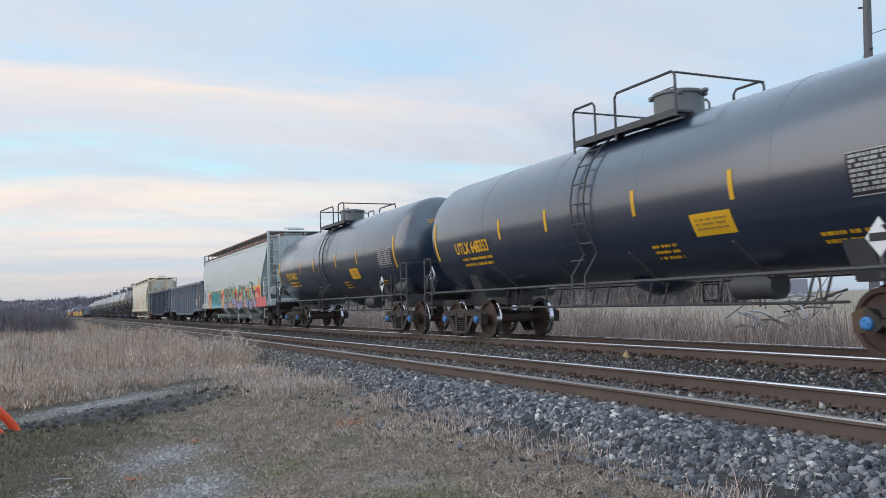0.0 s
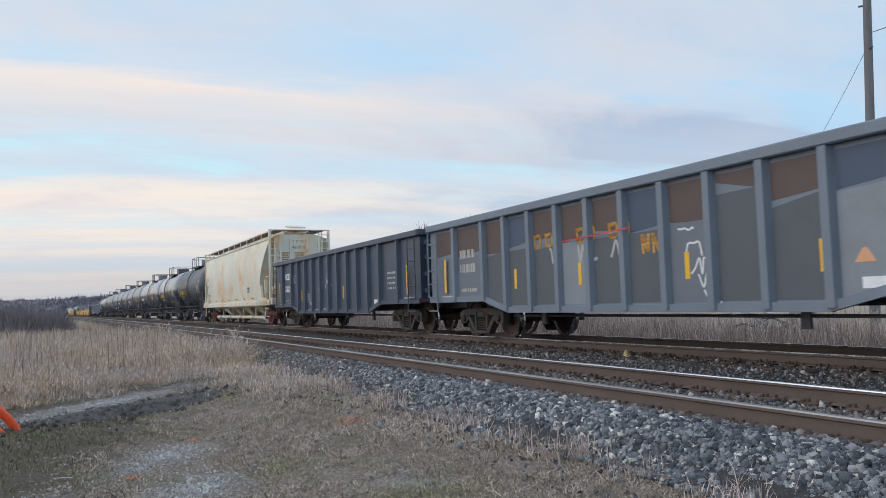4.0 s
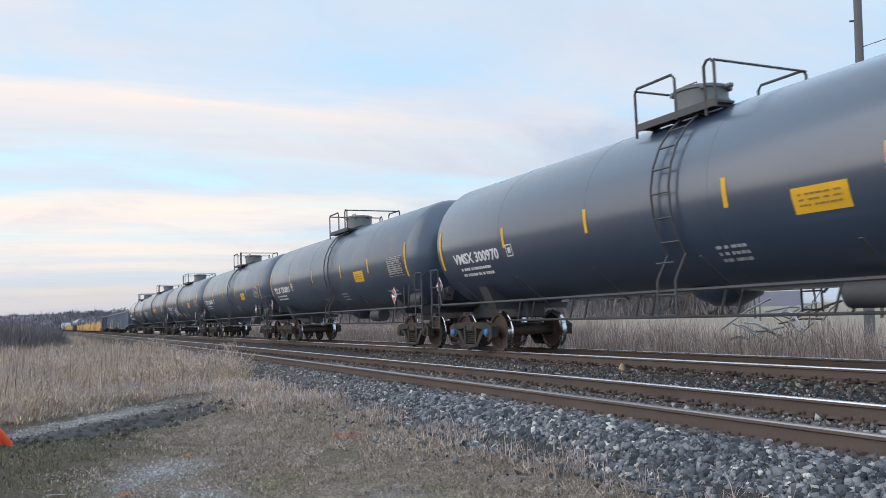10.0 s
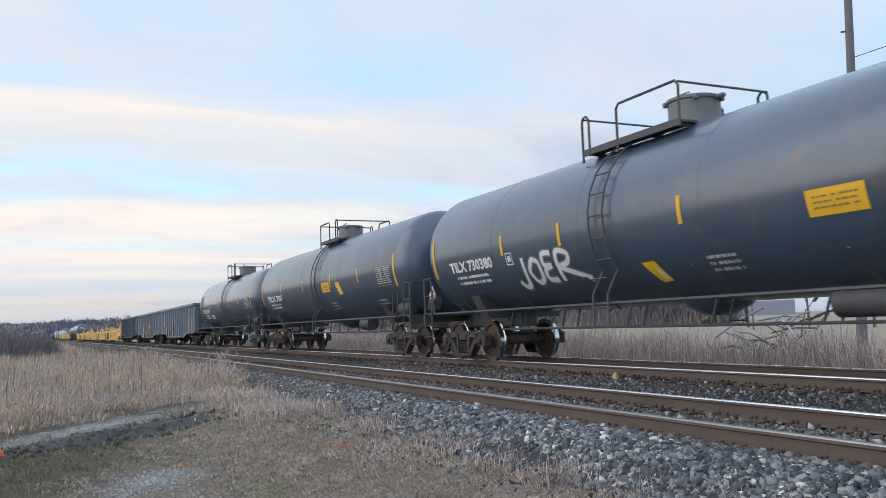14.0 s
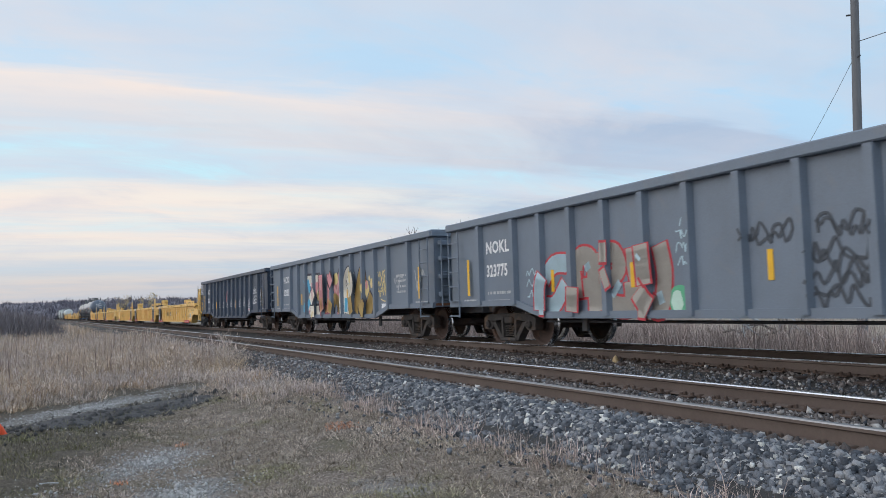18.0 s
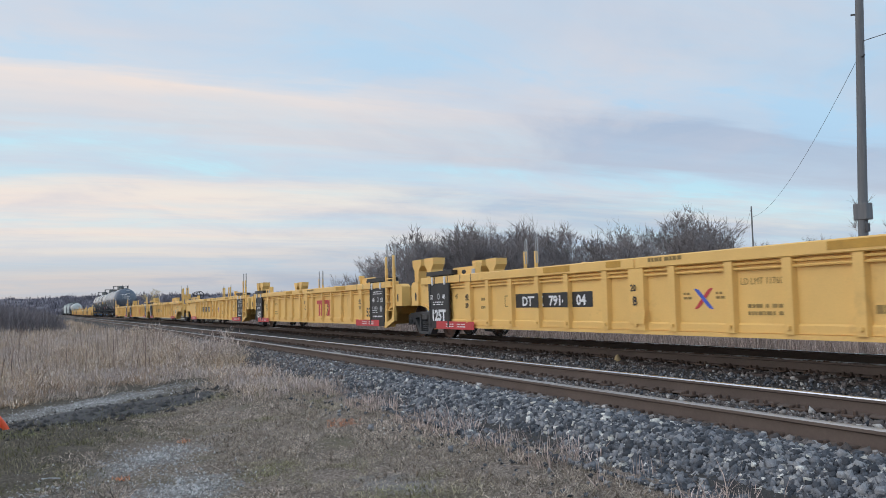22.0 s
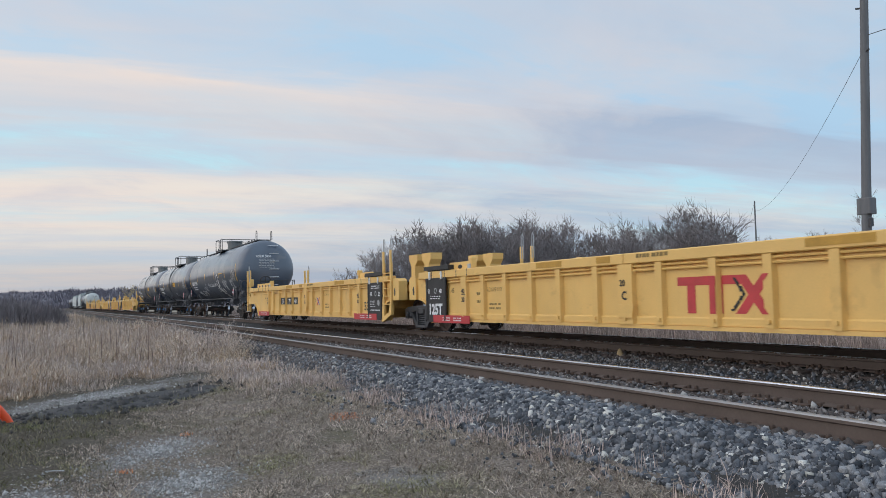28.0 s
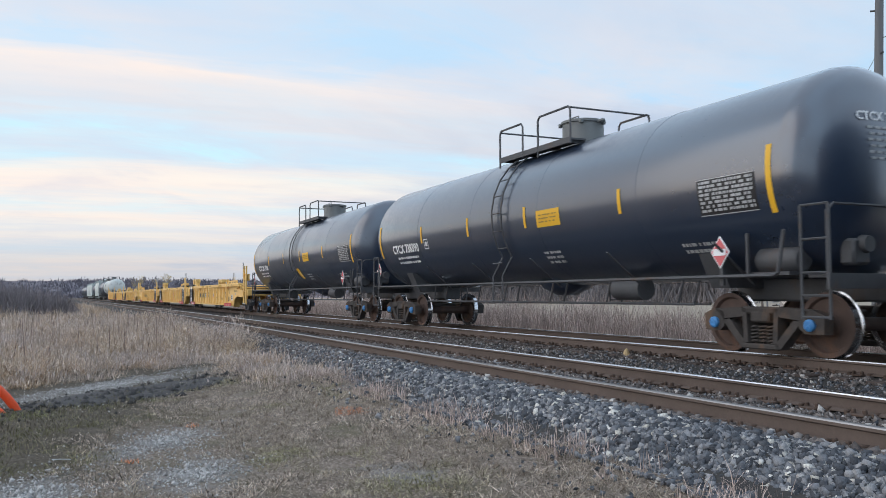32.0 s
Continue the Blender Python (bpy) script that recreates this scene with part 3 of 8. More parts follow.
def add_truck(car, x, kind="steel"):
    """A truck under a car, the first of its kind built and the rest copied with shared meshes."""
    cap, steel = {"steel": (M["truck"], M["truck"]), "blue": (M["blue"], M["truck"]), "black": (M["steel_dark"], M["steel_dark"]), "maroon": (M["maroon"], M["maroon"])}[kind]
    if kind not in TRUCKS:
        t = truck_template(cap, steel)
        TRUCKS[kind] = t
    else:
        t = copy_thing(TRUCKS[kind], Matrix.Identity(4))
        for o in t.children:
            if o.name.startswith("wheelset"):
                WHEELSETS.append((o, 1 if o.matrix_basis.translation.x > 0 else -1))
    t.parent = car
    t.matrix_basis = Matrix.Translation((x, 0, 0))
    return t


def coupler_geo(x, s):
    g = Geo()
    g.box((x - s * 0.35, 0, 0.86), (0.7, 0.16, 0.18), bevel=0.02)
    g.prism([(x, -0.14), (x + s * 0.16, -0.16), (x + s * 0.22, -0.02), (x + s * 0.1, 0.02), (x + s * 0.16, 0.15), (x, 0.13)], "z", 0.72, 1.0)
    return g


CARS = []


def car_root(name, s0, label, category, group):
    root = tagged(new(name), label, category, group)
    root.empty_display_size = 0.5
    CARS.append((root, s0))
    return root


def railing(pts, r=0.02):
    return Geo().tube(pts, r, 6)


def tank_car(s0, marks, half=7.75, radius=1.53, zc=2.62, paint="tank", text="white", stripes=(-4.45, -1.6, 1.2, 4.6), lx=-0.3, dome="round", cap="steel",
             warn=None, panel=True, label="", name_rows=2, diamond="", box=None, catwalk=False, end_marks="", tags=(), loops=None, dome_at=0.0, ends=None, mark_at=0.95, mark_wide=2.25, ladder=True):
    """A tank car: half is the distance from its middle to the reflective strips at its shell's ends; lx is where its side ladder stands."""
    car = car_root("tank_car", s0, label, "tank car", "tank cars of the train")
    shell, wrap = M[paint], (radius, zc)
    end = half + 0.12
    prof = [(-end - 0.62 * math.sin(a), radius * math.cos(a) ** 0.8) for a in [radians(90 - 11.25 * k) for k in range(8)]]
    prof = [(-end - 0.62, 0.0)] + prof[1:] + [(-end, radius)]
    seams = [(-half * 0.5, radius), (0.0, radius), (half * 0.5, radius)]
    prof += seams + [(-a, r) for a, r in reversed(prof)]
    part("tank_shell", Geo().lathe(prof, "x", 48, c=(0, 0, zc)), shell, car)
    # weld seams round the shell
    for k, x in enumerate((-half * 0.62, -half * 0.2, half * 0.2, half * 0.62)):
        part("weld_seam", Geo().lathe([(x - 0.03, radius - 0.01), (x - 0.02, radius + 0.004), (x + 0.02, radius + 0.004), (x + 0.03, radius - 0.01)], "x", 48, c=(0, 0, zc)), shell, car)
    for s in (-1, 1):
        # stub sill, saddle, end platform and coupler
        g = Geo().box((s * (end - 0.35), 0, 0.95), (3.4, 0.5, 0.36), bevel=0.03)
        g.prism([(-0.95, 0.98), (0.95, 0.98), (1.2, zc - radius * 0.72), (-1.2, zc - radius * 0.72)], "x", s * (half - 1.55) - 0.2, s * (half - 1.55) + 0.2)
        part("stub_sill", g, M["steel_dark"], car)
        part("coupler", coupler_geo(s * (end + 1.0), s), M["truck"], car)
        g = Geo().box((s * (end + 0.55), 0, 1.12), (0.42, 2.7, 0.06), bevel=0.01)
        g.box((s * (end + 0.74), 0, 1.05), (0.05, 2.9, 0.2))
        part("end_platform", g, M["steel_dark"], car)
        for side in (-1, 1):
            y = side * 1.42
            g = Geo()
            for dx in (0.30, 0.74):
                g.tube([(s * (end + dx), y, 0.55), (s * (end + dx), y, 2.05)], 0.022)
            for z in (0.58, 0.86, 1.16, 1.6, 2.05):
                g.tube([(s * (end + 0.30), y, z), (s * (end + 0.74), y, z)], 0.018)
            part("end_ladder", g, M["steel_dark"], car)
        part("end_handrail", railing([(s * (end + 0.72), -1.42, 1.1), (s * (end + 0.72), -1.42, 1.95), (s * (end + 0.72), -1.3, 2.05), (s * (end + 0.72), 1.3, 2.05), (s * (end + 0.72), 1.42, 1.95), (s * (end + 0.72), 1.42, 1.1)], 0.022), M["steel_dark"], car)
        add_truck(car, s * (half - 0.62), cap)
    part("air_reservoir", Geo().lathe([(end - 0.75, 0.0), (end - 0.75, 0.15), (end - 0.70, 0.19), (end - 0.05, 0.19), (end, 0.15), (end, 0.0)], "x", 14, c=(0, -1.02, 1.36)), M["steel_dark"], car)
    part("reservoir_bracket", Geo().box((end - 0.4, -1.0, 1.17), (0.7, 0.5, 0.05)).box((end - 0.75, -1.3, 1.45), (0.05, 0.05, 0.62), bevel=0.01), M["steel_dark"], car)
    part("brake_valve", Geo().box((end + 0.42, -0.55, 1.45), (0.24, 0.34, 0.36), bevel=0.04).lathe([(end + 0.5, 0.0), (end + 0.5, 0.13), (end + 0.62, 0.11), (end + 0.62, 0.0)], "x", 12, c=(0, -0.5, 1.55)), M["steel_dark"], car)
    hoop = [(end + 0.66, 0.62 + 0.27 * math.cos(k * math.tau / 18), 1.75 + 0.27 * math.sin(k * math.tau / 18)) for k in range(19)]
    wheel = Geo().tube(hoop, 0.02, 6)
    for k in (0, 6, 12):
        wheel.tube([(end + 0.62, 0.62, 1.75), hoop[k]], 0.016, 5)
    part("brake_wheel", wheel, M["steel_dark"], car)
    part("air_hose", Geo().tube([(end + 1.0, -0.42, 0.88), (end + 1.16, -0.42, 0.74), (end + 1.22, -0.36, 0.52), (end + 1.34, -0.25, 0.42)], 0.028, 7), M["black"], car)
    # bracket, running rail and its posts along each side
    for side in (-1, 1):
        y = side * 1.50
        g = Geo().tube([(-end - 0.1, y, 1.75), (-end + 0.02, y, 1.17), (-end + 0.1, y, 1.14), (end - 0.1, y, 1.14), (end - 0.02, y, 1.17), (end + 0.1, y, 1.75)], 0.028)
        part("side_rail", g, M["steel_dark"], car)
        for k in range(6):
            x = -half * 0.86 + k * half * 1.72 / 5
            zz = zc - radius * 0.72
            yy = side * (radius * math.sqrt(1 - 0.72 ** 2) - 0.05)
            part("rail_bracket", Geo().box(((x + x + 0.25) / 2, (y + yy) / 2, (1.14 + zz) / 2), (0.05, 0.02, 0.95), turn=Matrix.Rotation(side * radians(-52), 3, "X")), M["steel_dark"], car)
    # drain, brake gear and rigging below the shell
    g = Geo().lathe([(zc - radius - 0.22, 0.0), (zc - radius - 0.22, 0.22), (zc - radius - 0.05, 0.55), (zc - radius + 0.1, 0.62)], "z", 16, c=(0.3, 0, 0))
    part("bottom_outlet", g, shell, car)
    g = Geo().lathe([(half * 0.42, 0.0), (half * 0.42, 0.2), (half * 0.42 + 0.8, 0.2), (half * 0.42 + 0.8, 0.0)], "x", 14, c=(0, -0.75, 0.98))
    part("air_tank", g, M["steel_dark"], car)
    g = Geo()
    for y in (-0.9, -0.55):
        g.tube([(-half + 2.2, y, 0.72), (half - 2.2, y, 0.72)], 0.022)
        for k in range(6):
            x = -half + 2.6 + k * (2 * half - 5.2) / 5
            g.tube([(x, y, 0.72), (x + 0.15, y, 1.12)], 0.02)
    part("brake_rigging", g, M["steel_dark"], car)
    # top platform with its railing and the manway
    zt = zc + radius
    loops = loops or ((dome_at - 0.55, dome_at + 0.52), (dome_at + 1.2, dome_at + 1.42))
    x0, x1, px = loops[0][0], loops[-1][1], dome_at
    mid, run = (x0 + x1) / 2, x1 - x0
    for dy in (-0.80, 0.80):
        part("platform_board", Geo().box((mid, dy, zt - 0.10), (run, 0.36, 0.04)), M["steel_dark"], car)
        part("board_edge", Geo().box((mid, dy * 1.24, zt - 0.12), (run, 0.04, 0.12)), M["steel_dark"], car)
    for k in range(4):
        part("platform_beam", Geo().box((x0 + 0.1 + (run - 0.2) * k / 3, 0, zt - 0.14), (0.06, 1.9, 0.06)), M["steel_dark"], car)
    if dome == "round":
        g = Geo().lathe([(zt - 0.12, 0.45), (zt + 0.44, 0.45), (zt + 0.45, 0.48), (zt + 0.50, 0.48), (zt + 0.52, 0.42), (zt + 0.545, 0.0)], "z", 24, c=(px, 0, 0))
        for a in (0.5, 2.2, 4.1, 5.6):
            g.box((px + 0.49 * math.cos(a), 0.49 * math.sin(a), zt + 0.44), (0.08, 0.08, 0.09), bevel=0.015)
        g.box((px + 0.52, 0.1, zt + 0.45), (0.22, 0.10, 0.07), bevel=0.02)
        g.tube([(px - 0.2, -0.2, zt + 0.54), (px - 0.2, -0.2, zt + 0.60), (px + 0.12, -0.2, zt + 0.60), (px + 0.12, -0.2, zt + 0.54)], 0.014, 5)
    else:
        g = Geo().prism([(px - 0.55, zt - 0.08), (px - 0.54, zt + 0.24), (px - 0.46, zt + 0.38), (px - 0.22, zt + 0.48), (px + 0.28, zt + 0.40), (px + 0.62, zt + 0.38), (px + 0.66, zt + 0.10), (px + 0.66, zt - 0.08)], "y", -0.45, 0.45)
        g.box((px - 1.15, -0.1, zt + 0.03), (0.75, 0.5, 0.16), bevel=0.03)
    part("manway", g, M["dome"] if dome == "round" else M["steel_dark"], car)
    top = zt + 0.57
    for side in (-1, 1):
        y = side * 1.0
        for a, b in loops if side < 0 else [(x0 + x1 - b, x0 + x1 - a) for a, b in loops]:
            part("platform_railing", railing([(a, y, zt - 0.3), (a, y, top - 0.08), (a + 0.07, y, top), (b - 0.07, y, top), (b, y, top - 0.08), (b, y, zt - 0.2)], 0.024), M["steel_dark"], car)
    for x in (x0, x1):
        part("platform_railing", railing([(x, -1.0, top - 0.03), (x, 1.0, top - 0.03)], 0.022), M["steel_dark"], car)
    # side ladder bent round the shell
    for side in (-1, 1) if ladder else ():
        rails = Geo()
        for dx in (-0.21, 0.21):
            pts = [(lx + dx, side * 1.58, 0.72), (lx + dx, side * 1.58, 1.3)]
            for k in range(10):
                a = radians(-34 + 13 * k)
                pts.append((lx + dx, side * (radius + 0.09) * math.cos(a), zc + (radius + 0.09) * math.sin(a)))
            if side < 0:
                part("ladder_rail", Geo().tube(pts, 0.02, 6), M["steel_dark"], car)
            else:
                rails.tube(pts, 0.02, 6)
        spots = [(side * 1.58, 0.76), (side * 1.58, 1.08)]
        for k in range(9):
            a = radians(-40 + 14 * k)
            spots.append((side * (radius + 0.09) * math.cos(a) if k else side * 1.58, zc + (radius + 0.09) * math.sin(a)))
        for yy, z in spots:
            if side < 0:
                part("ladder_rung", Geo().tube([(lx - 0.21, yy, z), (lx + 0.21, yy, z)], 0.015, 5), M["steel_dark"], car)
            else:
                rails.tube([(lx - 0.21, yy, z), (lx + 0.21, yy, z)], 0.015, 5)
        if side > 0:
            part("ladder", rails, M["steel_dark"], car)
    if catwalk:
        # a walkway along the top and hoops at both ends of it
        part("top_walkway", Geo().box((0, 0, zt + 0.04), (2 * half - 0.2, 0.7, 0.06)), M["steel_dark"], car)
        for x in (-half, half - 0.15):
            for dy in (-0.4, 0.4):
                part("hoop", railing([(x, dy, zt), (x, dy, zt + 0.42), (x + 0.06, dy, zt + 0.52), (x + 0.2, dy, zt + 0.52), (x + 0.26, dy, zt + 0.42), (x + 0.26, dy, zt)], 0.02), M["steel_dark"], car)
        for k in range(6):
            z = zc + 1.25 - 0.42 * k
            rr = min(0.99, math.hypot(0.35, z - zc) / radius)
            part("head_rung", Geo().tube([(end + 0.66 * math.sqrt(1 - rr ** 2.5) + 0.05, 0.35 + d, z) for d in (-0.25, 0.25)], 0.02, 5), M["white"], car)
    # paint: reflective strips, marks and panels on the camera's side
    for at in ends or (-half, half):
        part("reflective_strip", side_patch(at - 0.05, at + 0.05, zc - 0.62, zc + 0.32, *wrap, steps=8), M["yellow"], car)
    for x in stripes:
        part("reflective_strip", side_patch(x - 0.045, x + 0.045, zc - 0.34, zc + 0.10, *wrap), M["yellow"], car)
    tm = M[text]
    if marks:
        size = 0.37 if text == "yellow" else 0.32
        lettering(marks, size, -half + mark_at, zc - 0.53, car, tm, wrap, label="painted reporting mark and number", wide=mark_wide, bold=0.011)
        bars(-half + mark_at + 0.2, zc - 0.70, name_rows, 1.5, 0.06, 0.07, car, tm, wrap, seed=int(-s0))
    if panel:
        x0 = half - 1.4
        part("data_panel", side_patch(x0, x0 + 1.15, zc - 0.55, zc - 0.02, *wrap, lift=0.004), M["black"], car)
        bars(x0 + 0.04, zc - 0.085, 8, 1.07, 0.038, 0.022, car, M["white_worn"], wrap, seed=int(3 - s0))
        for za, zb in ((zc - 0.025, zc - 0.012), (zc - 0.56, zc - 0.547)):
            part("panel_border", side_patch(x0, x0 + 1.15, za, zb, *wrap), M["white_worn"], car)
        bars(half - 2.1, zc - 0.98, 2, 0.8, 0.05, 0.05, car, M["white_worn"] if text == "white" else tm, wrap, seed=int(5 - s0))
        bars(1.4, zc - 0.90, 3, 0.6, 0.045, 0.05, car, M["white_worn"] if text == "white" else tm, wrap, seed=int(7 - s0))
    if warn:
        x0, z0 = warn
        part("warning_panel", side_patch(x0, x0 + 0.86, z0 - 0.17, z0 + 0.17, *wrap), M["yellow"], car)
        bars(x0 + 0.10, z0 + 0.06, 3, 0.66, 0.025, 0.045, car, M["black_worn"], (radius + 0.004, zc), seed=int(9 - s0))
    if diamond:
        red = diamond == "red"
        for x0, z0, yy in ((half - 1.0, 1.50, -1.46), (-half - 0.39, 1.62, -1.40)):
            part("placard_holder", Geo().box((x0, yy + 0.03, z0 - 0.18), (0.06, 0.05, 0.62)), M["steel_dark"], car)
            part("placard", Geo().prism([(x0, z0 - 0.24), (x0 + 0.19, z0), (x0, z0 + 0.24), (x0 - 0.19, z0)], "y", yy - 0.012, yy), M["white"], car)
            k = 0.88
            part("placard_face", Geo().prism([(x0, z0 - 0.24 * k), (x0 + 0.19 * k, z0), (x0, z0 + 0.24 * k), (x0 - 0.19 * k, z0)], "y", yy - 0.018, yy - 0.013), M["s_pinkred"] if red else M["white"], car)
            part("placard_band", Geo().box((x0, yy - 0.022, z0), (0.26, 0.004, 0.10)), M["white"] if red else M["black"], car)
    if box:
        x0, z0 = box
        for a, b, c, d in ((-0.13, 0.13, -0.13, -0.105), (-0.13, 0.13, 0.105, 0.13), (-0.13, -0.105, -0.105, 0.105), (0.105, 0.13, -0.105, 0.105), (-0.06, 0.06, -0.06, 0.06)):
            part("box_outline", side_patch(x0 + a, x0 + b, z0 + c, z0 + d, *wrap, steps=2), tm, car)
    if end_marks:
        lettering(end_marks, 0.17, -0.6, zc + 0.62, car, tm, wrap, y=end, face="end", label="painted mark on the tank head", bold=0.005)
        for k in range(6):
            z = zc + 0.50 - 0.085 * k
            g = Geo()
            for j in range(6):
                y0 = -0.45 + 0.14 * j + 0.03 * (k % 2)
                rr = min(0.99, math.hypot(y0, z - zc) / radius)
                x = end + 0.62 * math.sqrt(1 - rr ** 2.5) + 0.012
                g.add([(x, y0, z), (x, y0 + 0.11, z), (x, y0 + 0.11, z + 0.035), (x, y0, z + 0.035)], [(0, 1, 2, 3)])
            tagged(part("stencil", g, M["white_worn"] if text == "white" else tm, car), kind="stuff")
    for kind, args in tags:
        kind(car, *args, wrap=wrap)
    return car


# ---- sprayed paint ----
def round_off(pts, times=2):
    """Cuts the corners of a closed outline."""
    for _ in range(times):
        out = []
        for (ax, az), (bx, bz) in zip(pts, pts[1:] + pts[:1]):
            out += [(ax * 0.78 + bx * 0.22, az * 0.78 + bz * 0.22), (ax * 0.22 + bx * 0.78, az * 0.22 + bz * 0.78)]
        pts = out
    return pts


def paint(car, outlines, mat, depth, lift=0.006, step=0.05, wrap=None, label=""):
    """Fills closed outlines of (x, z) with a film of paint that follows the side: depth(x) says how far out the side stands at x."""
    g = Geo()

    def spans(poly, x):
        zs = []
        for (ax, az), (bx, bz) in zip(poly, poly[1:] + poly[:1]):
            if (ax <= x) != (bx <= x):
                zs.append(az + (bz - az) * (x - ax) / (bx - ax))
        zs.sort()
        return list(zip(zs[::2], zs[1::2]))

    def at(x, z, y):
        if wrap:
            y = -math.sqrt(max(0.04, (wrap[0] + lift) ** 2 - (z - wrap[1]) ** 2))
        return (x, y, z)

    for poly in outlines:
        g = Geo()
        lo, hi = min(p[0] for p in poly), max(p[0] for p in poly)
        n = max(2, int((hi - lo) / step))
        for k in range(n):
            xa, xb = lo + (hi - lo) * (k + 0.001) / n, lo + (hi - lo) * (k + 0.999) / n
            sa, sb = spans(poly, xa), spans(poly, xb)
            if len(sa) != len(sb):
                sa = sb = spans(poly, (xa + xb) / 2)
            y = None if wrap else depth((xa + xb) / 2) - lift
            for (a0, a1), (b0, b1) in zip(sa, sb):
                m = 3 if wrap else 1
                for i in range(m):
                    u, w = i / m, (i + 1) / m
                    g.add([at(xa, a0 + (a1 - a0) * u, y), at(xb, b0 + (b1 - b0) * u, y), at(xb, b0 + (b1 - b0) * w, y), at(xa, a0 + (a1 - a0) * w, y)], [(0, 1, 2, 3)])
        if g.v:
            tagged(part("sprayed_paint", g, mat, car, label), kind="stuff")


GLYPHS = [
    [(0, .1), (.45, 0), (1, .15), (.8, .45), (1, .7), (.7, 1), (.35, .85), (.05, 1), (.2, .6), (0, .4)],
    [(.1, 0), (.5, .1), (.9, 0), (1, .5), (.85, 1), (.55, .8), (.2, 1), (0, .55)],
    [(0, .2), (.3, 0), (.9, .05), (.7, .35), (1, .6), (.85, .95), (.4, 1), (.1, .8), (.25, .5)],
    [(0, 0), (.6, .12), (1, 0), (.82, .5), (1, 1), (.4, .88), (0, 1), (.2, .5)],
    [(0, 1), (.15, .45), (0, .1), (.4, 0), (.75, .15), (1, .05), (.9, .55), (1, .95), (.6, .75), (.3, .95)],
    [(.3, 0), (.75, .02), (1, .3), (.9, .55), (1, .7), (.7, 1), (.25, .95), (0, .6), (.05, .2)]]


def glyph(k, x, z, w, h, grow=0.0, lean=0.0):
    """A fat letter-like shape in a box."""
    pts = []
    for u, v in GLYPHS[k]:
        uu, vv = 0.5 + (u - 0.5) * (1 + grow / w), 0.5 + (v - 0.5) * (1 + grow / h)
        pts.append((x + uu * w + lean * vv * h, z + vv * h))
    return round_off(pts)


def scribble(car, x, z, w, h, seed, mat, depth, width=0.035, loops=6, wrap=None, label=""):
    """A sprayed tag: one wandering line."""
    rnd = random.Random(seed)
    knots = [(x + w * (k + rnd.uniform(-0.5, 0.5)) / loops, z + h * (rnd.random() if k % 2 else rnd.choice((0.05, 0.95)))) for k in range(loops + 1)]
    pts = []
    for k in range(len(knots) - 1):
        p0, p1, p2, p3 = (knots[max(0, min(len(knots) - 1, k + d))] for d in (-1, 0, 1, 2))
        for i in range(6):
            t = i / 6
            pts.append(tuple(0.5 * (2 * b + (c - a) * t + (2 * a - 5 * b + 4 * c - d) * t * t + (-a + 3 * b - 3 * c + d) * t ** 3) for a, b, c, d in zip(p0, p1, p2, p3)))
    g = Geo()
    for (ax, az), (bx, bz) in zip(pts, pts[1:]):
        l = math.hypot(bx - ax, bz - az)
        if l < 1e-4:
            continue
        nx, nz = -(bz - az) / l * width / 2, (bx - ax) / l * width / 2
        quad = [(ax + nx, az + nz), (ax - nx, az - nz), (bx - nx, bz - nz), (bx + nx, bz + nz)]
        v = []
        for qx, qz in quad:
            y = -math.sqrt(max(0.04, (wrap[0] + 0.012) ** 2 - (qz - wrap[1]) ** 2)) if wrap else depth((ax + bx) / 2) - 0.010
            v.append((qx, y, qz))
        g.add(v, [(0, 1, 2, 3)])
    return tagged(part("sprayed_tag", g, mat, car, label), kind="stuff")


def smooth_line(knots, n=5):
    """A rounded line through its knots."""
    pts = []
    for k in range(len(knots) - 1):
        p0, p1, p2, p3 = (knots[max(0, min(len(knots) - 1, k + d))] for d in (-1, 0, 1, 2))
        for i in range(n):
            t = i / n
            pts.append(tuple(0.5 * (2 * b + (c - a) * t + (2 * a - 5 * b + 4 * c - d) * t * t + (-a + 3 * b - 3 * c + d) * t ** 3) for a, b, c, d in zip(p0, p1, p2, p3)))
    return pts + [knots[-1]]


def brush_strokes(car, paths, width, mat, depth, lift, label=""):
    """Broad sprayed strokes along rounded lines, each one a film of paint that follows the side."""
    for path in paths:
        pts, g = smooth_line(path), Geo()
        for (ax, az), (bx, bz) in zip(pts, pts[1:]):
            l = max(1e-4, math.hypot(bx - ax, bz - az))
            ux, uz = (bx - ax) / l, (bz - az) / l
            nx, nz, e = -uz * width / 2, ux * width / 2, width * 0.16
            y = depth((ax + bx) / 2) - lift
            quad = [(ax - ux * e + nx, az - uz * e + nz), (ax - ux * e - nx, az - uz * e - nz), (bx + ux * e - nx, bz + uz * e - nz), (bx + ux * e + nx, bz + uz * e + nz)]
            g.add([(qx, y, qz) for qx, qz in quad], [(0, 1, 2, 3)])
        tagged(part("sprayed_paint", g, mat, car, label), kind="stuff")


def form(k, x, z, w, h, lean=0.0):
    """Two or three bent strokes of an abstract sprayed shape."""
    rnd = random.Random(31 * k + 7)
    paths = []
    for j in range(3):
        u0 = 0.1 + 0.3 * j
        knots = [(u0 + rnd.uniform(-0.15, 0.15), 0.0 if j % 2 else 0.95), (u0 + rnd.uniform(-0.1, 0.35), 0.35 + rnd.uniform(-0.1, 0.1)), (u0 + rnd.uniform(-0.3, 0.2), 0.68 + rnd.uniform(-0.1, 0.1)), (u0 + rnd.uniform(0.0, 0.4), 1.0 if j % 2 else 0.05)]
        paths.append([(x + u * w + lean * v * h, z + v * h) for u, v in sorted(knots, key=lambda p: p[1])])
    return paths


def flat_side(y):
    return lambda x: y


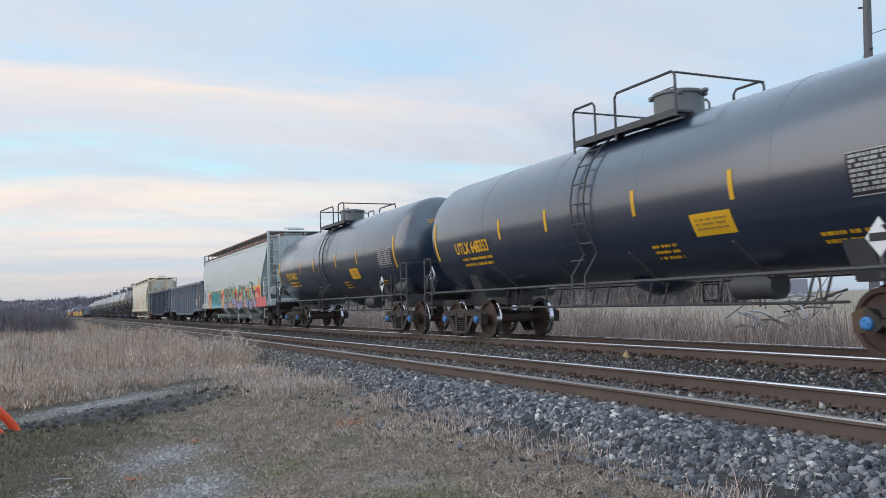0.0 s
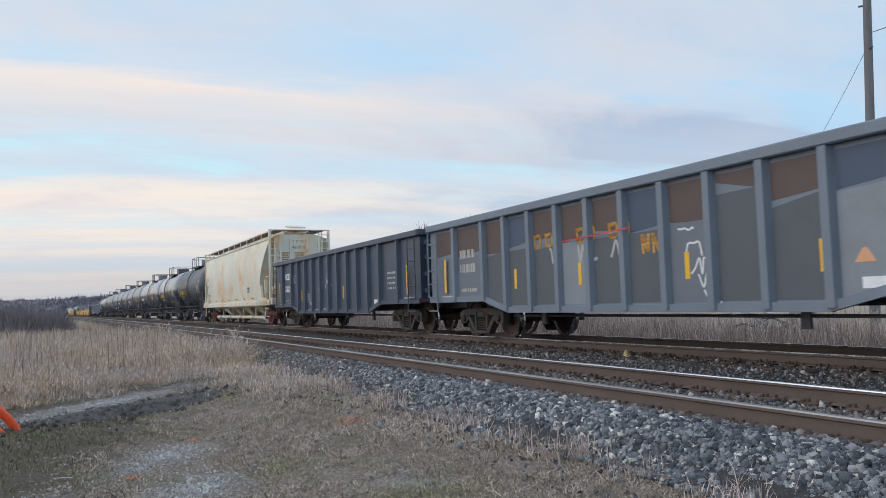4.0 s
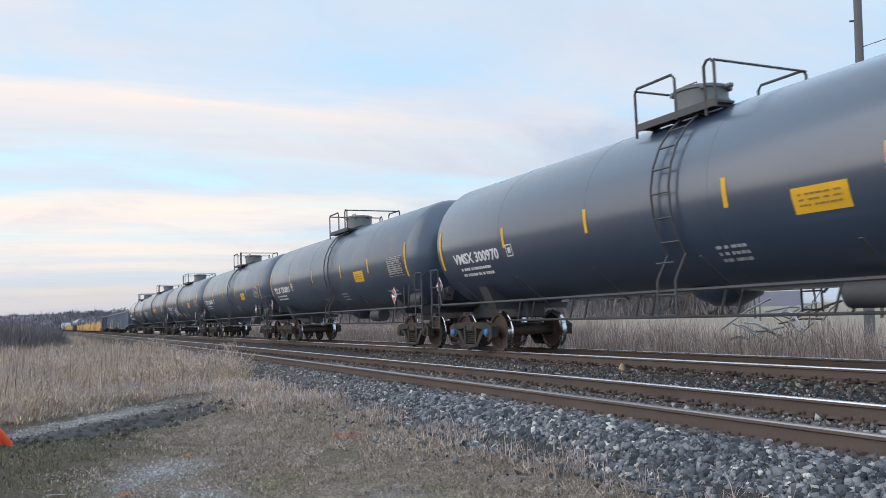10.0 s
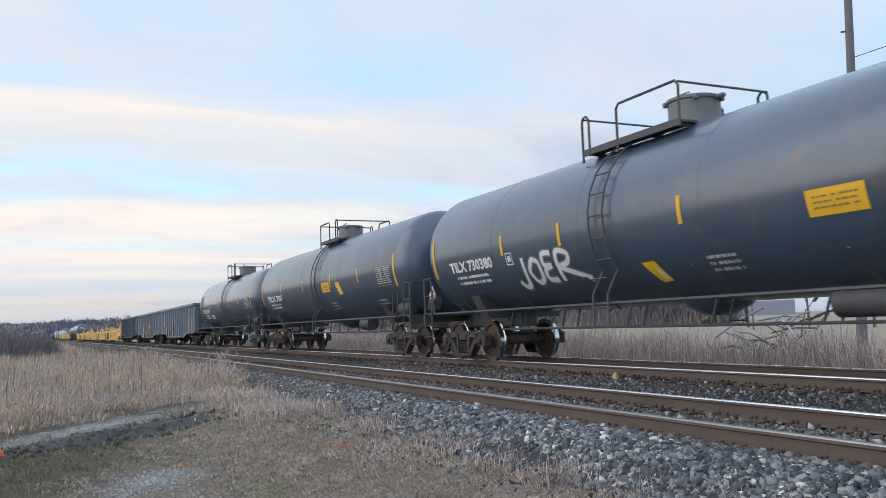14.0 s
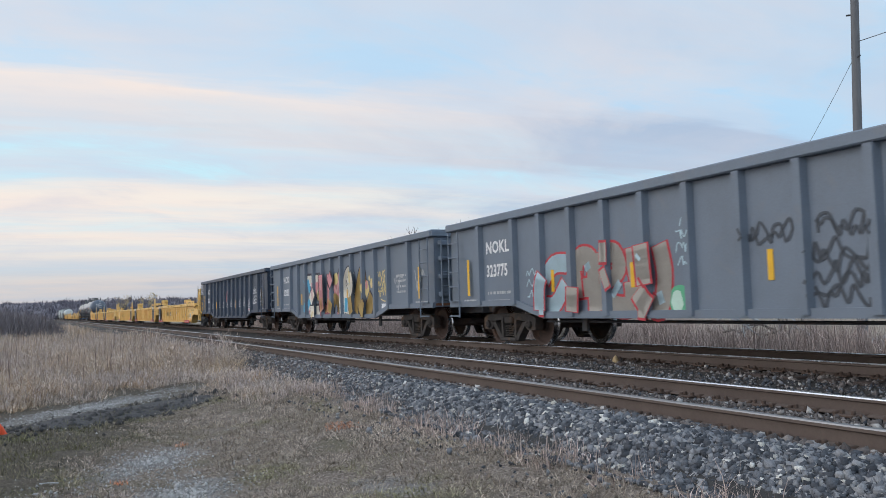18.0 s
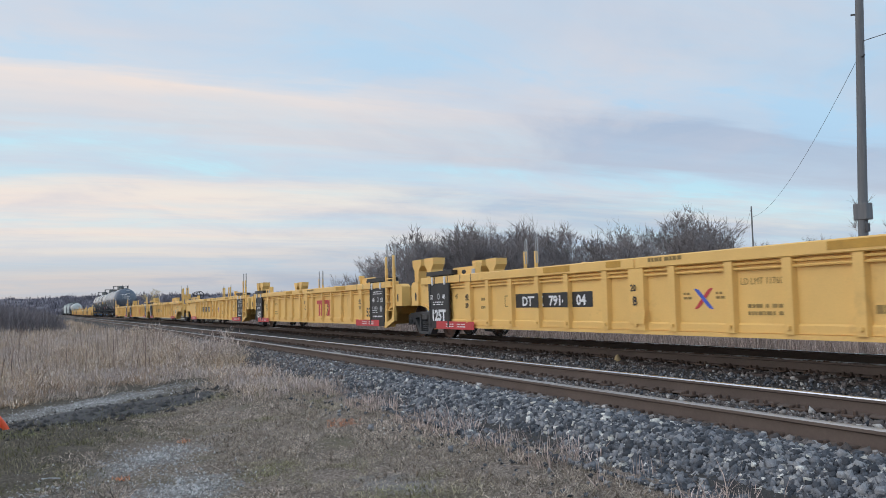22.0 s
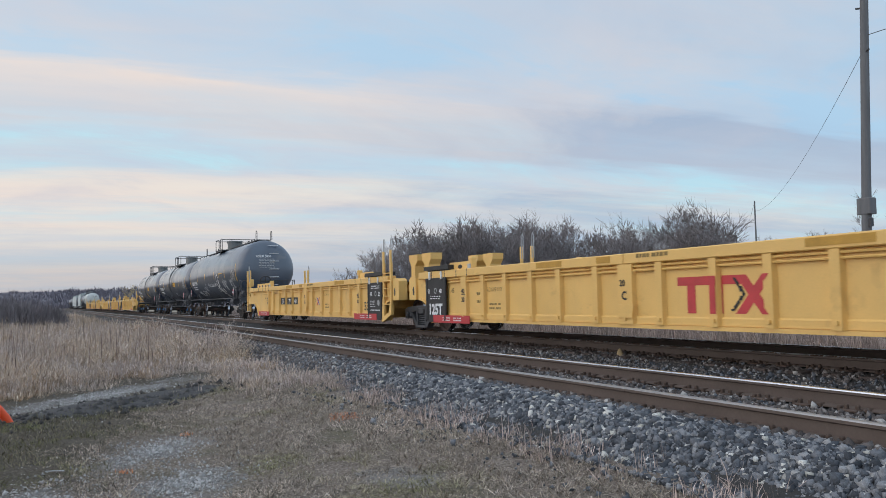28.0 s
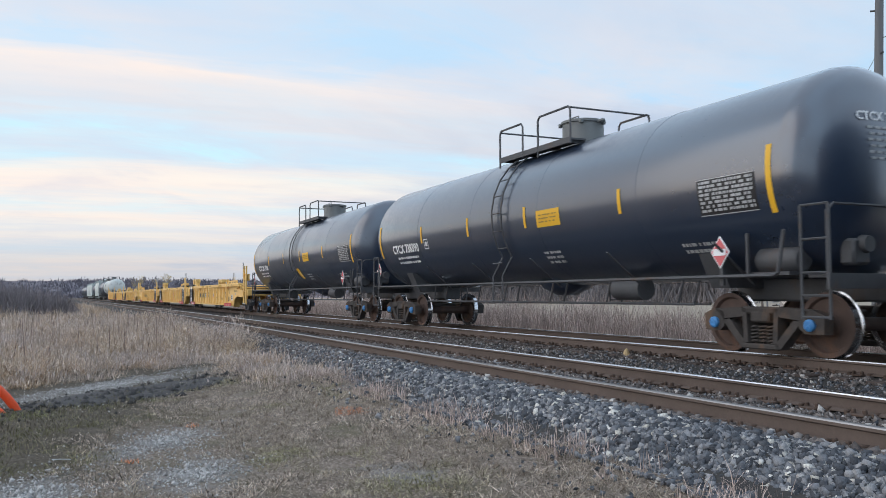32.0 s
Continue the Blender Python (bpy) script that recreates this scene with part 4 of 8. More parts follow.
RIBS = [-6.67] + [1.035 * k for k in range(-5, 6)] + [6.67]


def gondola_side(x):
    """How far out a gondola's side stands at x: its stakes are proud of the sheet."""
    return -1.59 if any(abs(x - r) < 0.075 for r in RIBS) else -1.48


def gondola(s0, paint, mark, number, label, seed=1, half=8.2, top=2.78, rods=True, tags=()):
    """A drop-end gondola with outside stakes: half is the distance from its middle to its body's end."""
    car = car_root("gondola_car", s0, label, "gondola car", "gondola cars of the train")
    p = M[paint]
    w, drop = 1.48, 0.52
    low, rise = 0.62, 0.88
    outline = [(-half, rise), (-half + 3.0, rise), (-half + 4.1, low), (half - 4.1, low), (half - 3.0, rise), (half, rise), (half, top), (-half, top)]
    for side in (-1, 1):
        part("side_sheet", Geo().prism(outline, "y", side * (w - 0.012), side * w), p, car)
        part("top_chord", Geo().box((0, side * (w + 0.05), top - 0.01), (2 * half + 0.06, 0.16, 0.17), bevel=0.02), p, car)
        sill = [(x, z - 0.02) for x, z in outline[:6]] + [(x, z + 0.11) for x, z in reversed(outline[:6])]
        part("side_sill", Geo().prism(sill, "y", side * w, side * (w + 0.07)), p, car)
        for x in RIBS:
            lo = rise if abs(x) > half - 3.0 else low if abs(x) < half - 4.1 else rise + (low - rise) * (half - 3.0 - abs(x)) / 1.1
            h = top - 0.09 - lo
            g = Geo().prism([(x - 0.10, side * w), (x - 0.065, side * (w + 0.11)), (x + 0.065, side * (w + 0.11)), (x + 0.10, side * w)], "z", lo + 0.02, lo + h)
            part("side_stake", g, p, car)
        for s in (-1, 1):
            y = side * (w + 0.13)
            lad = part("corner_ladder", Geo().tube([(s * (half - 0.62), y, 0.62), (s * (half - 0.62), y, top - 0.12)], 0.02), p, car)
            part("ladder_rail", Geo().tube([(s * (half - 0.12), y, 1.0), (s * (half - 0.12), y, top - 0.12)], 0.02), p, lad)
            for z in (0.65, 1.0, 1.34, 1.68, 2.02, 2.36):
                part("rung", Geo().tube([(s * (half - 0.12), y, z), (s * (half - 0.62), y, z)], 0.018), p, lad)
    part("floor_sheet", Geo().box((0, 0, low + 0.25), (2 * half - 8.2, 2 * w - 0.04, 0.06)), M["rust"], car)
    part("centre_sill", Geo().box((0, 0, 0.84), (2 * half + 0.5, 0.55, 0.3), bevel=0.02), M["steel_dark"], car)
    for s in (-1, 1):
        part("floor_sheet", Geo().box((s * (half - 2.05), 0, rise + 0.06), (4.1, 2 * w - 0.04, 0.06)), M["rust"], car)
        wall = part("end_wall", Geo().box((s * (half - 0.03), 0, (top + rise) / 2), (0.05, 2 * w, top - rise)), p, car)
        for z in (1.2, 1.65, 2.1, 2.5):
            part("end_rib", Geo().box((s * (half + 0.05), 0, z), (0.12, 2 * w - 0.2, 0.12), bevel=0.02), p, wall)
        part("end_chord", Geo().box((s * half, 0, top + 0.0), (0.16, 2 * w + 0.2, 0.18), bevel=0.02), p, car)
        lad = part("end_ladder", Geo().tube([(s * (half + 0.16), -1.35, 0.9), (s * (half + 0.16), -1.35, 2.6)], 0.02), p, car)
        part("ladder_rail", Geo().tube([(s * (half + 0.16), -0.85, 0.9), (s * (half + 0.16), -0.85, 2.6)], 0.02), p, lad)
        for z in (1.05, 1.4, 1.75, 2.1, 2.45):
            part("rung", Geo().tube([(s * (half + 0.16), -1.35, z), (s * (half + 0.16), -0.85, z)], 0.018), p, lad)
        part("coupler", coupler_geo(s * (half + 0.42), s), M["truck"], car)
        add_truck(car, s * (half - 2.0))
    if rods:
        g = Geo()
        for y in (-1.0, -0.6):
            g.tube([(-half + 3.4, y, 0.52), (half - 3.4, y, 0.52)], 0.02)
        for x in (-3.4, 3.3):
            g.box((x, -1.05, 0.5), (0.16, 0.05, 0.3))
        part("brake_rigging", g, M["steel_dark"], car)
    y = -w - 0.008
    ys = -w - 0.12
    for x in (-7.2, 7.38, -3.8, -1.4, 1.5, 4.0):
        tall = abs(x) > 7
        part("reflective_strip", Geo().box((x, y - (0.06 if tall else 0.0), 1.52 if tall else 1.32), (0.10, 0.006, 0.82 if tall else 0.42)), M["yellow"], car)
    if mark:
        lettering(mark, 0.36, -6.44, 2.02, car, M["white"], y=y, label="painted reporting mark", bold=0.011, stretch=0.98, spacing=1.06)
        lettering(number, 0.36, -6.44, 1.51, car, M["white"], y=y, label="painted car number", bold=0.011, stretch=0.82, spacing=1.06)
        if number == "526211":
            lettering("LD LMT  218000", 0.12, -6.4, 1.10, car, M["white_worn"], y=y, wide=1.15)
            lettering("LT WT   68000", 0.12, -6.4, 0.94, car, M["white_worn"], y=y, wide=1.15)
        else:
            bars(-6.4, 1.12, 2, 1.05, 0.06, 0.12, car, M["white_worn"], y=y, seed=seed)
    bars(5.7, 1.75, 4, 0.75, 0.06, 0.09, car, M["white_worn"], y=y, seed=seed + 1)
    bars(-7.55, 0.98, 1, 0.8, 0.045, 0.09, car, M["white_worn"], y=y, seed=seed + 2)
    bars(7.0, 1.0, 2, 0.8, 0.045, 0.06, car, M["white_worn"], y=y, seed=seed + 3)
    part("label_plate", Geo().box((4.7, y, 0.95), (0.32, 0.006, 0.14)), M["white"], car)
    for kind, args in tags:
        kind(car, *args)
    return car


def hopper(s0, paint, mark, number, label, half=9.2, top=4.35, seed=1, bays=4, roof_rust=False, pipes=False, truck_at=6.75, tags=()):
    """A covered hopper with bowed sides, sloped end sheets, a roof walkway and discharge bays below."""
    car = car_root("covered_hopper_car", s0, label, "hopper car", "covered hopper cars of the train")
    p = M[paint]
    # bowed cross-section (y, z)
    sec = [(1.44, 1.18), (1.54, 1.70), (1.58, 2.3), (1.58, 2.9), (1.55, 3.2), (1.51, 3.5), (1.45, 3.85), (1.37, 4.08), (1.15, 4.2), (0.6, 4.33), (0.0, 4.36)]
    ring = [(-y, z) for y, z in sec] + [(y, z) for y, z in reversed(sec[:-1])]
    body = half - 1.5
    g = Geo()
    n = len(ring)
    # end sheets lean inwards below, so the side's end runs along a slanted line
    for x in (-1, 1):
        for y, z in ring:
            lean = min(1.56, max(0.0, 4.0 - z) * 0.78) if pipes else min(1.3, max(0.0, 3.3 - z) * 0.78)
            g.v.append((x * (body - lean + 1.0), y, z))
    g.f = [(k, (k + 1) % n, (k + 1) % n + n, k + n) for k in range(n)] + [tuple(range(n)), tuple(reversed(range(n, 2 * n)))]
    g.mi, g.smooth = [0] * len(g.f), [True] * n + [False, False]
    part("hopper_body", g, p, car)
    for side in (-1, 1):
        part("side_sill", Geo().box((0, side * 1.51, 1.10), (2 * half - 0.4, 0.12, 0.24), bevel=0.02), p, car)
        part("roof_flange", Geo().box((0, side * 1.38, 4.10), (2 * body + 2.0, 0.09, 0.07), bevel=0.02), M["rust_worn"] if roof_rust else p, car)
        if not pipes:
            part("eave_seam", Geo().box((0, side * 1.437, 3.92), (2 * body + 1.9, 0.02, 0.03)), p, car)
        part("hatch_coaming", Geo().box((0, side * 0.52, 4.42), (2 * body + 0.6, 0.08, 0.22)), M["rust_worn"] if roof_rust else p, car)
    # roof walkway on posts, with cross walks at both ends
    for side in (-1, 1):
        part("running_board", Geo().box((0, side * 0.98, top + 0.14), (2 * half - 0.9, 0.55, 0.04)), M["grating"], car)
        part("board_edge", Geo().box((0, side * 1.26, top + 0.15), (2 * half - 0.9, 0.03, 0.06)), M["rust_worn"] if roof_rust else p, car)
        for k in range(11):
            x = -half + 1.0 + k * (2 * half - 2.0) / 10
            part("board_post", Geo().box((x, side * 1.28, top - 0.05), (0.05, 0.04, 0.42)), M["rust"] if roof_rust else p, car)
    part("hatch_cover", Geo().box((0, 0, top + 0.12), (2 * half - 2.4, 0.92, 0.14), bevel=0.04), p, car)
    for s in (-1, 1):
        part("cross_walk", Geo().box((s * (half - 0.65), 0, top + 0.15), (0.45, 2.5, 0.05)), M["grating"], car)
        part("hatch_lid", Geo().box((0, 0, 0), (0.85, 0.8, 0.07), bevel=0.02, turn=Matrix.Rotation(radians(s * 10), 3, "Y")), p, car, at=Matrix.Translation((s * (half - 1.05), 0, top + 0.36)))
        # the upright end sheet with its ribs, over the slope
        sheet = part("end_sheet", Geo().prism([(-1.18, 2.95), (1.18, 2.95), (1.18, 4.12), (0.6, 4.28), (-0.6, 4.28), (-1.18, 4.12)], "x", s * (half - 0.52), s * (half - 0.49)), p, car)
        for y in (-1.12, -0.4, 0.4, 1.12):
            part("end_rib", Geo().box((s * (half - 0.46), y, 3.55), (0.07, 0.12, 1.15), bevel=0.015), p, sheet)
        part("sheet_foot", Geo().prism([(s * (half - 0.5), 2.98), (s * (half - 0.5), 2.92), (s * (half - 1.7), 1.75), (s * (half - 1.75), 1.80)], "y", -1.12, 1.12), p, sheet)
        part("air_reservoir", Geo().lathe([(-0.5, 0.0), (-0.5, 0.17), (-0.44, 0.21), (0.44, 0.21), (0.5, 0.17), (0.5, 0.0)], "x", 16, c=(s * (half - 1.55), -0.95, 1.72)), p, car)
        part("brake_valve", Geo().box((s * (half - 0.85), -0.35, 1.72), (0.3, 0.4, 0.5), bevel=0.05).lathe([(-0.1, 0.0), (-0.1, 0.14), (0.1, 0.14), (0.1, 0.0)], "y", 12, c=(s * (half - 0.7), -0.6, 1.95)), M["truck"], car)
        part("air_pipe", Geo().tube([(s * (half - 1.6), -0.6, 1.5), (s * (half - 1.0), -0.7, 1.55), (s * (half - 0.9), -0.6, 2.2), (s * (half - 0.6), -0.2, 2.4)], 0.03, 6), M["truck"], car)
        # end frame: posts, ladder, slope-sheet braces, brake platform
        for side in (-1, 1):
            x = s * (half - 0.35)
            part("corner_post", Geo().box((x, side * 1.42, (1.05 + top) / 2 + 0.06), (0.12, 0.10, top - 1.05 + 0.22)), p, car)
            g = Geo()
            g.tube([(x - s * 0.62, side * 1.52, 0.45), (x - s * 0.62, side * 1.52, 2.25), (x - s * 0.5, side * 1.52, 2.32), (x, side * 1.50, 2.32)], 0.024)
            for z in (0.47, 0.85, 1.22, 1.6, 1.97):
                g.tube([(x - s * 0.62, side * 1.52, z), (x, side * 1.50, z)], 0.018)
            part("side_ladder", g, p, car)
            g = Geo().box((x + s * 0.06, side * 0.92, 2.75), (0.06, 0.07, 3.2))
            for k in range(10):
                z = 1.3 + 0.33 * k
                g.tube([(x + s * 0.08, side * 1.42, z), (x + s * 0.08, side * 0.92, z)], 0.018)
            part("end_ladder", g, p, car)
            part("corner_bracket", Geo().prism([(s * (half - 2.2), 1.0), (s * (half - 0.5), 1.0), (s * (half - 0.5), 1.32), (s * (half - 1.55), 1.34), (s * (half - 1.85), 1.95), (s * (half - 2.2), 1.95)], "y", side * 1.46, side * 1.57), p, car)
            part("end_brace", Geo().tube([(s * (half - 0.6), side * 0.95, 3.0), (s * (half - 0.4), side * 0.95, 1.35)], 0.05, 6), p, car)
            part("end_brace", Geo().box((s * (half - 1.3), side * 1.40, 1.75), (0.10, 0.16, 0.9), bevel=0.02), p, car)
        g = Geo()
        g.tube([(s * (half - 0.35), -1.42, top + 0.15), (s * (half - 0.35), 1.42, top + 0.15)], 0.03)
        for z in (2.4,):
            g.tube([(s * (half - 0.35), -1.42, z), (s * (half - 0.35), 1.42, z)], 0.025)
        part("end_frame", g, p, car)
        part("end_sill", Geo().box((s * (half - 0.2), 0, 1.15), (0.35, 2.9, 0.3), bevel=0.02), p, car)
        part("shear_plate", Geo().box((s * (half - 1.3), 0, 1.30), (2.2, 2.6, 0.06)), p, car)
        part("coupler", coupler_geo(s * (half + 0.25), s), M["truck"], car)
        add_truck(car, s * truck_at, "maroon" if pipes else "steel")
    part("centre_sill", Geo().box((0, 0, 0.95), (2 * half, 0.5, 0.32), bevel=0.02), M["steel_dark"], car)
    span = 2 * (body - 1.9)
    for k in range(bays):
        x = -span / 2 + span * (k + 0.5) / bays
        hw = span / bays / 2 - 0.1
        g = Geo()
        g.v = [(x + dx * hw, dy * 1.35, 1.3) for dx in (-1, 1) for dy in (-1, 1)] + [(x + dx * 0.32, dy * 0.62, 0.5) for dx in (-1, 1) for dy in (-1, 1)]
        g.f = [(0, 1, 3, 2), (4, 6, 7, 5), (0, 4, 5, 1), (2, 3, 7, 6), (0, 2, 6, 4), (1, 5, 7, 3)]
        g.mi, g.smooth = [0] * 6, [False] * 6
        part("discharge_bay", g, p, car)
        part("outlet_gate", Geo().box((x, 0, 0.44), (0.7, 1.5, 0.13), bevel=0.02), M["galv"] if pipes else p, car)
        if not pipes:
            part("outlet_tube", Geo().lathe([(-1.35, 0.0), (-1.35, 0.14), (-0.4, 0.14), (0.4, 0.14), (1.35, 0.14), (1.35, 0.0)], "y", 12, c=(x, 0, 0.5)), p, car)
    if pipes:
        for z, y, r in ((0.98, -1.32, 0.07), (0.40, -1.15, 0.085)):
            part("discharge_pipe", Geo().tube([(-span / 2 - 0.35, y + 0.35, z - 0.25), (-span / 2 - 0.3, y + 0.05, z - 0.06), (-span / 2 - 0.1, y, z), (span / 2 + 0.1, y, z), (span / 2 + 0.35, y + 0.06, z - 0.05), (span / 2 + 0.5, y + 0.4, z - 0.2)], r, 10), p, car)
        for k in range(bays):
            x = -span / 2 + span * (k + 0.5) / bays
            part("pipe_hanger", Geo().box((x + 0.4, -1.2, 0.75), (0.07, 0.05, 0.7)), p, car)
            part("valve", Geo().lathe([(-0.12, 0.0), (-0.12, 0.11), (0.12, 0.11), (0.12, 0.0)], "x", 10, c=(x - 0.2, -1.15, 0.40)), M["galv"], car)
    ink = M["black_worn"] if pipes else M["black"]
    wrapy = hopper_side
    if pipes:
        lettering("T C M X", 0.25, -7.65, 2.68, car, M["black"], y=-1.60, label="painted reporting mark")
        lettering("460019", 0.25, -7.6, 2.24, car, M["black"], y=-1.60, label="painted car number")
        part("label_plate", Geo().box((4.85, -1.56, 1.80), (0.5, 0.006, 0.26)), M["black"], car)
        bars(4.65, 1.80, 2, 0.4, 0.05, 0.04, car, M["white"], y=-1.566, seed=2)
        part("label_plate", Geo().box((3.9, -1.575, 1.93), (0.35, 0.006, 0.10)), M["white"], car)
        bars(-7.4, 1.75, 2, 0.9, 0.05, 0.05, car, ink, y=-1.57, seed=5)
        lettering("T C M X", 0.22, -0.34, 3.88, car, M["black_worn"], y=half - 0.48, face="flat_end")
        lettering("460019", 0.22, -0.34, 3.62, car, M["black_worn"], y=half - 0.48, face="flat_end")
        for dy in (-0.95, -0.2):
            for k in range(4):
                part("stencil", Geo().box((half - 0.48, dy + 0.22, 3.42 - 0.1 * k), (0.004, 0.46 - 0.05 * (k % 2), 0.05)), M["black_worn"], car)
        for k in range(7):
            part("rust_plate", Geo().box((-6.5 + 2.05 * k, -1.56, 1.36), (0.24, 0.06, 0.05)), M["rust_orange"], car)
            part("sill_clip", Geo().box((-5.6 + 2.05 * k, -1.575, 1.12), (0.16, 0.03, 0.06), bevel=0.01), M["galv"], car)
    elif mark:
        lettering("A C F X", 0.25, -7.3, 2.38, car, M["black"], y=-1.60, label="painted reporting mark")
        lettering("98161", 0.25, -7.25, 2.02, car, M["black"], y=-1.59, label="painted car number")
    for kind, args in tags:
        kind(car, *args)
    return car


def hopper_side(x):
    return -1.60


WELL_RIBS = [(s * x, 0.075) for x in (0.85, 2.03, 3.05, 4.1, 5.1) for s in (-1, 1)] + [(-6.02, 0.13), (6.02, 0.13), (0.0, 0.19)]


def well_side(x):
    """How far out a well's side stands at x: the ribs are proud of the sheet."""
    return -1.64 if any(abs(x - r) < hw + 0.01 for r, hw in WELL_RIBS) else -1.55


def oval(x, z, w, h):
    return [(x + w / 2 * math.cos(k * math.tau / 10), z + h / 2 * math.sin(k * math.tau / 10)) for k in range(10)]


def well_unit(s0, kind, plate):
    """One well of an articulated container car. kind: 'B' leads its set, 'C' is the middle well, 'A' ends the set."""
    car = car_root("container_well_car", s0, "empty yellow steel container well car with ribbed sides", "well car", "well cars of the train")
    p = M["well"]
    half = 7.35
    w, top, low = 1.55, 1.55, 0.34
    end_x = {"B": (1,), "C": (), "A": (-1,)}[kind]
    for side in (-1, 1):
        part("side_sheet", Geo().prism([(-half, low), (half, low), (half, top - 0.06), (-half, top - 0.06)], "y", side * (w - 0.05), side * w), p, car)
        for a, b in ((-8.6, -0.01), (0.01, 8.6)):
            part("top_chord", Geo().box(((a + b) / 2, side * (w - 0.03), top - 0.07), (b - a, 0.26, 0.18), bevel=0.015), p, car)
        part("bottom_sill", Geo().box((0, side * (w - 0.05), low + 0.02), (2 * half, 0.2, 0.06)), p, car)
        for z in (0.205, 0.275):
            part("grab_pipe", Geo().tube([(-half + 0.2, side * (w + 0.045), top - z), (half - 0.2, side * (w + 0.045), top - z)], 0.019), p, car)
        part("side_fold", Geo().prism([(side * (w - 0.01), low + 0.20), (side * (w + 0.022), low + 0.165), (side * (w + 0.022), low + 0.06), (side * (w - 0.01), low + 0.06)], "x", -half + 0.02, half - 0.02), p, car)
        for x, hw in WELL_RIBS:
            g = Geo().prism([(x - hw - 0.02, side * w), (x - hw, side * (w + 0.085)), (x + hw, side * (w + 0.085)), (x + hw + 0.02, side * w)], "z", low + 0.05, top - 0.15)
            g.box((x, side * (w + 0.09), low + 0.14), (0.06, 0.05, 0.05))
            part("side_rib", g, p, car)
    part("gusset", Geo().prism([(-0.17, 0.50), (0.2, 0.50), (0.24, 0.72), (-0.17, 0.72)], "y", -w - 0.11, -w - 0.086), p, car)
    part("well_floor", Geo().box((0, 0, low + 0.03), (2 * half, 2 * w - 0.2, 0.05)), M["rust"], car)
    for s in (-1, 1):
        is_end = s in end_x
        reach = 10.4 if is_end else 9.32
        part("end_bulkhead", Geo().prism([(s * half, low), (s * (half + 0.45), low + 0.3), (s * (half + 0.45), top - 0.15), (s * half, top - 0.15)], "y", -w + 0.05, w - 0.05), p, car)
        part("end_deck", Geo().box((s * (half + reach + 0.3) / 2, 0, 1.20), (reach - half - 0.3, 2.2, 0.22), bevel=0.02), p, car)
        for side in (-1, 1):
            # side wing that arches over the wheels
            if is_end:
                arch = [(7.36, low), (8.12, 0.27), (8.30, 0.52), (8.52, 0.70), (8.80, 0.80), (9.2, 0.83), (10.4, 0.81), (10.4, 1.12), (9.8, 1.2), (9.76, 1.45), (7.36, 1.47)]
                flange = [(8.06, 0.27), (8.12, 0.27), (8.30, 0.52), (8.52, 0.70), (8.80, 0.80), (9.2, 0.83), (9.2, 0.88), (8.78, 0.85), (8.48, 0.74), (8.25, 0.56)]
                part("top_chord", Geo().box((s * 9.2, side * (w - 0.03), top - 0.07), (1.18, 0.26, 0.18), bevel=0.02), p, car)
            else:
                arch = [(7.36, low), (7.92, 0.27), (8.06, 0.52), (8.22, 0.70), (8.42, 0.81), (8.7, 0.86), (9.3, 0.87), (9.3, 1.36), (8.85, 1.44), (7.36, 1.46)]
                flange = [(7.86, 0.27), (7.92, 0.27), (8.06, 0.52), (8.22, 0.70), (8.42, 0.81), (8.7, 0.86), (8.7, 0.91), (8.40, 0.86), (8.18, 0.74), (8.0, 0.55)]
                cap = Geo().prism([(s * 8.88, 0.87), (s * 9.32, 0.87), (s * 9.32, 1.40), (s * 9.2, 1.48), (s * 8.88, 1.48)], "y", side * (w - 0.2), side * (w + 0.06))
                cap_ob = part("wing_cap", cap, p, car)
                # flat black oval laid on the cap stands for the dark inside a hole
                part("slot", Geo().prism([(s * x, z) for x, z in oval(9.03, 1.10, 0.10, 0.24)], "y", side * (w + 0.058), side * (w + 0.064)), M["black"], cap_ob)
            part("end_wing", Geo().prism([(s * x, z) for x, z in arch], "y", side * (w - 0.08), side * (w - 0.005)), p, car)
            part("arch_flange", Geo().prism([(s * x, z) for x, z in flange], "y", side * (w - 0.3), side * (w + 0.05)), p, car)
            # raised guide rail over the chord, its oval holes uncut: black ovals as shade
            a, b = (5.86, 8.6) if is_end else (5.82, 7.0)
            rail_ob = part("guide_rail", Geo().prism([(s * a, top + 0.02), (s * b, top + 0.02), (s * b, top + 0.16), (s * (b - 0.06), top + 0.20), (s * a, top + 0.20)], "y", side * (w - 0.09), side * (w - 0.04)), p, car)
            part("rail_stop", Geo().box((s * (a - 0.02), side * (w - 0.06), top + 0.15), (0.14, 0.16, 0.27), bevel=0.02), p, rail_ob)
            part("stop_pad", Geo().box((s * (a - 0.02), side * (w + 0.03), top + 0.07), (0.12, 0.04, 0.12), bevel=0.01), M["white_worn"], rail_ob)
            for x in ((6.4, 6.87, 7.5, 8.1) if is_end else (6.4,)):
                part("slot", Geo().prism([(s * q, z) for q, z in oval(x, top + 0.085, 0.22, 0.10)], "y", side * (w - 0.036), side * (w - 0.03)), M["black"], rail_ob)
            for x in (5.8, 6.35, 7.0, 7.75):
                part("chord_joint", Geo().box((s * x, side * (w + 0.102), top - 0.07), (0.025, 0.006, 0.17)), M["wire"], car)
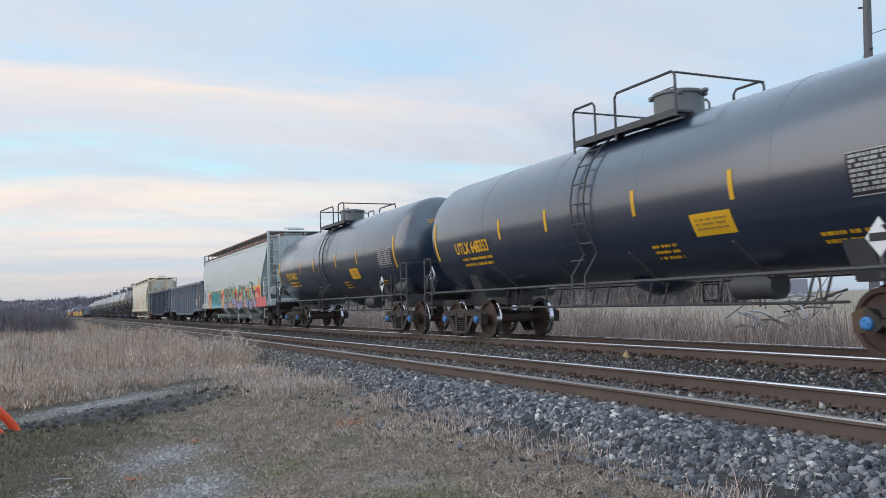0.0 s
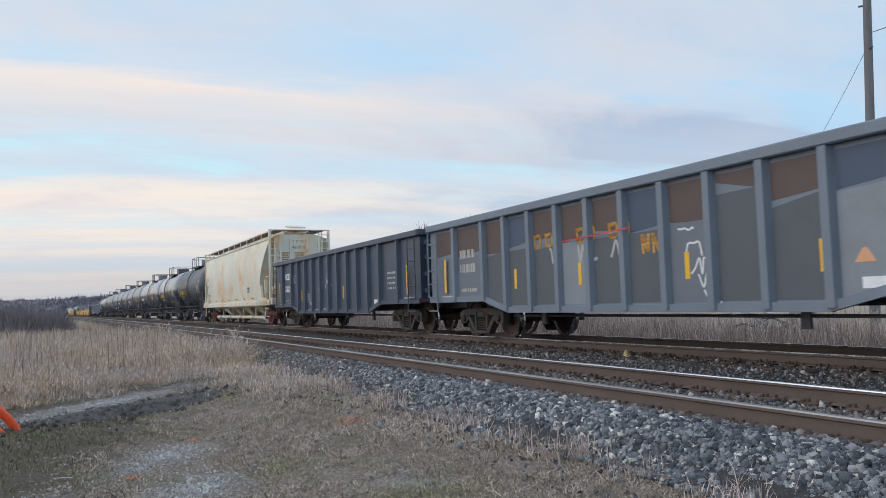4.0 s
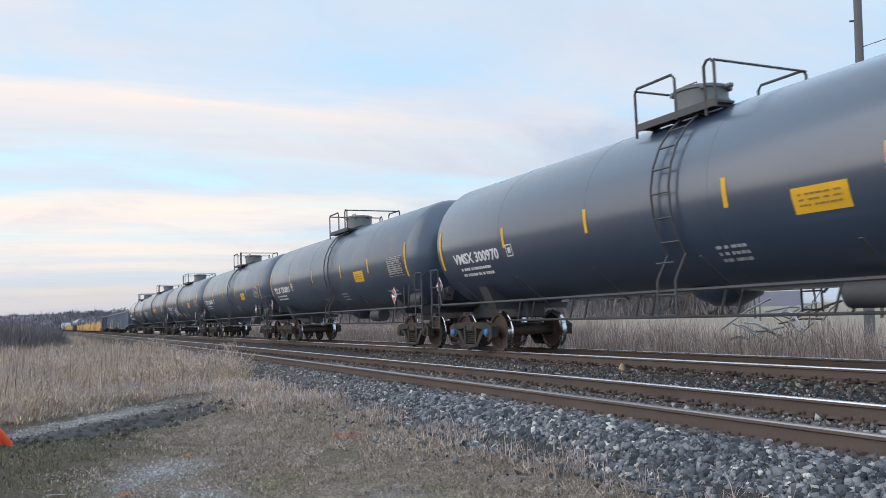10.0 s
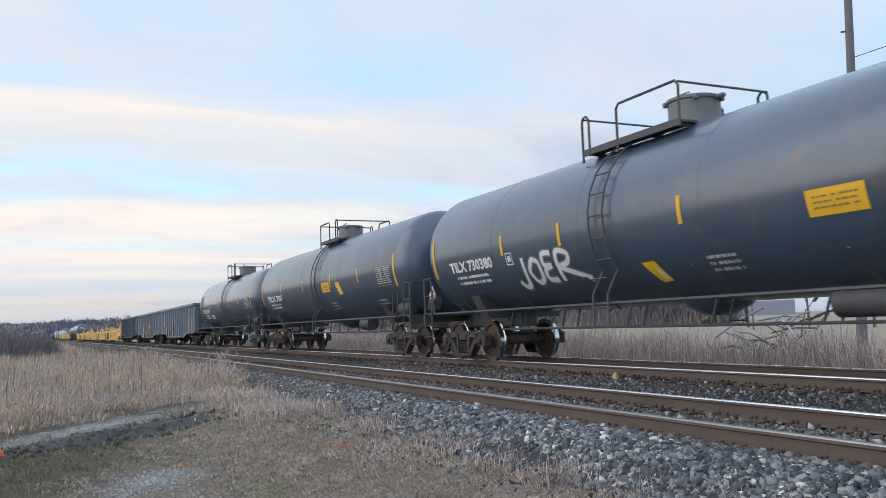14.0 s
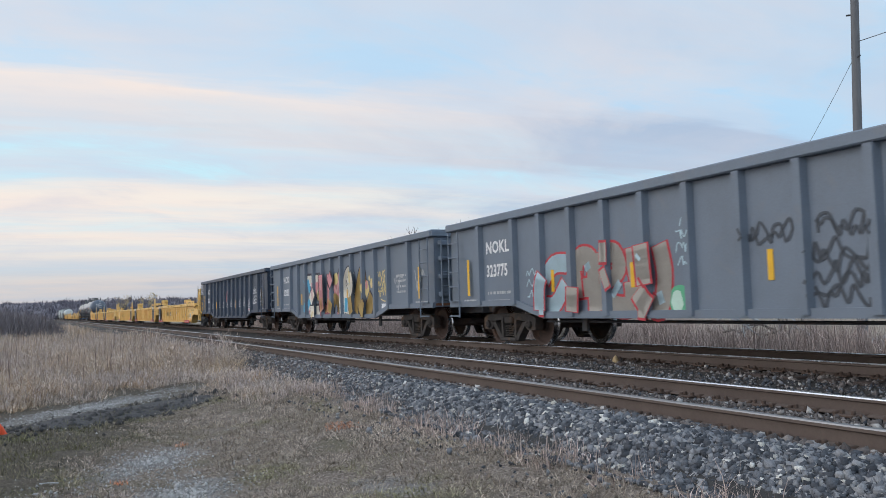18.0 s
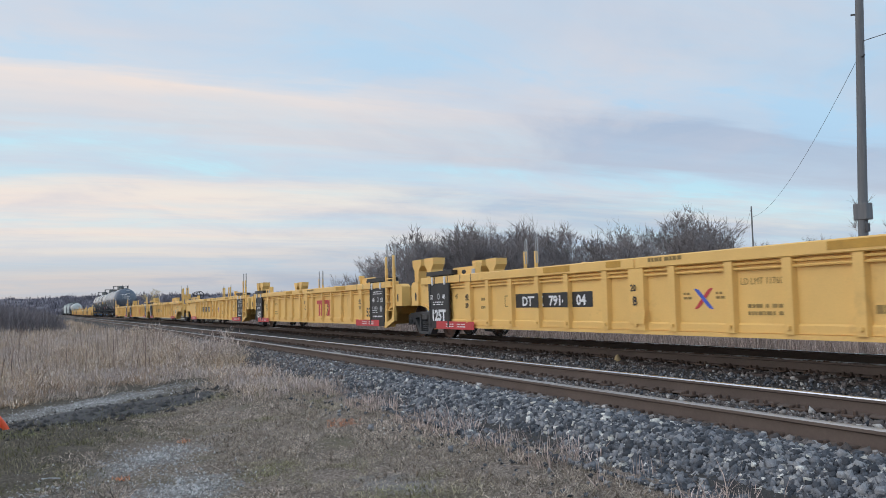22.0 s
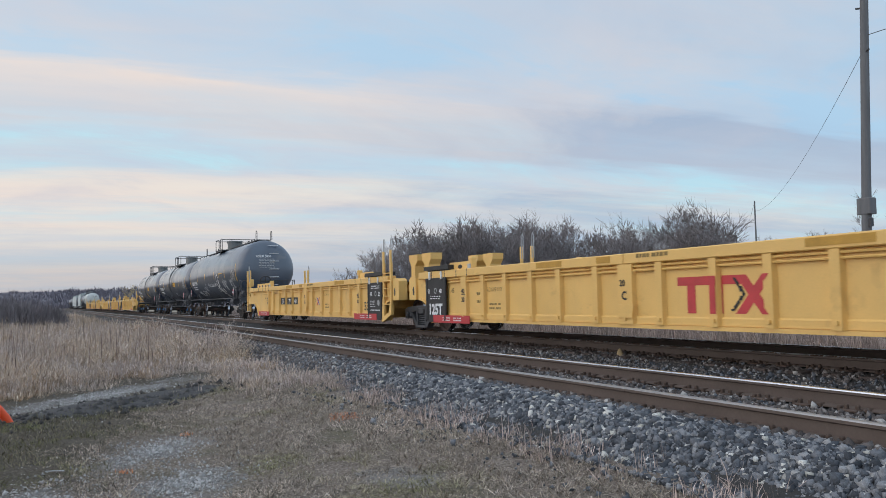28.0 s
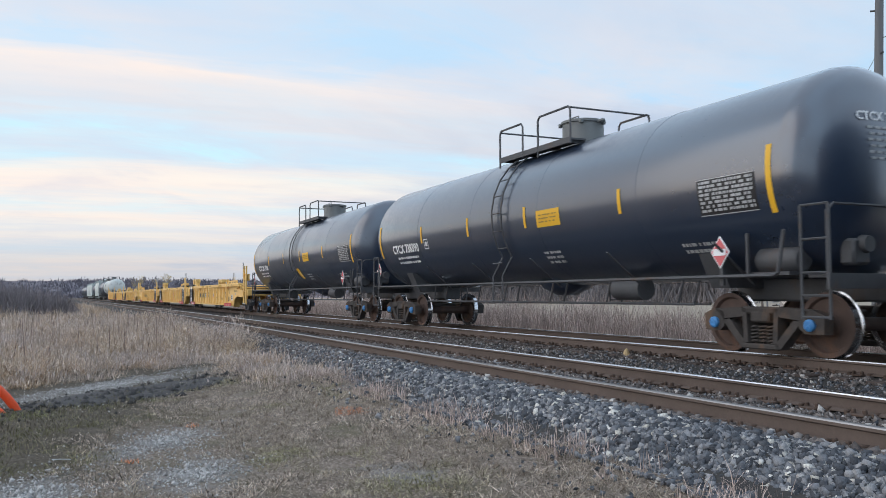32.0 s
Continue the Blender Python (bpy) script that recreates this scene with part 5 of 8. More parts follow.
        if is_end:
            part("end_sill", Geo().box((s * 10.9, 0, 1.05), (0.35, 2.9, 0.34), bevel=0.03), p, car)
            part("coupler", coupler_geo(s * 11.35, s), M["truck"], car)
            add_truck(car, s * 9.4, "black")
            for side in (-1, 1):
                lad = part("end_ladder", Geo().box((s * 10.35, side * 1.47, 1.45), (0.11, 0.08, 2.05), bevel=0.015).box((s * 10.93, side * 1.47, 1.45), (0.11, 0.08, 2.05), bevel=0.015), p, car)
                g = Geo()
                for z in (0.82, 1.12, 1.42, 1.75, 2.05):
                    g.tube([(s * 10.35, side * 1.47, z), (s * 10.93, side * 1.47, z)], 0.02)
                part("rung", g, p, lad)
                part("step", Geo().box((s * 10.64, side * 1.50, 0.46), (0.6, 0.1, 0.035)), M["white_worn"], lad)
                part("hand_loop", railing([(s * 10.30, side * 1.52, 1.9), (s * 10.30, side * 1.52, 2.62), (s * 10.36, side * 1.52, 2.68), (s * 10.42, side * 1.52, 2.62), (s * 10.42, side * 1.52, 2.3)], 0.015), M["galv"], lad)
            part("brake_housing", Geo().box((s * 10.64, -1.36, 1.86), (0.5, 0.16, 0.36), bevel=0.02), p, car)
            part("platform", Geo().box((s * 10.2, 0, 1.38), (1.5, 2.6, 0.05)), M["grating"], car)
            wheel = Geo()
            ring = [(s * 11.05, -0.55 + 0.27 * math.cos(k * math.tau / 16), 1.95 + 0.27 * math.sin(k * math.tau / 16)) for k in range(17)]
            wheel.tube(ring, 0.025, 6)
            for k in range(4):
                wheel.tube([(s * 11.05, -0.55, 1.95), ring[4 * k]], 0.018, 5)
            part("brake_wheel", wheel, M["black"], car)
            part("air_pipe", Geo().tube([(s * 8.9, -w - 0.05, 1.28), (s * 9.3, -w - 0.06, 1.30), (s * 9.8, -w - 0.03, 1.42), (s * 10.2, -1.4, 1.5)], 0.035, 8), p, car)
        else:
            # raised locking pedestals either side of the articulation
            for side in (-1, 1):
                g = Geo().prism([(s * 9.10, 1.2), (s * 9.10, 1.82), (s * 8.97, 1.96), (s * 8.95, 2.13), (s * 9.55, 2.13), (s * 9.53, 1.96), (s * 9.38, 1.82), (s * 9.32, 1.2)], "y", side * 0.95 - 0.17, side * 0.95 + 0.17)
                part("container_pedestal", g, p, car)
            if s > 0:
                add_truck(car, 9.7, "black")
            part("platform", Geo().box((s * 8.5, 0, 1.42), (1.5, 2.5, 0.05)), M["grating"], car)
            side = -s
            lad = part("side_ladder", Geo().box((s * 8.24, side * 1.62, 1.40), (0.10, 0.07, 1.75), bevel=0.015).box((s * 8.80, side * 1.62, 1.52), (0.10, 0.07, 1.55), bevel=0.015), p, car)
            g = Geo()
            for z in (0.75, 0.98, 1.20, 1.42, 1.64):
                g.tube([(s * 8.24, side * 1.65, z), (s * 8.80, side * 1.65, z)], 0.018)
            part("rung", g, p, lad)
            part("foot_plate", Geo().prism([(s * 8.12, 0.25), (s * 8.2, 0.25), (s * 8.85, 0.46), (s * 8.85, 0.76), (s * 8.75, 0.76), (s * 8.66, 0.52), (s * 8.30, 0.42), (s * 8.26, 0.9), (s * 8.19, 0.9)], "y", side * 1.58, side * 1.66), p, lad)
            for dx in (8.2, 8.76):
                part("hand_loop", railing([(s * dx, side * 1.60, 1.95), (s * dx, side * 1.60, 2.58), (s * dx + 0.05, side * 1.60, 2.64), (s * dx + 0.10, side * 1.60, 2.58), (s * dx + 0.10, side * 1.60, 1.95)], 0.015), M["galv"], lad)
            # black notice panel with a dark bracket over it
            g = Geo().prism([(s * 7.03, 0.30), (s * 8.09, 0.30), (s * 8.15, 1.40), (s * 6.92, 1.40)], "y", -w - 0.10, -w - 0.092)
            panel = part("notice_panel", g, M["black"], car)
            for k in (7.0, 8.05):
                part("panel_edge", Geo().box((s * k, -w - 0.09, 0.86), (0.10, 0.06, 1.05), bevel=0.015), M["black"], panel)
            part("panel_bracket", Geo().prism([(s * 6.75, 1.60), (s * 8.2, 1.60), (s * 8.2, 1.70), (s * 6.75, 1.70)], "y", -w - 0.12, -w + 0.3), M["black"], car)
            part("bracket_lip", Geo().prism([(s * 6.9, 1.50), (s * 8.0, 1.50), (s * 8.15, 1.60), (s * 6.8, 1.60)], "y", -w - 0.05, -w - 0.02), M["black"], car)
            for k in (7.15, 7.85):
                part("bracket_clip", Geo().box((s * k, -w - 0.12, 1.46), (0.07, 0.04, 0.20), bevel=0.01), M["white"], car)
            yy = -w - 0.106
            xl = 7.10 if s > 0 else -8.06
            if s < 0:
                lettering("125T", 0.36, xl + 0.10, 0.50, car, M["white"], y=yy, bold=0.016, wide=0.82)
                lettering("53", 0.15, xl + 0.04, 1.02, car, M["white"], y=yy, bold=0.006)
                lettering("48", 0.15, xl + 0.74, 1.02, car, M["white"], y=yy, bold=0.006)
                part("round_mark", Geo().lathe([(yy, 0.05), (yy, 0.075), (yy + 0.004, 0.075)], "y", 16, c=(xl + 0.52, 0, 1.08)), M["white_worn"], car)
                bars(xl + 0.2, 0.93, 2, 0.6, 0.025, 0.03, car, M["white"], y=yy, seed=8)
            else:
                lettering("48", 0.17, xl + 0.05, 1.0, car, M["white"], y=yy, bold=0.006)
                lettering("53", 0.17, xl + 0.72, 1.0, car, M["white"], y=yy, bold=0.006)
                part("round_mark", Geo().lathe([(yy, 0.05), (yy, 0.075), (yy + 0.004, 0.075)], "y", 16, c=(xl + 0.50, 0, 1.07)), M["white_worn"], car)
                bars(xl + 0.14, 1.28, 2, 0.7, 0.028, 0.03, car, M["white"], y=yy, seed=7)
                bars(xl + 0.06, 0.84, 4, 0.40, 0.022, 0.03, car, M["white"], y=yy, seed=8)
                bars(xl + 0.08, 0.56, 1, 0.8, 0.04, 0.035, car, M["white"], y=yy, seed=9)
                part("round_mark", Geo().lathe([(yy, 0.0), (yy, 0.09), (yy + 0.004, 0.09)], "y", 16, c=(xl + 0.74, 0, 0.80)), M["white_worn"], car)
        part("red_panel", Geo().box((s * 6.68, -w - 0.108, 0.385), (2.0, 0.006, 0.185)), M["red"], car)
        for dx in (-0.25, 0.35):
            bars(s * 6.68 + dx - 0.2, 0.40, 2, 0.42, 0.026, 0.03, car, M["white"], y=-w - 0.114, seed=4)
    y = -w - 0.006
    if kind == "C":
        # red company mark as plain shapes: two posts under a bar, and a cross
        shapes = [[(x - 0.09, 0.58), (x + 0.09, 0.58), (x + 0.09, 1.02), (x - 0.09, 1.02)] for x in (1.50, 2.06)] + [[(1.20, 1.0), (2.50, 1.0), (2.50, 1.13), (1.20, 1.13)]]
        shapes += [[(2.38, 0.58), (2.58, 0.58), (3.08, 1.13), (2.88, 1.13)]]
        paint(car, shapes, M["red"], well_side, 0.005, label="red company mark painted on the yellow side")
        paint(car, [[(2.86, 0.58), (3.06, 0.58), (2.60, 1.13), (2.40, 1.13)]], M["red"], well_side, 0.008)
        paint(car, [[(2.30, 0.62), (2.36, 0.62), (2.58, 0.86), (2.40, 1.10), (2.34, 1.10), (2.52, 0.86)]], M["black"], well_side, 0.010)
        lettering("LD LMT 117600", 0.13, -4.98, 1.02, car, M["black_worn"], y=y, wide=0.80)
        bars(-4.9, 0.72, 2, 0.5, 0.04, 0.05, car, M["black_worn"], y=y, seed=6)
    else:
        x = 1.45
        paint(car, [[(x - 0.20, 0.73), (x - 0.11, 0.73), (x + 0.20, 1.03), (x + 0.11, 1.03)]], M["red"], well_side, 0.005)
        paint(car, [[(x + 0.11, 0.73), (x + 0.20, 0.73), (x - 0.11, 1.03), (x - 0.20, 1.03)]], M["royal"], well_side, 0.008, label="blue and red cross emblem")
        bars(x - 0.42, 0.94, 2, 0.17, 0.035, 0.03, car, M["black_worn"], y=y, seed=3)
        bars(x + 0.25, 0.94, 2, 0.17, 0.035, 0.03, car, M["black_worn"], y=y, seed=3)
        paint(car, [[(-3.98, 0.78), (-1.30, 0.78), (-1.30, 1.06), (-3.98, 1.06)]], M["black"], well_side, 0.004, label="black number panel")
        for word, xx in zip(plate.split(), (-3.72, -2.72, -1.80)):
            lettering(word, 0.26, xx, 0.82, car, M["white"], y=-w - 0.010, label="white car number on a black panel", stretch=1.15, bold=0.008)
        # boxed mark, load limits and small lettering
        for a, b, c, d in ((-4.44, -4.26, 0.80, 0.82), (-4.44, -4.26, 1.02, 1.04), (-4.44, -4.42, 0.80, 1.04), (-4.28, -4.26, 0.80, 1.04)):
            paint(car, [[(a, c), (b, c), (b, d), (a, d)]], M["black_worn"], well_side, 0.004)
        lettering("LD LMT 117600", 0.13, 2.18, 1.06, car, M["black_worn"], y=y, wide=0.80)
        bars(2.30, 0.74, 2, 0.64, 0.05, 0.05, car, M["black_worn"], y=y, seed=12)
        if kind == "B":
            bars(4.25, 0.66, 1, 0.7, 0.10, 0.12, car, M["black_worn"], y=y, seed=6)
            g = Geo().box((7.45, y, 0.78), (0.44, 0.006, 0.32))
            part("label_plate", g, M["white"], car)
            for a, b, c, d in ((7.30, 0.86, 0.07, 0.08), (7.48, 0.86, 0.20, 0.08), (7.45, 0.74, 0.34, 0.10)):
                part("label_field", Geo().box((a, y - 0.004, b), (c, 0.004, d)), M["black"], car)
            part("label_plate", Geo().box((8.5, -w - 0.001, 0.98), (0.26, 0.008, 0.07)), M["white_worn"], car)
            bars(7.95, 1.17, 2, 1.0, 0.035, 0.04, car, M["black_worn"], y=y + 0.008, seed=14)
    lettering("53", 0.36, 6.36, 0.58, car, M["black"], y=y, bold=0.010, stretch=1.1)
    lettering("20", 0.15, -0.13, 1.03, car, M["black"], y=-w - 0.094, bold=0.004)
    lettering(kind, 0.20, -0.08, 0.80, car, M["black"], y=-w - 0.094, bold=0.006)
    for s in (-1, 1):
        x = s * 6.02 - 0.09
        lettering("40", 0.15, x, 1.0, car, M["black"], y=-w - 0.094, bold=0.004)
        lettering("20", 0.15, x, 0.80, car, M["black"], y=-w - 0.094, bold=0.004)
        part("rule", Geo().box((x + 0.09, -w - 0.094, 0.975), (0.18, 0.004, 0.018)), M["black"], car)
        lettering("45", 0.15, s * 6.72 - 0.09, 1.02, car, M["black_worn"], y=y, bold=0.004)
    bars(-half + 1.85, 0.95, 2, 0.4, 0.06, 0.12, car, M["black_worn"], y=y, seed=6)
    bars(0.35, top - 0.07, 1, 0.8, 0.06, 0.1, car, M["black_worn"], y=-w - 0.106, seed=9)
    for x, l in ((-2.3, 0.9), (4.2, 1.0), (-0.55, 0.4)):
        part("grip_patch", Geo().box((x, -w - 0.103, top - 0.06), (l, 0.004, 0.11)), M["well_dull"], car)
    return car


M["royal"] = material("royal_blue_paint", (0.05, 0.10, 0.48), 0.5, var=0.15, bump=0.02)
M["well_dull"] = material("well_gritty_yellow", (0.50, 0.28, 0.06), 0.9, var=0.25, fine=60, bump=0.3)
M["rust_orange"] = material("bright_rust", (0.40, 0.22, 0.11), 0.85, var=0.3, bump=0.1)
M["grating"] = material("walkway_grating", (0.17, 0.17, 0.18), 0.7, var=0.4, scale=30, fine=90, bump=0.3)
M["black_worn"] = material("worn_black_stencil", (0.27, 0.18, 0.06), 0.7, var=0.3, bump=0.02)
SPEED = 13.5005


def spray(name, col):
    M[name] = material("spray_" + name, col, 0.55, var=0.14, scale=2.0, bump=0.02)


for _n, _c in (("s_red", (0.50, 0.045, 0.06)), ("s_yel", (0.85, 0.48, 0.08)), ("s_tan", (0.62, 0.33, 0.18)), ("s_teal", (0.10, 0.50, 0.50)), ("s_mint", (0.48, 0.66, 0.55)),
               ("s_lav", (0.42, 0.42, 0.62)), ("s_dark", (0.035, 0.03, 0.05)), ("s_cream", (0.72, 0.68, 0.58)), ("s_pink", (0.62, 0.26, 0.28)), ("s_gold", (0.42, 0.28, 0.09)),
               ("s_white", (0.66, 0.67, 0.68)), ("s_grey", (0.40, 0.39, 0.37)), ("s_blue", (0.08, 0.36, 0.55)), ("s_wine", (0.22, 0.05, 0.07)), ("s_green", (0.10, 0.40, 0.22)), ("s_sand", (0.70, 0.55, 0.24)),
               ("patch", (0.007, 0.011, 0.019)), ("primer", (0.08, 0.09, 0.105))):
    spray(_n, _c)


def wave(x0, x1, z0, z1, amp, seed, n=22):
    """A band with a flat foot and a rolling upper edge."""
    rnd = random.Random(seed)
    tops = [(x1 - (x1 - x0) * k / n, z1 + rnd.uniform(-amp, amp) - amp * 2.5 * (k in (0, n))) for k in range(n + 1)]
    return [(x0, z0)] + [(x1, z0)] + round_off(tops + [(x0, z0 + 0.01), (x1, z0 + 0.01)], 2)[: -8]


def crest(x0, x1, z0, z1, seed, peaks, amp):
    """A band with a flat foot whose upper edge flickers like flames."""
    rnd = random.Random(seed)
    tops = []
    for k in range(peaks * 2 + 1):
        tops.append((x1 - (x1 - x0) * k / (2 * peaks), z1 + (amp * rnd.uniform(0.5, 1.0) if k % 2 else -amp * rnd.uniform(0.3, 1.0))))
    return [(x0, z0), (x1, z0)] + smooth_line(tops, 4)


def hopper_mural(car):
    d = hopper_side
    paint(car, [crest(-6.6, 8.2, 0.99, 1.98, 3, 13, 0.13)], M["s_yel"], d, 0.004, label="yellow edge of a sprayed mural")
    paint(car, [crest(-6.45, 8.1, 0.985, 1.86, 3, 13, 0.13)], M["s_red"], d, 0.008, label="red ground of a sprayed mural")
    paint(car, [crest(-6.3, 7.8, 0.98, 1.60, 3, 13, 0.12)], M["s_tan"], d, 0.011)
    paint(car, [crest(6.4, 9.25, 0.975, 1.42, 6, 5, 0.06)], M["s_pinkred"], d, 0.013, label="pinkish red end of a sprayed mural")
    # a tight block of teal letters: five bent forms over a paler foot
    teal = []
    for k in range(5):
        x = -5.45 + 0.68 * k
        teal += [[(x, 1.78), (x + 0.08, 1.5), (x + 0.02, 1.12)], [(x + 0.04, 1.82), (x + 0.36, 1.86), (x + 0.44, 1.62), (x + 0.16, 1.5), (x + 0.46, 1.34), (x + 0.5, 1.1)]]
    brush_strokes(car, teal, 0.30, M["s_dark"], d, 0.016)
    brush_strokes(car, teal, 0.235, M["s_teal"], d, 0.019, "teal sprayed letter")
    brush_strokes(car, [[(x, z) for x, z in path if z < 1.4] for path in teal if sum(z < 1.4 for _, z in path) > 1], 0.22, M["s_sky"], d, 0.021)
    paint(car, [[(-5.5, 1.0), (-2.1, 1.0), (-2.35, 1.22), (-5.4, 1.26)]], M["s_sky"], d, 0.0175)
    # large mint forms with lavender feet
    forms = [[(-0.25, 1.78), (-0.7, 1.9), (-1.05, 1.62), (-0.6, 1.45), (-0.35, 1.22), (-0.75, 1.04), (-1.25, 1.1)], [(0.1, 1.02), (0.22, 1.5), (0.35, 1.82), (0.85, 1.9), (1.0, 1.55), (0.45, 1.45)],
             [(1.25, 1.0), (1.4, 1.5), (1.75, 1.9), (1.98, 1.5), (2.25, 1.02)], [(1.45, 1.32), (2.0, 1.36)],
             [(3.55, 1.86), (3.15, 1.9), (2.85, 1.5), (2.75, 1.1), (3.3, 1.06), (3.7, 1.2)], [(4.05, 1.0), (4.1, 1.5), (4.2, 1.95)], [(4.15, 1.92), (4.75, 1.55), (5.15, 1.05)], [(5.2, 1.02), (5.3, 1.5), (5.35, 2.0)],
             [(6.35, 1.95), (5.8, 2.0), (5.72, 1.55), (5.75, 1.1), (6.4, 1.08)], [(5.8, 1.55), (6.2, 1.55)], [(6.7, 1.8), (6.75, 1.4), (7.15, 1.05)]]
    brush_strokes(car, forms, 0.44, M["s_dark"], d, 0.022)
    brush_strokes(car, forms, 0.345, M["s_mint"], d, 0.025, "mint green sprayed letter")
    for path in forms:
        pts = [p for p in smooth_line(path) if p[1] < 1.36]
        runs, run = [], []
        for p in pts:
            if run and math.hypot(p[0] - run[-1][0], p[1] - run[-1][1]) > 0.3:
                runs.append(run)
                run = []
            run.append(p)
        brush_strokes(car, [r for r in runs + [run] if len(r) > 1], 0.33, M["s_lav"], d, 0.028, "lavender lower part of a sprayed letter")
    brush_strokes(car, [[(-2.62, 1.85), (-2.5, 1.4)], [(1.72, 1.9), (1.86, 1.45)], [(5.52, 1.95), (5.6, 1.4)]], 0.12, M["yellow"], d, 0.032)
    for k, (x, z) in enumerate(((0.0, 2.12), (1.3, 2.16), (6.9, 1.2), (4.3, 1.05), (1.0, 1.02))):
        scribble(car, x, z, 0.5, 0.16, k, M["s_dark"], d, 0.02, 8)
    paint(car, [[(5.85, 1.72), (6.3, 1.72), (6.3, 1.98), (5.85, 1.98)]], M["white"], d, 0.034)
    paint(car, [[(5.9, 1.76), (6.05, 1.76), (6.05, 1.94), (5.9, 1.94)], [(6.1, 1.76), (6.25, 1.76), (6.25, 1.94), (6.1, 1.94)]], M["black_worn"], d, 0.036)
    part("reflective_strip", Geo().box((7.75, -1.60, 2.05), (0.10, 0.006, 0.7)), M["yellow"], car)
    part("plate", Geo().box((-5.9, -1.6, 1.2), (0.28, 0.006, 0.2)), M["s_sand"], car)


def mural_red(car):
    d = gondola_side
    pale = [[(-3.25, 1.62), (-3.75, 1.62), (-4.1, 1.3), (-4.15, 0.82)], [(-4.1, 0.84), (-3.75, 0.86), (-3.4, 1.2)]]
    stone = [[(-3.05, 0.78), (-3.0, 1.35), (-2.9, 1.70), (-2.55, 1.66), (-2.5, 1.3), (-2.48, 0.78)], [(-2.9, 1.14), (-2.6, 1.16)], [(-2.22, 1.72), (-2.15, 1.25), (-2.2, 0.78)], [(-2.1, 1.74), (-1.85, 1.70), (-1.75, 1.45), (-2.05, 1.28)],
             [(-1.95, 0.82), (-1.55, 0.80), (-1.3, 1.02)], [(-1.45, 1.15), (-1.4, 0.84), (-1.05, 0.78)], [(-1.38, 1.72), (-1.32, 1.3), (-1.0, 0.85), (-0.72, 0.80), (-0.62, 1.3), (-0.7, 1.72)], [(-1.05, 1.74), (-1.0, 1.2)]]
    brush_strokes(car, pale + stone, 0.43, M["s_red"], d, 0.004, "red outline of a sprayed letter")
    brush_strokes(car, pale, 0.34, M["s_pale"], d, 0.008, "pale blue sprayed letter")
    brush_strokes(car, stone, 0.34, M["s_stone"], d, 0.008, "stone grey sprayed letter")
    brush_strokes(car, [[(-2.7, 1.5), (-2.6, 1.55)], [(-1.95, 1.0), (-1.75, 1.2)], [(-1.2, 1.5), (-1.1, 1.6)], [(-0.75, 1.0), (-0.7, 0.85)], [(-3.9, 0.8), (-3.8, 0.95)]], 0.14, M["s_pale"], d, 0.012)
    brush_strokes(car, [[(-2.85, 1.45), (-2.8, 1.0)], [(-2.0, 1.55), (-1.95, 1.45)], [(-1.2, 1.35), (-1.0, 1.1)]], 0.05, M["s_red"], d, 0.014)
    paint(car, [glyph(5, -0.55, 0.66, 0.5, 0.46)], M["s_green"], d, 0.006)
    paint(car, [glyph(5, -0.5, 0.70, 0.3, 0.34)], M["s_mint"], d, 0.009)
    for k in range(3):
        scribble(car, -4.75, 1.45 - 0.22 * k, 0.45, 0.15, 40 + k, M["s_pale"], d, 0.022, 9)
        scribble(car, -0.32, 1.80 - 0.2 * k, 0.36, 0.15, 50 + k, M["s_pale"], d, 0.022, 8)
    scribble(car, -0.2, 2.0, 0.12, 0.2, 55, M["s_pale"], d, 0.02, 2)
    for k in range(4):
        scribble(car, 1.05 + 1.2 * (k % 2), 1.66 - 0.06 * (k // 2), 0.85, 0.26, 61 + k, M["s_slate"], d, 0.045, 11)
    for k in range(5):
        scribble(car, 2.15, 0.72 + 0.15 * k, 0.85, 0.30, 70 + k, M["s_slate"], d, 0.05, 9)


spray("s_rose", (0.70, 0.42, 0.42))
spray("s_sky", (0.22, 0.50, 0.62))
spray("s_stone", (0.36, 0.33, 0.29))
spray("s_pinkred", (0.62, 0.13, 0.14))


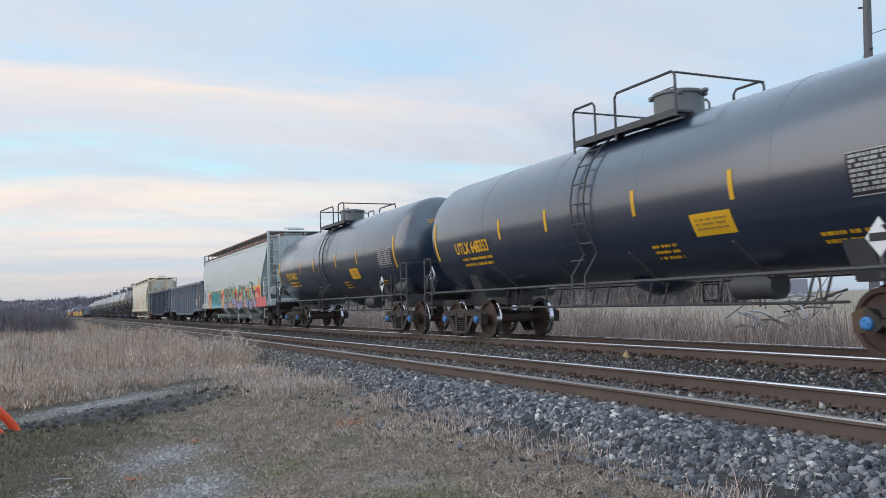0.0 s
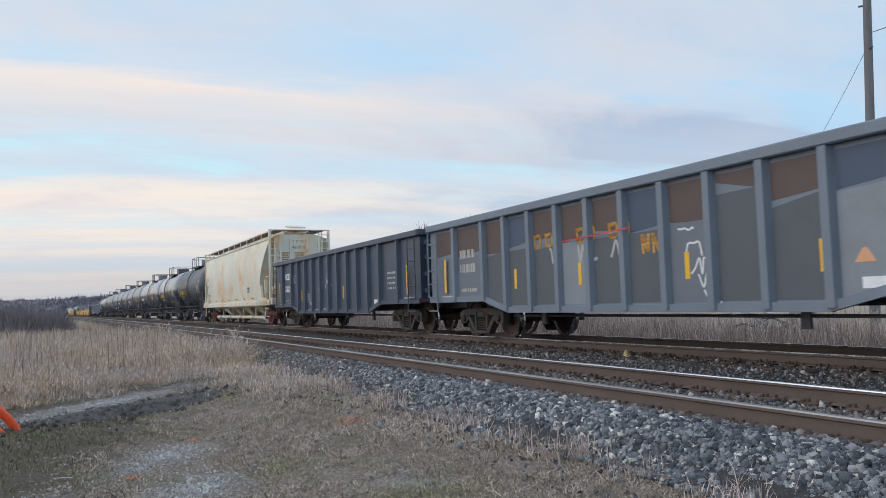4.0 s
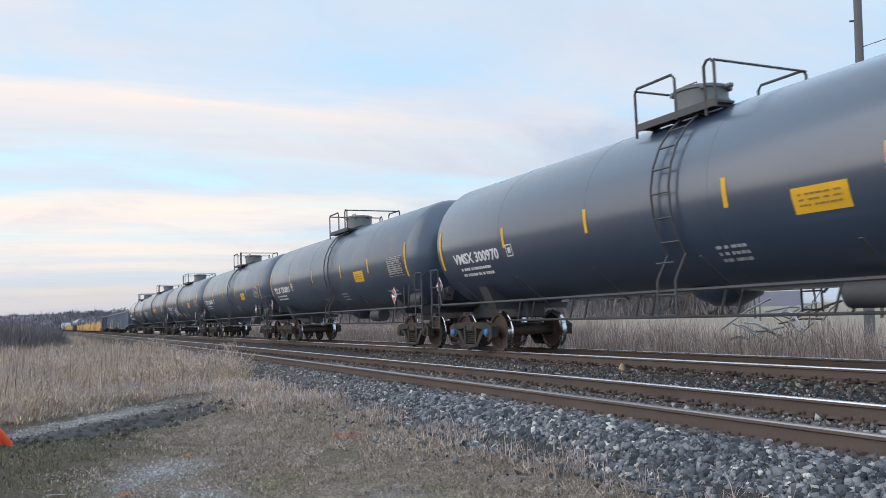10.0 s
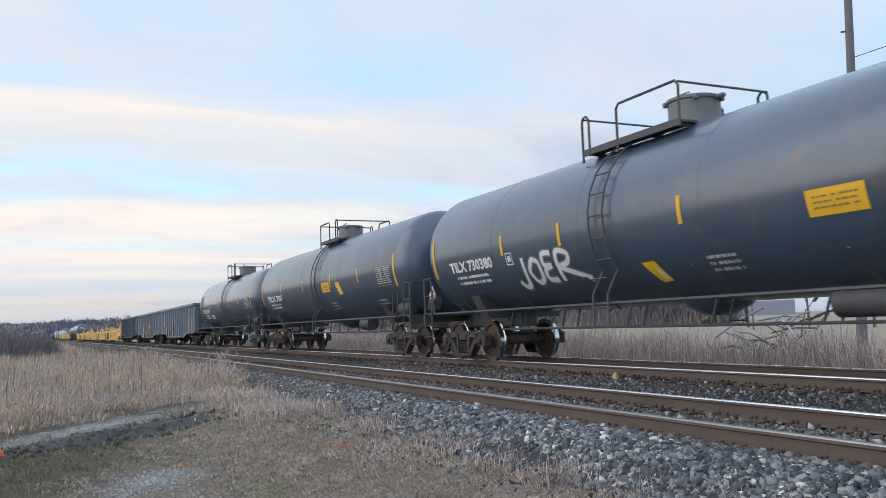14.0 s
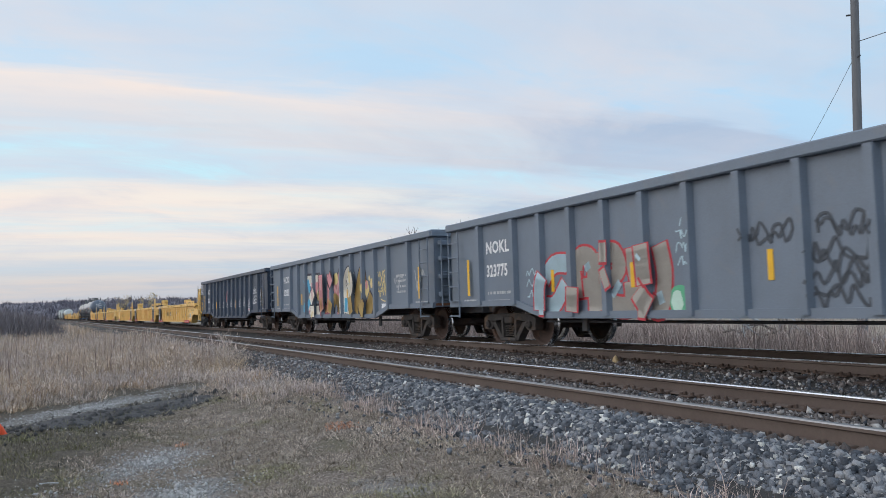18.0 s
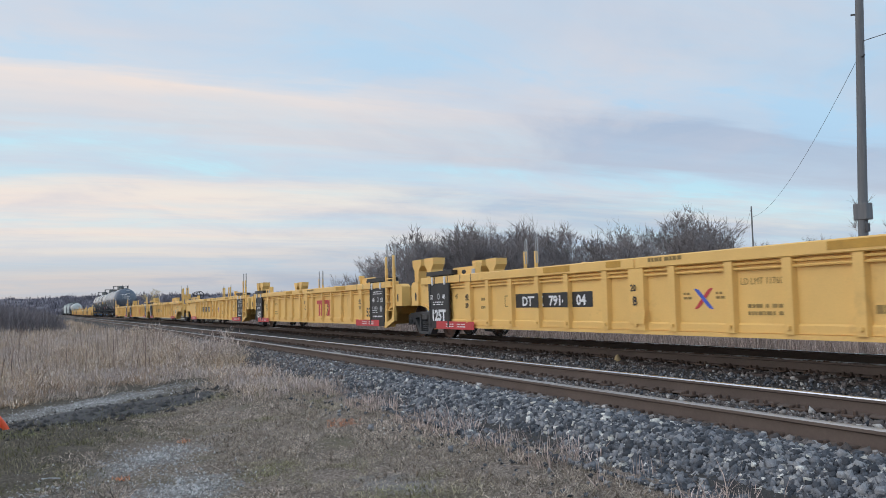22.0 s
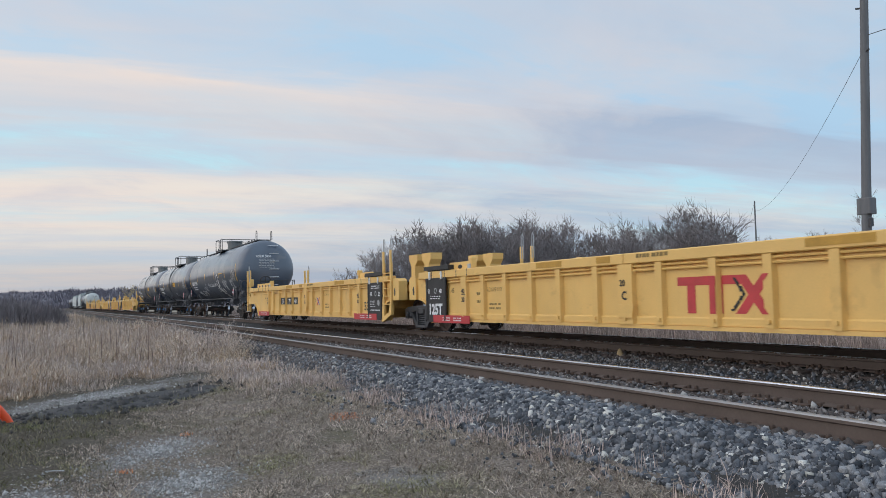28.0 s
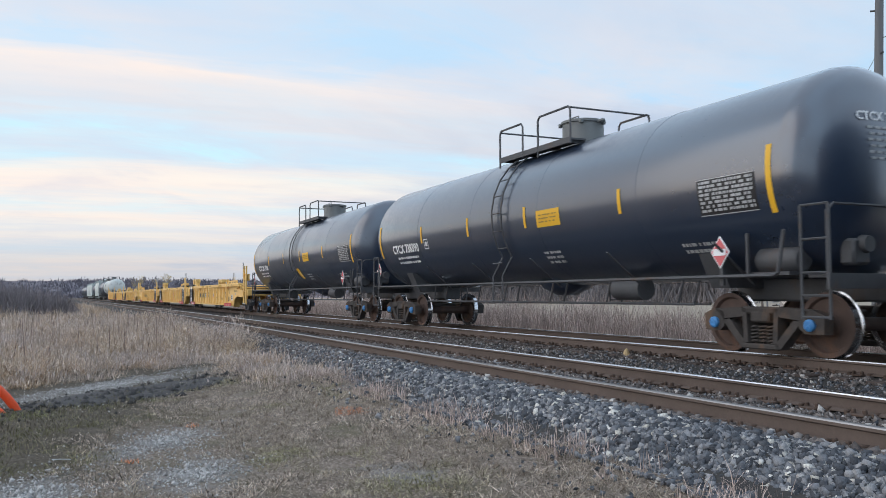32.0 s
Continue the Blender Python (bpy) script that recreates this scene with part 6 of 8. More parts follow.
def mural_letters(car):
    d = gondola_side
    zig = [(-3.0, 1.98), (-1.5, 1.95), (-2.75, 0.85), (-1.45, 0.84)]
    bowl = [(-1.05, 2.05), (-1.02, 1.4), (-0.95, 0.92), (-0.62, 0.85), (-0.42, 1.2), (-0.40, 2.05)]
    ridge = [(-0.12, 0.75), (-0.08, 2.0), (0.42, 1.45), (0.82, 2.05), (0.68, 0.75)]
    hook = [(1.25, 0.85), (1.30, 1.6), (1.55, 2.0), (1.95, 1.95), (2.1, 1.65), (1.9, 1.45), (1.5, 1.42)]
    leg = [(2.3, 0.86), (2.55, 1.5), (2.9, 2.0), (3.02, 1.65), (2.75, 1.3)]
    foot = [(2.75, 1.3), (2.88, 0.86)]
    curl = [(3.02, 1.05), (3.15, 0.90), (3.45, 0.86), (3.62, 1.05), (3.48, 1.2)]
    # flat runs keep their corners: each limb is drawn on its own
    limbs = [list(p) for p in zip(zig, zig[1:])] + [bowl] + [list(p) for p in zip(ridge, ridge[1:])] + [hook, leg, foot, curl]
    brush_strokes(car, limbs, 0.56, M["s_dark"], d, 0.004, "dark outline of a large sprayed mural")
    brush_strokes(car, [list(p) for p in zip(zig, zig[1:])], 0.40, M["s_cream"], d, 0.008, "cream sprayed letter")
    paint(car, [[(-3.15, 2.0), (-2.85, 2.05), (-2.15, 1.1), (-2.45, 0.95)], [(-3.35, 0.95), (-2.3, 1.75), (-2.15, 1.5), (-3.1, 0.8)]], M["s_blue"], d, 0.012)
    paint(car, [[(-2.5, 1.88), (-1.45, 1.9), (-2.35, 0.95), (-2.9, 0.75), (-2.25, 1.5)]], M["s_pink"], d, 0.014)
    brush_strokes(car, [[(-3.3, 1.55), (-3.25, 1.35), (-3.2, 0.95)], [(-2.3, 0.80), (-2.1, 0.72)], [(-1.7, 1.5), (-1.6, 1.3)]], 0.26, M["s_sand"], d, 0.016)
    brush_strokes(car, [bowl], 0.42, M["s_pink"], d, 0.008, "pink sprayed letters")
    brush_strokes(car, [list(p) for p in zip(ridge, ridge[1:])], 0.38, M["s_pink"], d, 0.008)
    brush_strokes(car, [[(-1.02, 1.25), (-0.95, 0.92), (-0.62, 0.85), (-0.45, 1.2)], [(-0.11, 0.75), (-0.1, 1.2)], [(0.7, 0.8), (0.73, 1.2)]], 0.30, M["s_tan"], d, 0.011)
    brush_strokes(car, [[(-1.06, 2.0), (-1.04, 1.6)], [(-0.42, 2.0), (-0.42, 1.6)], [(0.1, 1.85), (0.4, 1.5), (0.72, 1.9)]], 0.12, M["s_rose"], d, 0.012)
    paint(car, [wave(-1.25, -0.3, 0.66, 0.82, 0.05, 4, 6)], M["s_wine"], d, 0.013)
    brush_strokes(car, [[(-0.05, 0.85), (0.2, 1.25), (0.62, 1.1), (0.7, 0.8)]], 0.36, M["s_gold"], d, 0.014)
    paint(car, [glyph(5, 0.12, 1.72, 0.5, 0.42)], M["s_sand"], d, 0.014)
    paint(car, [[(0.4, 0.62), (0.75, 0.62), (0.5, 0.85)]], M["s_pink"], d, 0.016)
    brush_strokes(car, [hook], 0.46, M["s_cream"], d, 0.008, "cream sprayed letter")
    paint(car, [glyph(1, 0.98, 0.70, 0.62, 0.9)], M["s_cream"], d, 0.009)
    paint(car, [glyph(5, 1.72, 1.62, 0.42, 0.52)], M["s_sand"], d, 0.012)
    paint(car, [[(1.2, 0.80), (1.52, 0.80), (1.55, 1.26), (1.22, 1.25)], [(1.62, 1.52), (1.72, 1.5), (2.05, 1.72), (1.95, 1.74)]], M["s_blue"], d, 0.014)
    scribble(car, 1.22, 0.9, 0.28, 0.22, 9, M["s_cream"], d, 0.03, 5)
    brush_strokes(car, [[(1.6, 0.76), (1.85, 0.8), (1.95, 1.1)]], 0.16, M["s_cream"], d, 0.013)
    brush_strokes(car, [leg, foot, curl], 0.44, M["s_gold"], d, 0.008, "gold sprayed letters")
    brush_strokes(car, [[(3.08, 0.80), (3.55, 0.80)], [(1.98, 1.3), (2.12, 0.8)]], 0.34, M["s_gold"], d, 0.010)
    paint(car, [[(2.85, 1.5), (3.15, 1.4), (3.3, 1.2), (3.55, 1.45), (3.45, 1.72), (3.2, 1.7)], glyph(5, 3.48, 1.72, 0.18, 0.18), glyph(5, 3.62, 1.5, 0.26, 0.3), glyph(1, 2.55, 0.66, 0.2, 0.45)], M["s_sand"], d, 0.012)
    paint(car, [glyph(5, 3.22, 1.48, 0.22, 0.3)], M["s_pink"], d, 0.015)
    brush_strokes(car, [[(4.75, 1.95), (4.98, 2.0), (4.9, 1.8), (4.75, 1.85)], [(4.5, 1.15), (5.0, 1.1), (5.15, 1.5), (4.95, 1.85)]], 0.03, M["s_sand"], d, 0.012)
    for k in range(4):
        scribble(car, 4.3, 1.2 + 0.16 * k, 0.6, 0.30, 70 + k, M["s_sand"], d, 0.035, 8)
    scribble(car, 5.55, 1.35, 0.7, 0.4, 80, M["white_worn"], d, 0.03, 9)
    scribble(car, 7.0, 1.3, 0.6, 0.6, 81, M["white_worn"], d, 0.04, 9)


QUICK_FORMS = [[(0.22, 0.75), (0.08, 0.9), (0.0, 0.55), (0.06, 0.25), (0.22, 0.3)], [(0.30, 1.25), (0.26, 0.25), (0.36, 0.62), (0.42, 0.25)], [(0.44, 0.5), (0.56, 0.6), (0.5, 0.8), (0.42, 0.45), (0.58, 0.25)],
               [(0.76, 0.75), (0.64, 0.85), (0.6, 0.45), (0.74, 0.28)], [(0.84, 1.1), (0.80, 0.2)], [(1.0, 0.8), (0.82, 0.55), (1.02, 0.22)]]
QUICK_TRIM = [[(0.0, 0.1), (0.5, 0.0), (1.1, 0.12), (0.6, 0.16)], [(0.5, 1.5), (0.47, 1.05), (0.55, 1.15), (0.52, 1.6)]]


def quick_tag(car, x, z, w, h, mat, y, width=0.03):
    """A short sprayed word of six leaning strokes with a spike and an underline."""
    brush_strokes(car, [[(x + (u + 0.18 * v - 0.1) * w, z + v * h) for u, v in form] for form in QUICK_FORMS + QUICK_TRIM], width, mat, flat_side(y), 0.004)


def shell_tag(car, x, z, w, h, flip=False, wrap=None):
    """The same quick kind of tag sprayed on a tank's shell, with other strokes when flipped."""
    forms = [[(1.0 - u, v) for u, v in form] for form in QUICK_FORMS] if flip else QUICK_FORMS
    wrapped_strokes(car, [[(x + (u + 0.1 * v) * w, z + v * h) for u, v in form] for form in forms], 0.032, M["s_white"], wrap, "thin white sprayed tag")


def tag_row(car):
    d = flat_side(-1.48)
    for k in range(10):
        quick_tag(car, -5.0 + 1.035 * k, 1.16 + 0.02 * (k % 3), 0.66, 0.34, M["s_white"], -1.48)
    quick_tag(car, 5.45, 1.75, 0.5, 0.22, M["s_white"], -1.48)
    quick_tag(car, 5.35, 1.28, 0.62, 0.28, M["s_white"], -1.48)
    for k in range(4):
        scribble(car, 6.85, 1.2 + 0.14 * k, 0.42, 0.3, 131 + k, M["s_white"], flat_side(-1.49), 0.02, 8)
    brush_strokes(car, [[(-0.95, 1.5), (-0.82, 1.85), (-0.75, 2.05), (-0.8, 1.55)], [(-0.6, 2.05), (-0.5, 1.85)]], 0.08, M["s_pink"], gondola_side, 0.004)
    for x, z in ((-3.9, 1.05), (-3.95, 0.88), (-0.9, 0.80), (3.1, 0.85)):
        bars(x, z, 2, 0.34, 0.03, 0.03, car, M["white_worn"], y=-1.488, seed=int(10 * x + 60))
    part("label_plate", Geo().box((4.55, -1.488, 1.02), (0.36, 0.006, 0.13)), M["white"], car)
    part("label_stripe", Geo().box((4.55, -1.492, 1.02), (0.32, 0.004, 0.04)), M["s_pink"], car)


def old_tags(car):
    """Sheets of mismatched paint between the stakes: rusty above, patched grey below, with remains of lettering."""
    d = flat_side(-1.48)
    rnd = random.Random(17)
    edges = [-7.9, -6.67] + [1.035 * k for k in range(-5, 6)] + [6.67, 7.9]
    for k, (x0, x1) in enumerate(zip(edges, edges[1:])):
        cut = 2.0 if k < 8 else rnd.choice((2.05, 2.2, 2.4))
        low = 1.0 if abs((x0 + x1) / 2) > 5.0 else 0.76
        paint(car, [[(x0 + 0.11, cut + rnd.uniform(-0.1, 0.1)), (x1 - 0.11, cut + rnd.uniform(-0.1, 0.1)), (x1 - 0.11, 2.62), (x0 + 0.11, 2.62)]], M["s_umber"] if k % 4 != 3 else M["s_navy"], d, 0.004, label="rust-brown upper part of a side sheet")
        paint(car, [[(x0 + 0.11, low), (x1 - 0.11, low), (x1 - 0.11, cut - 0.06), (x0 + 0.11, cut - 0.1 + rnd.uniform(-0.1, 0.05))]], M[rnd.choice(("s_patch", "s_steel", "primer"))], d, 0.007)
    # broken orange letters in two panels, then loose white tags
    for x in (-2.98, -2.55, -1.45, -1.12, -0.45, -0.12):
        brush_strokes(car, [[(x, 2.16), (x + 0.03, 1.92)], [(x, 2.12), (x + 0.2, 2.14), (x + 0.2, 1.94), (x + 0.02, 1.93)]], 0.065, M["s_amber"], d, 0.011, "worn orange lettering")
    for x in (0.45, 0.72, 0.92):
        brush_strokes(car, [[(x, 1.88), (x + 0.02, 1.58)], [(x + 0.02, 1.86), (x + 0.14, 1.62), (x + 0.16, 1.88)]], 0.07, M["s_amber"], d, 0.011)
    for x in (-2.4, -1.4, -1.1, -0.4):
        scribble(car, x, 1.55, 0.3, 0.32, int(100 * x + 900), M["s_grey"], d, 0.06, 5)
    brush_strokes(car, [[(-1.8, 1.95), (-0.9, 1.98), (0.2, 2.02)]], 0.025, M["s_red"], flat_side(-1.6), 0.004)
    for x, top in ((1.35, 1.85), (6.05, 2.25)):
        for k in range(5):
            u = x + 0.13 * k
            scribble(car, u, top - 0.24 * k - 0.2, 0.36, 0.26, 160 + k, M["s_white"], d, 0.032, 5)
    brush_strokes(car, [[(5.95, 1.62), (5.5, 1.58), (5.4, 1.42), (5.9, 1.36), (5.6, 1.28)]], 0.1, M["s_cream"], d, 0.012)
    paint(car, [[(4.45, 1.2), (4.75, 1.2), (4.6, 1.42)]], M["s_tan"], d, 0.012)
    for x, z in ((-6.45, 2.0), (-6.45, 1.66), (-6.4, 1.2)):
        bars(x, z - 0.1, 1, 0.8, 0.2 if z > 1.5 else 0.08, 0.1, car, M["s_grey"], y=-1.494, seed=int(10 * z))
    part("label_plate", Geo().box((6.95, -1.496, 1.02), (0.16, 0.006, 0.14)), M["white"], car)


def pink_mark(car):
    d = gondola_side
    brush_strokes(car, [[(-0.60, 1.52), (-0.46, 1.74), (-0.36, 1.95)], [(-0.36, 1.95), (-0.34, 1.5), (-0.31, 1.18)], [(-0.20, 1.97), (0.0, 1.76), (0.16, 1.58)]], 0.055, M["s_pinkpale"], d, 0.004, "pale pink sprayed arrow")
    paint(car, [glyph(5, -0.44, 1.88, 0.16, 0.12)], M["s_pinkpale"], d, 0.006)
    for k in range(3):
        scribble(car, -1.05, 1.45 + 0.06 * k, 0.36, 0.24, 150 + k, M["s_slab"], d, 0.025, 7)
    bars(-3.08, 1.33, 5, 0.5, 0.035, 0.04, car, M["white_worn"], y=-1.488, seed=41)
    for x, z, w in ((-4.86, 0.80, 0.5), (-4.86, 0.72, 0.6), (-3.05, 0.72, 0.6), (-1.98, 0.72, 0.7), (-0.9, 0.74, 0.45)):
        bars(x, z, 1, w, 0.045, 0.05, car, M["white_worn"], y=-1.488, seed=int(50 - 10 * x))
    part("label_plate", Geo().box((-2.5, -1.488, 0.98), (0.26, 0.006, 0.11)), M["white_worn"], car)
    for a, b, c, e in ((-5.04, -4.78, 1.85, 1.875), (-5.04, -4.78, 2.13, 2.155), (-5.04, -5.015, 1.875, 2.13), (-4.805, -4.78, 1.875, 2.13), (-4.97, -4.85, 1.93, 1.96), (-4.97, -4.94, 1.96, 2.04)):
        paint(car, [[(a, c), (b, c), (b, e), (a, e)]], M["white_worn"], d, 0.004)


def tag(car, x, z, w, h, seed, width=0.04, wrap=None):
    scribble(car, x, z, w, h, seed, M["s_white"], flat_side(-1.5), width * 0.8, max(9, int(w * 11)), wrap=wrap)


def shell_patch(car, x, z, w, h, mat, seed, wrap=None):
    pts = [(x, z), (x + w * 0.45, z - 0.08), (x + w * 0.5, z + 0.1), (x + w, z + 0.05), (x + w, z + h), (x + w * 0.6, z + h + 0.05), (x + w * 0.55, z + h * 0.8), (x, z + h)]
    paint(car, [pts], M[mat], flat_side(-1.5), 0.004, wrap=wrap, label="patch of touched-up paint")


def framed_panel(car, x0, x1, z0, z1, wrap=None):
    paint(car, [[(x0, z0), (x1, z0), (x1, z1), (x0, z1)]], M["primer"], flat_side(-1.5), 0.004, wrap=wrap)
    paint(car, [[(x0, z1 - 0.05), (x1, z1 - 0.05), (x1, z1), (x0, z1)], [(x0, z1 - 0.25), (x0 + 0.08, z1 - 0.25), (x0 + 0.08, z1 - 0.05), (x0, z1 - 0.05)]], M["yellow"], flat_side(-1.5), 0.008, wrap=wrap, label="yellow corner frame of a notice panel")


def faded_panel(car, x0, x1, z0, z1, wrap=None):
    paint(car, [[(x0, z0), (x1 - 0.08, z0 + 0.02), (x1, z1), (x0 + 0.03, z1 - 0.03)]], M["s_slab"], flat_side(-1.5), 0.005, wrap=wrap, label="faded paler panel of paint")


def decal(car, x, z, size=1.0, wrap=None):
    paint(car, [[(x - 0.3 * size, z + 0.2 * size), (x + 0.12 * size, z + 0.22 * size), (x + 0.3 * size, z - 0.2 * size), (x - 0.05 * size, z - 0.22 * size)]], M["yellow"], flat_side(-1.5), 0.008, wrap=wrap, label="slanted yellow decal")
    paint(car, [[(x, z + 0.06 * size), (x + 0.16 * size, z + 0.06 * size), (x + 0.26 * size, z - 0.16 * size), (x + 0.08 * size, z - 0.16 * size)]], M["s_sand"], flat_side(-1.5), 0.011, wrap=wrap)


def hazard(car, x, z, wrap=None):
    """Slanted thin yellow lines of small writing."""
    for k in range(5):
        zz = z - 0.07 * k
        paint(car, [[(x - 0.03 * k, zz), (x + 0.55 - 0.04 * k, zz + 0.06), (x + 0.55 - 0.04 * k, zz + 0.09), (x - 0.03 * k, zz + 0.03)]], M["s_mustard"], flat_side(-1.5), 0.008, wrap=wrap)


def wrapped_strokes(car, paths, width, mat, wrap, label=""):
    """Sprayed strokes that follow a tank's shell."""
    for path in paths:
        pts, g = smooth_line(path, 6), Geo()
        for (ax, az), (bx, bz) in zip(pts, pts[1:]):
            l = max(1e-4, math.hypot(bx - ax, bz - az))
            ux, uz = (bx - ax) / l, (bz - az) / l
            nx, nz, e = -uz * width / 2, ux * width / 2, width * 0.16
            quad = [(ax - ux * e + nx, az - uz * e + nz), (ax - ux * e - nx, az - uz * e - nz), (bx + ux * e - nx, bz + uz * e - nz), (bx + ux * e + nx, bz + uz * e + nz)]
            g.add([(qx, -math.sqrt(max(0.04, (wrap[0] + 0.010) ** 2 - (qz - wrap[1]) ** 2)), qz) for qx, qz in quad], [(0, 1, 2, 3)])
        tagged(part("sprayed_paint", g, mat, car, label), kind="stuff")


# four bent strokes in a unit box: a hook, a ring, a double bow and a leg that trails off
TAG_FORMS = [[(0.16, 1.0), (0.14, 0.5), (0.10, 0.05), (0.0, 0.0), (-0.04, 0.2)], [(0.34, 0.9), (0.24, 0.5), (0.30, 0.08), (0.42, 0.2), (0.44, 0.75), (0.34, 0.9)],
             [(0.70, 0.98), (0.56, 1.0), (0.54, 0.62), (0.66, 0.55), (0.54, 0.45), (0.52, 0.12), (0.66, 0.05)], [(0.76, 0.0), (0.80, 0.95), (0.98, 0.85), (0.95, 0.55), (0.80, 0.45), (0.98, 0.2), (1.2, -0.08)]]


def white_tag(car, x, z, w, h, wrap=None):
    paths = [[(x + u * w, z + v * h + 0.12 * h * u) for u, v in form] for form in TAG_FORMS]
    wrapped_strokes(car, paths, 0.16 * h + 0.01, M["s_white"], wrap, "white sprayed tag")
    wrapped_strokes(car, paths, 0.30 * h, M["s_haze"], (wrap[0] - 0.004, wrap[1]))


def portrait_tag(car, x, z, wrap=None):
    """A tall white sprayed figure of loops: an arch over a fan of strokes."""
    arch = [[(x - 0.15, z + 0.62), (x - 0.1, z + 1.05), (x + 0.22, z + 1.22), (x + 0.5, z + 1.0), (x + 0.42, z + 0.7)], [(x + 0.3, z + 0.95), (x + 0.2, z + 0.72), (x + 0.42, z + 0.78)],
            [(x - 0.3, z + 0.72), (x - 0.05, z + 0.5), (x + 0.45, z + 0.62), (x + 0.3, z + 0.2)], [(x - 0.25, z + 0.68), (x - 0.02, z + 0.1), (x + 0.3, z - 0.1)],
            [(x, z + 0.45), (x + 0.1, z + 0.25), (x + 0.22, z + 0.42), (x + 0.2, z + 0.12)], [(x, z + 0.1), (x + 0.35, z + 0.12), (x + 0.6, z - 0.05), (x + 0.1, z - 0.02)], [(x + 0.7, z + 0.3), (x + 0.85, z + 0.38), (x + 0.95, z + 0.25), (x + 0.78, z + 0.22)]]
    wrapped_strokes(car, arch, 0.085, M["s_white"], wrap, "tall white sprayed figure of loops")


spray("s_umber", (0.085, 0.058, 0.052))
spray("s_navy", (0.05, 0.075, 0.12))
spray("s_patch", (0.20, 0.225, 0.25))
spray("s_steel", (0.13, 0.15, 0.18))
spray("s_amber", (0.62, 0.33, 0.07))
spray("s_slab", (0.115, 0.14, 0.18))
spray("s_haze", (0.16, 0.165, 0.175))
spray("s_mustard", (0.42, 0.30, 0.10))
spray("s_pale", (0.42, 0.56, 0.62))
spray("s_slate", (0.055, 0.066, 0.082))
spray("s_black", (0.02, 0.02, 0.024))
spray("s_pinkpale", (0.50, 0.36, 0.38))


def build_train():
    old = "black-painted steel tank car with yellow lettering and reflective strips"
    lbl = "black-painted steel tank car with white lettering and yellow reflective strips"
    dusty = "dull black tank car filmed with road dust, with white lettering"
    for s0, mark, lx, loops, dome_at in ((-12.46, "UTLX 648353", -0.25, ((-1.05, -0.33), (0.30, 1.94)), 0.88), (-29.15, "UTLX 648351", -0.22, ((-1.97, -0.31), (0.31, 0.97)), -1.0)):
        tank_car(s0, mark, 6.85, 1.47, 2.58, text="yellow", cap="blue", stripes=(-3.44, -1.52, 1.27, 3.52), lx=lx, warn=(2.55, 1.95), diamond="white", end_marks=mark, label=old, loops=loops, dome_at=dome_at, mark_wide=1.68, mark_at=1.1)
    hopper(-47.4, "hop_grey", "ACFX", "98161", "pale grey covered hopper car with a bright sprayed mural", half=9.5, seed=3, roof_rust=True, truck_at=7.05, tags=((hopper_mural, ()),))
    gondola(-65.4, "gon_grey", "", "", "weathered grey gondola car with faded sprayed tags", 11, tags=((old_tags, ()),))
    gondola(-82.5, "gon_black", "UCRY", "526211", "black gondola car with large white lettering", 12, tags=((pink_mark, ()),))
    hopper(-101.1, "hop_cream", "TCMX", "460019", "cream covered hopper car streaked with rust", half=9.45, seed=4, pipes=True, truck_at=7.75)
    tank_car(-117.5, "UTLX 674741", 5.0, paint="tank_faded", text="yellow", dome="box", cap="blue", label="faded black tank car with repainted patches and yellow lettering", ends=(-5.32, 4.7), stripes=(-2.16, -0.59, 1.37), lx=0.16, box=(-1.81, 2.17), mark_at=0.38, mark_wide=2.05,
             end_marks="UTLX 674741", loops=((-1.32, -0.08), (0.58, 1.75)), dome_at=0.12, tags=((shell_patch, (0.3, 1.9, 3.6, 0.85, "primer", 1)), (shell_patch, (-4.6, 2.9, 1.7, 0.6, "primer", 2)), (shell_patch, (-1.4, 2.62, 0.1, 0.1, "primer", 2)), (hazard, (-1.35, 2.85)), (decal, (-0.35, 1.66, 0.4))))
    tank_car(-130.75, "UTLX 674735", 5.0, text="yellow", dome="box", cap="blue", label=old, ends=(-4.75, 4.65), stripes=(-1.3, 2.03), lx=-0.27, box=(-1.06, 2.2), mark_at=1.15, mark_wide=2.1,
             end_marks="UTLX 674735", loops=((-1.63, -0.45), (0.21, 1.32)), dome_at=-0.2, tags=((shell_patch, (0.35, 1.6, 1.3, 0.8, "patch", 1)), (hazard, (0.75, 2.9)), (decal, (0.75, 1.5, 0.45))))
    tank_car(-145.75, "VMSX 300970", 7.75, paint="tank_sheen", cap="blue", stripes=(-4.6, -1.55, 1.9, 4.5), lx=0.62, warn=(3.05, 2.2), diamond="red", box=(-4.42, 2.22), end_marks="VMSX 300970", label=lbl, loops=((-0.6, 0.42), (1.1, 1.32)), dome_at=-0.04, mark_at=0.66, mark_wide=2.2)
    for s0, mark in ((-163.65, "TILX 730801"), (-181.6, "TILX 730492")):
        tank_car(s0, mark, 7.72, paint="tank_dusty", stripes=(-4.5, -1.35, 2.05, 4.72), lx=0.7, warn=(3.35, 2.22), diamond="red", box=(-4.35, 2.25), end_marks=mark, label=dusty, loops=((-0.6, 0.46), (1.15, 1.38)), dome_at=-0.1, mark_at=0.5, mark_wide=2.42)
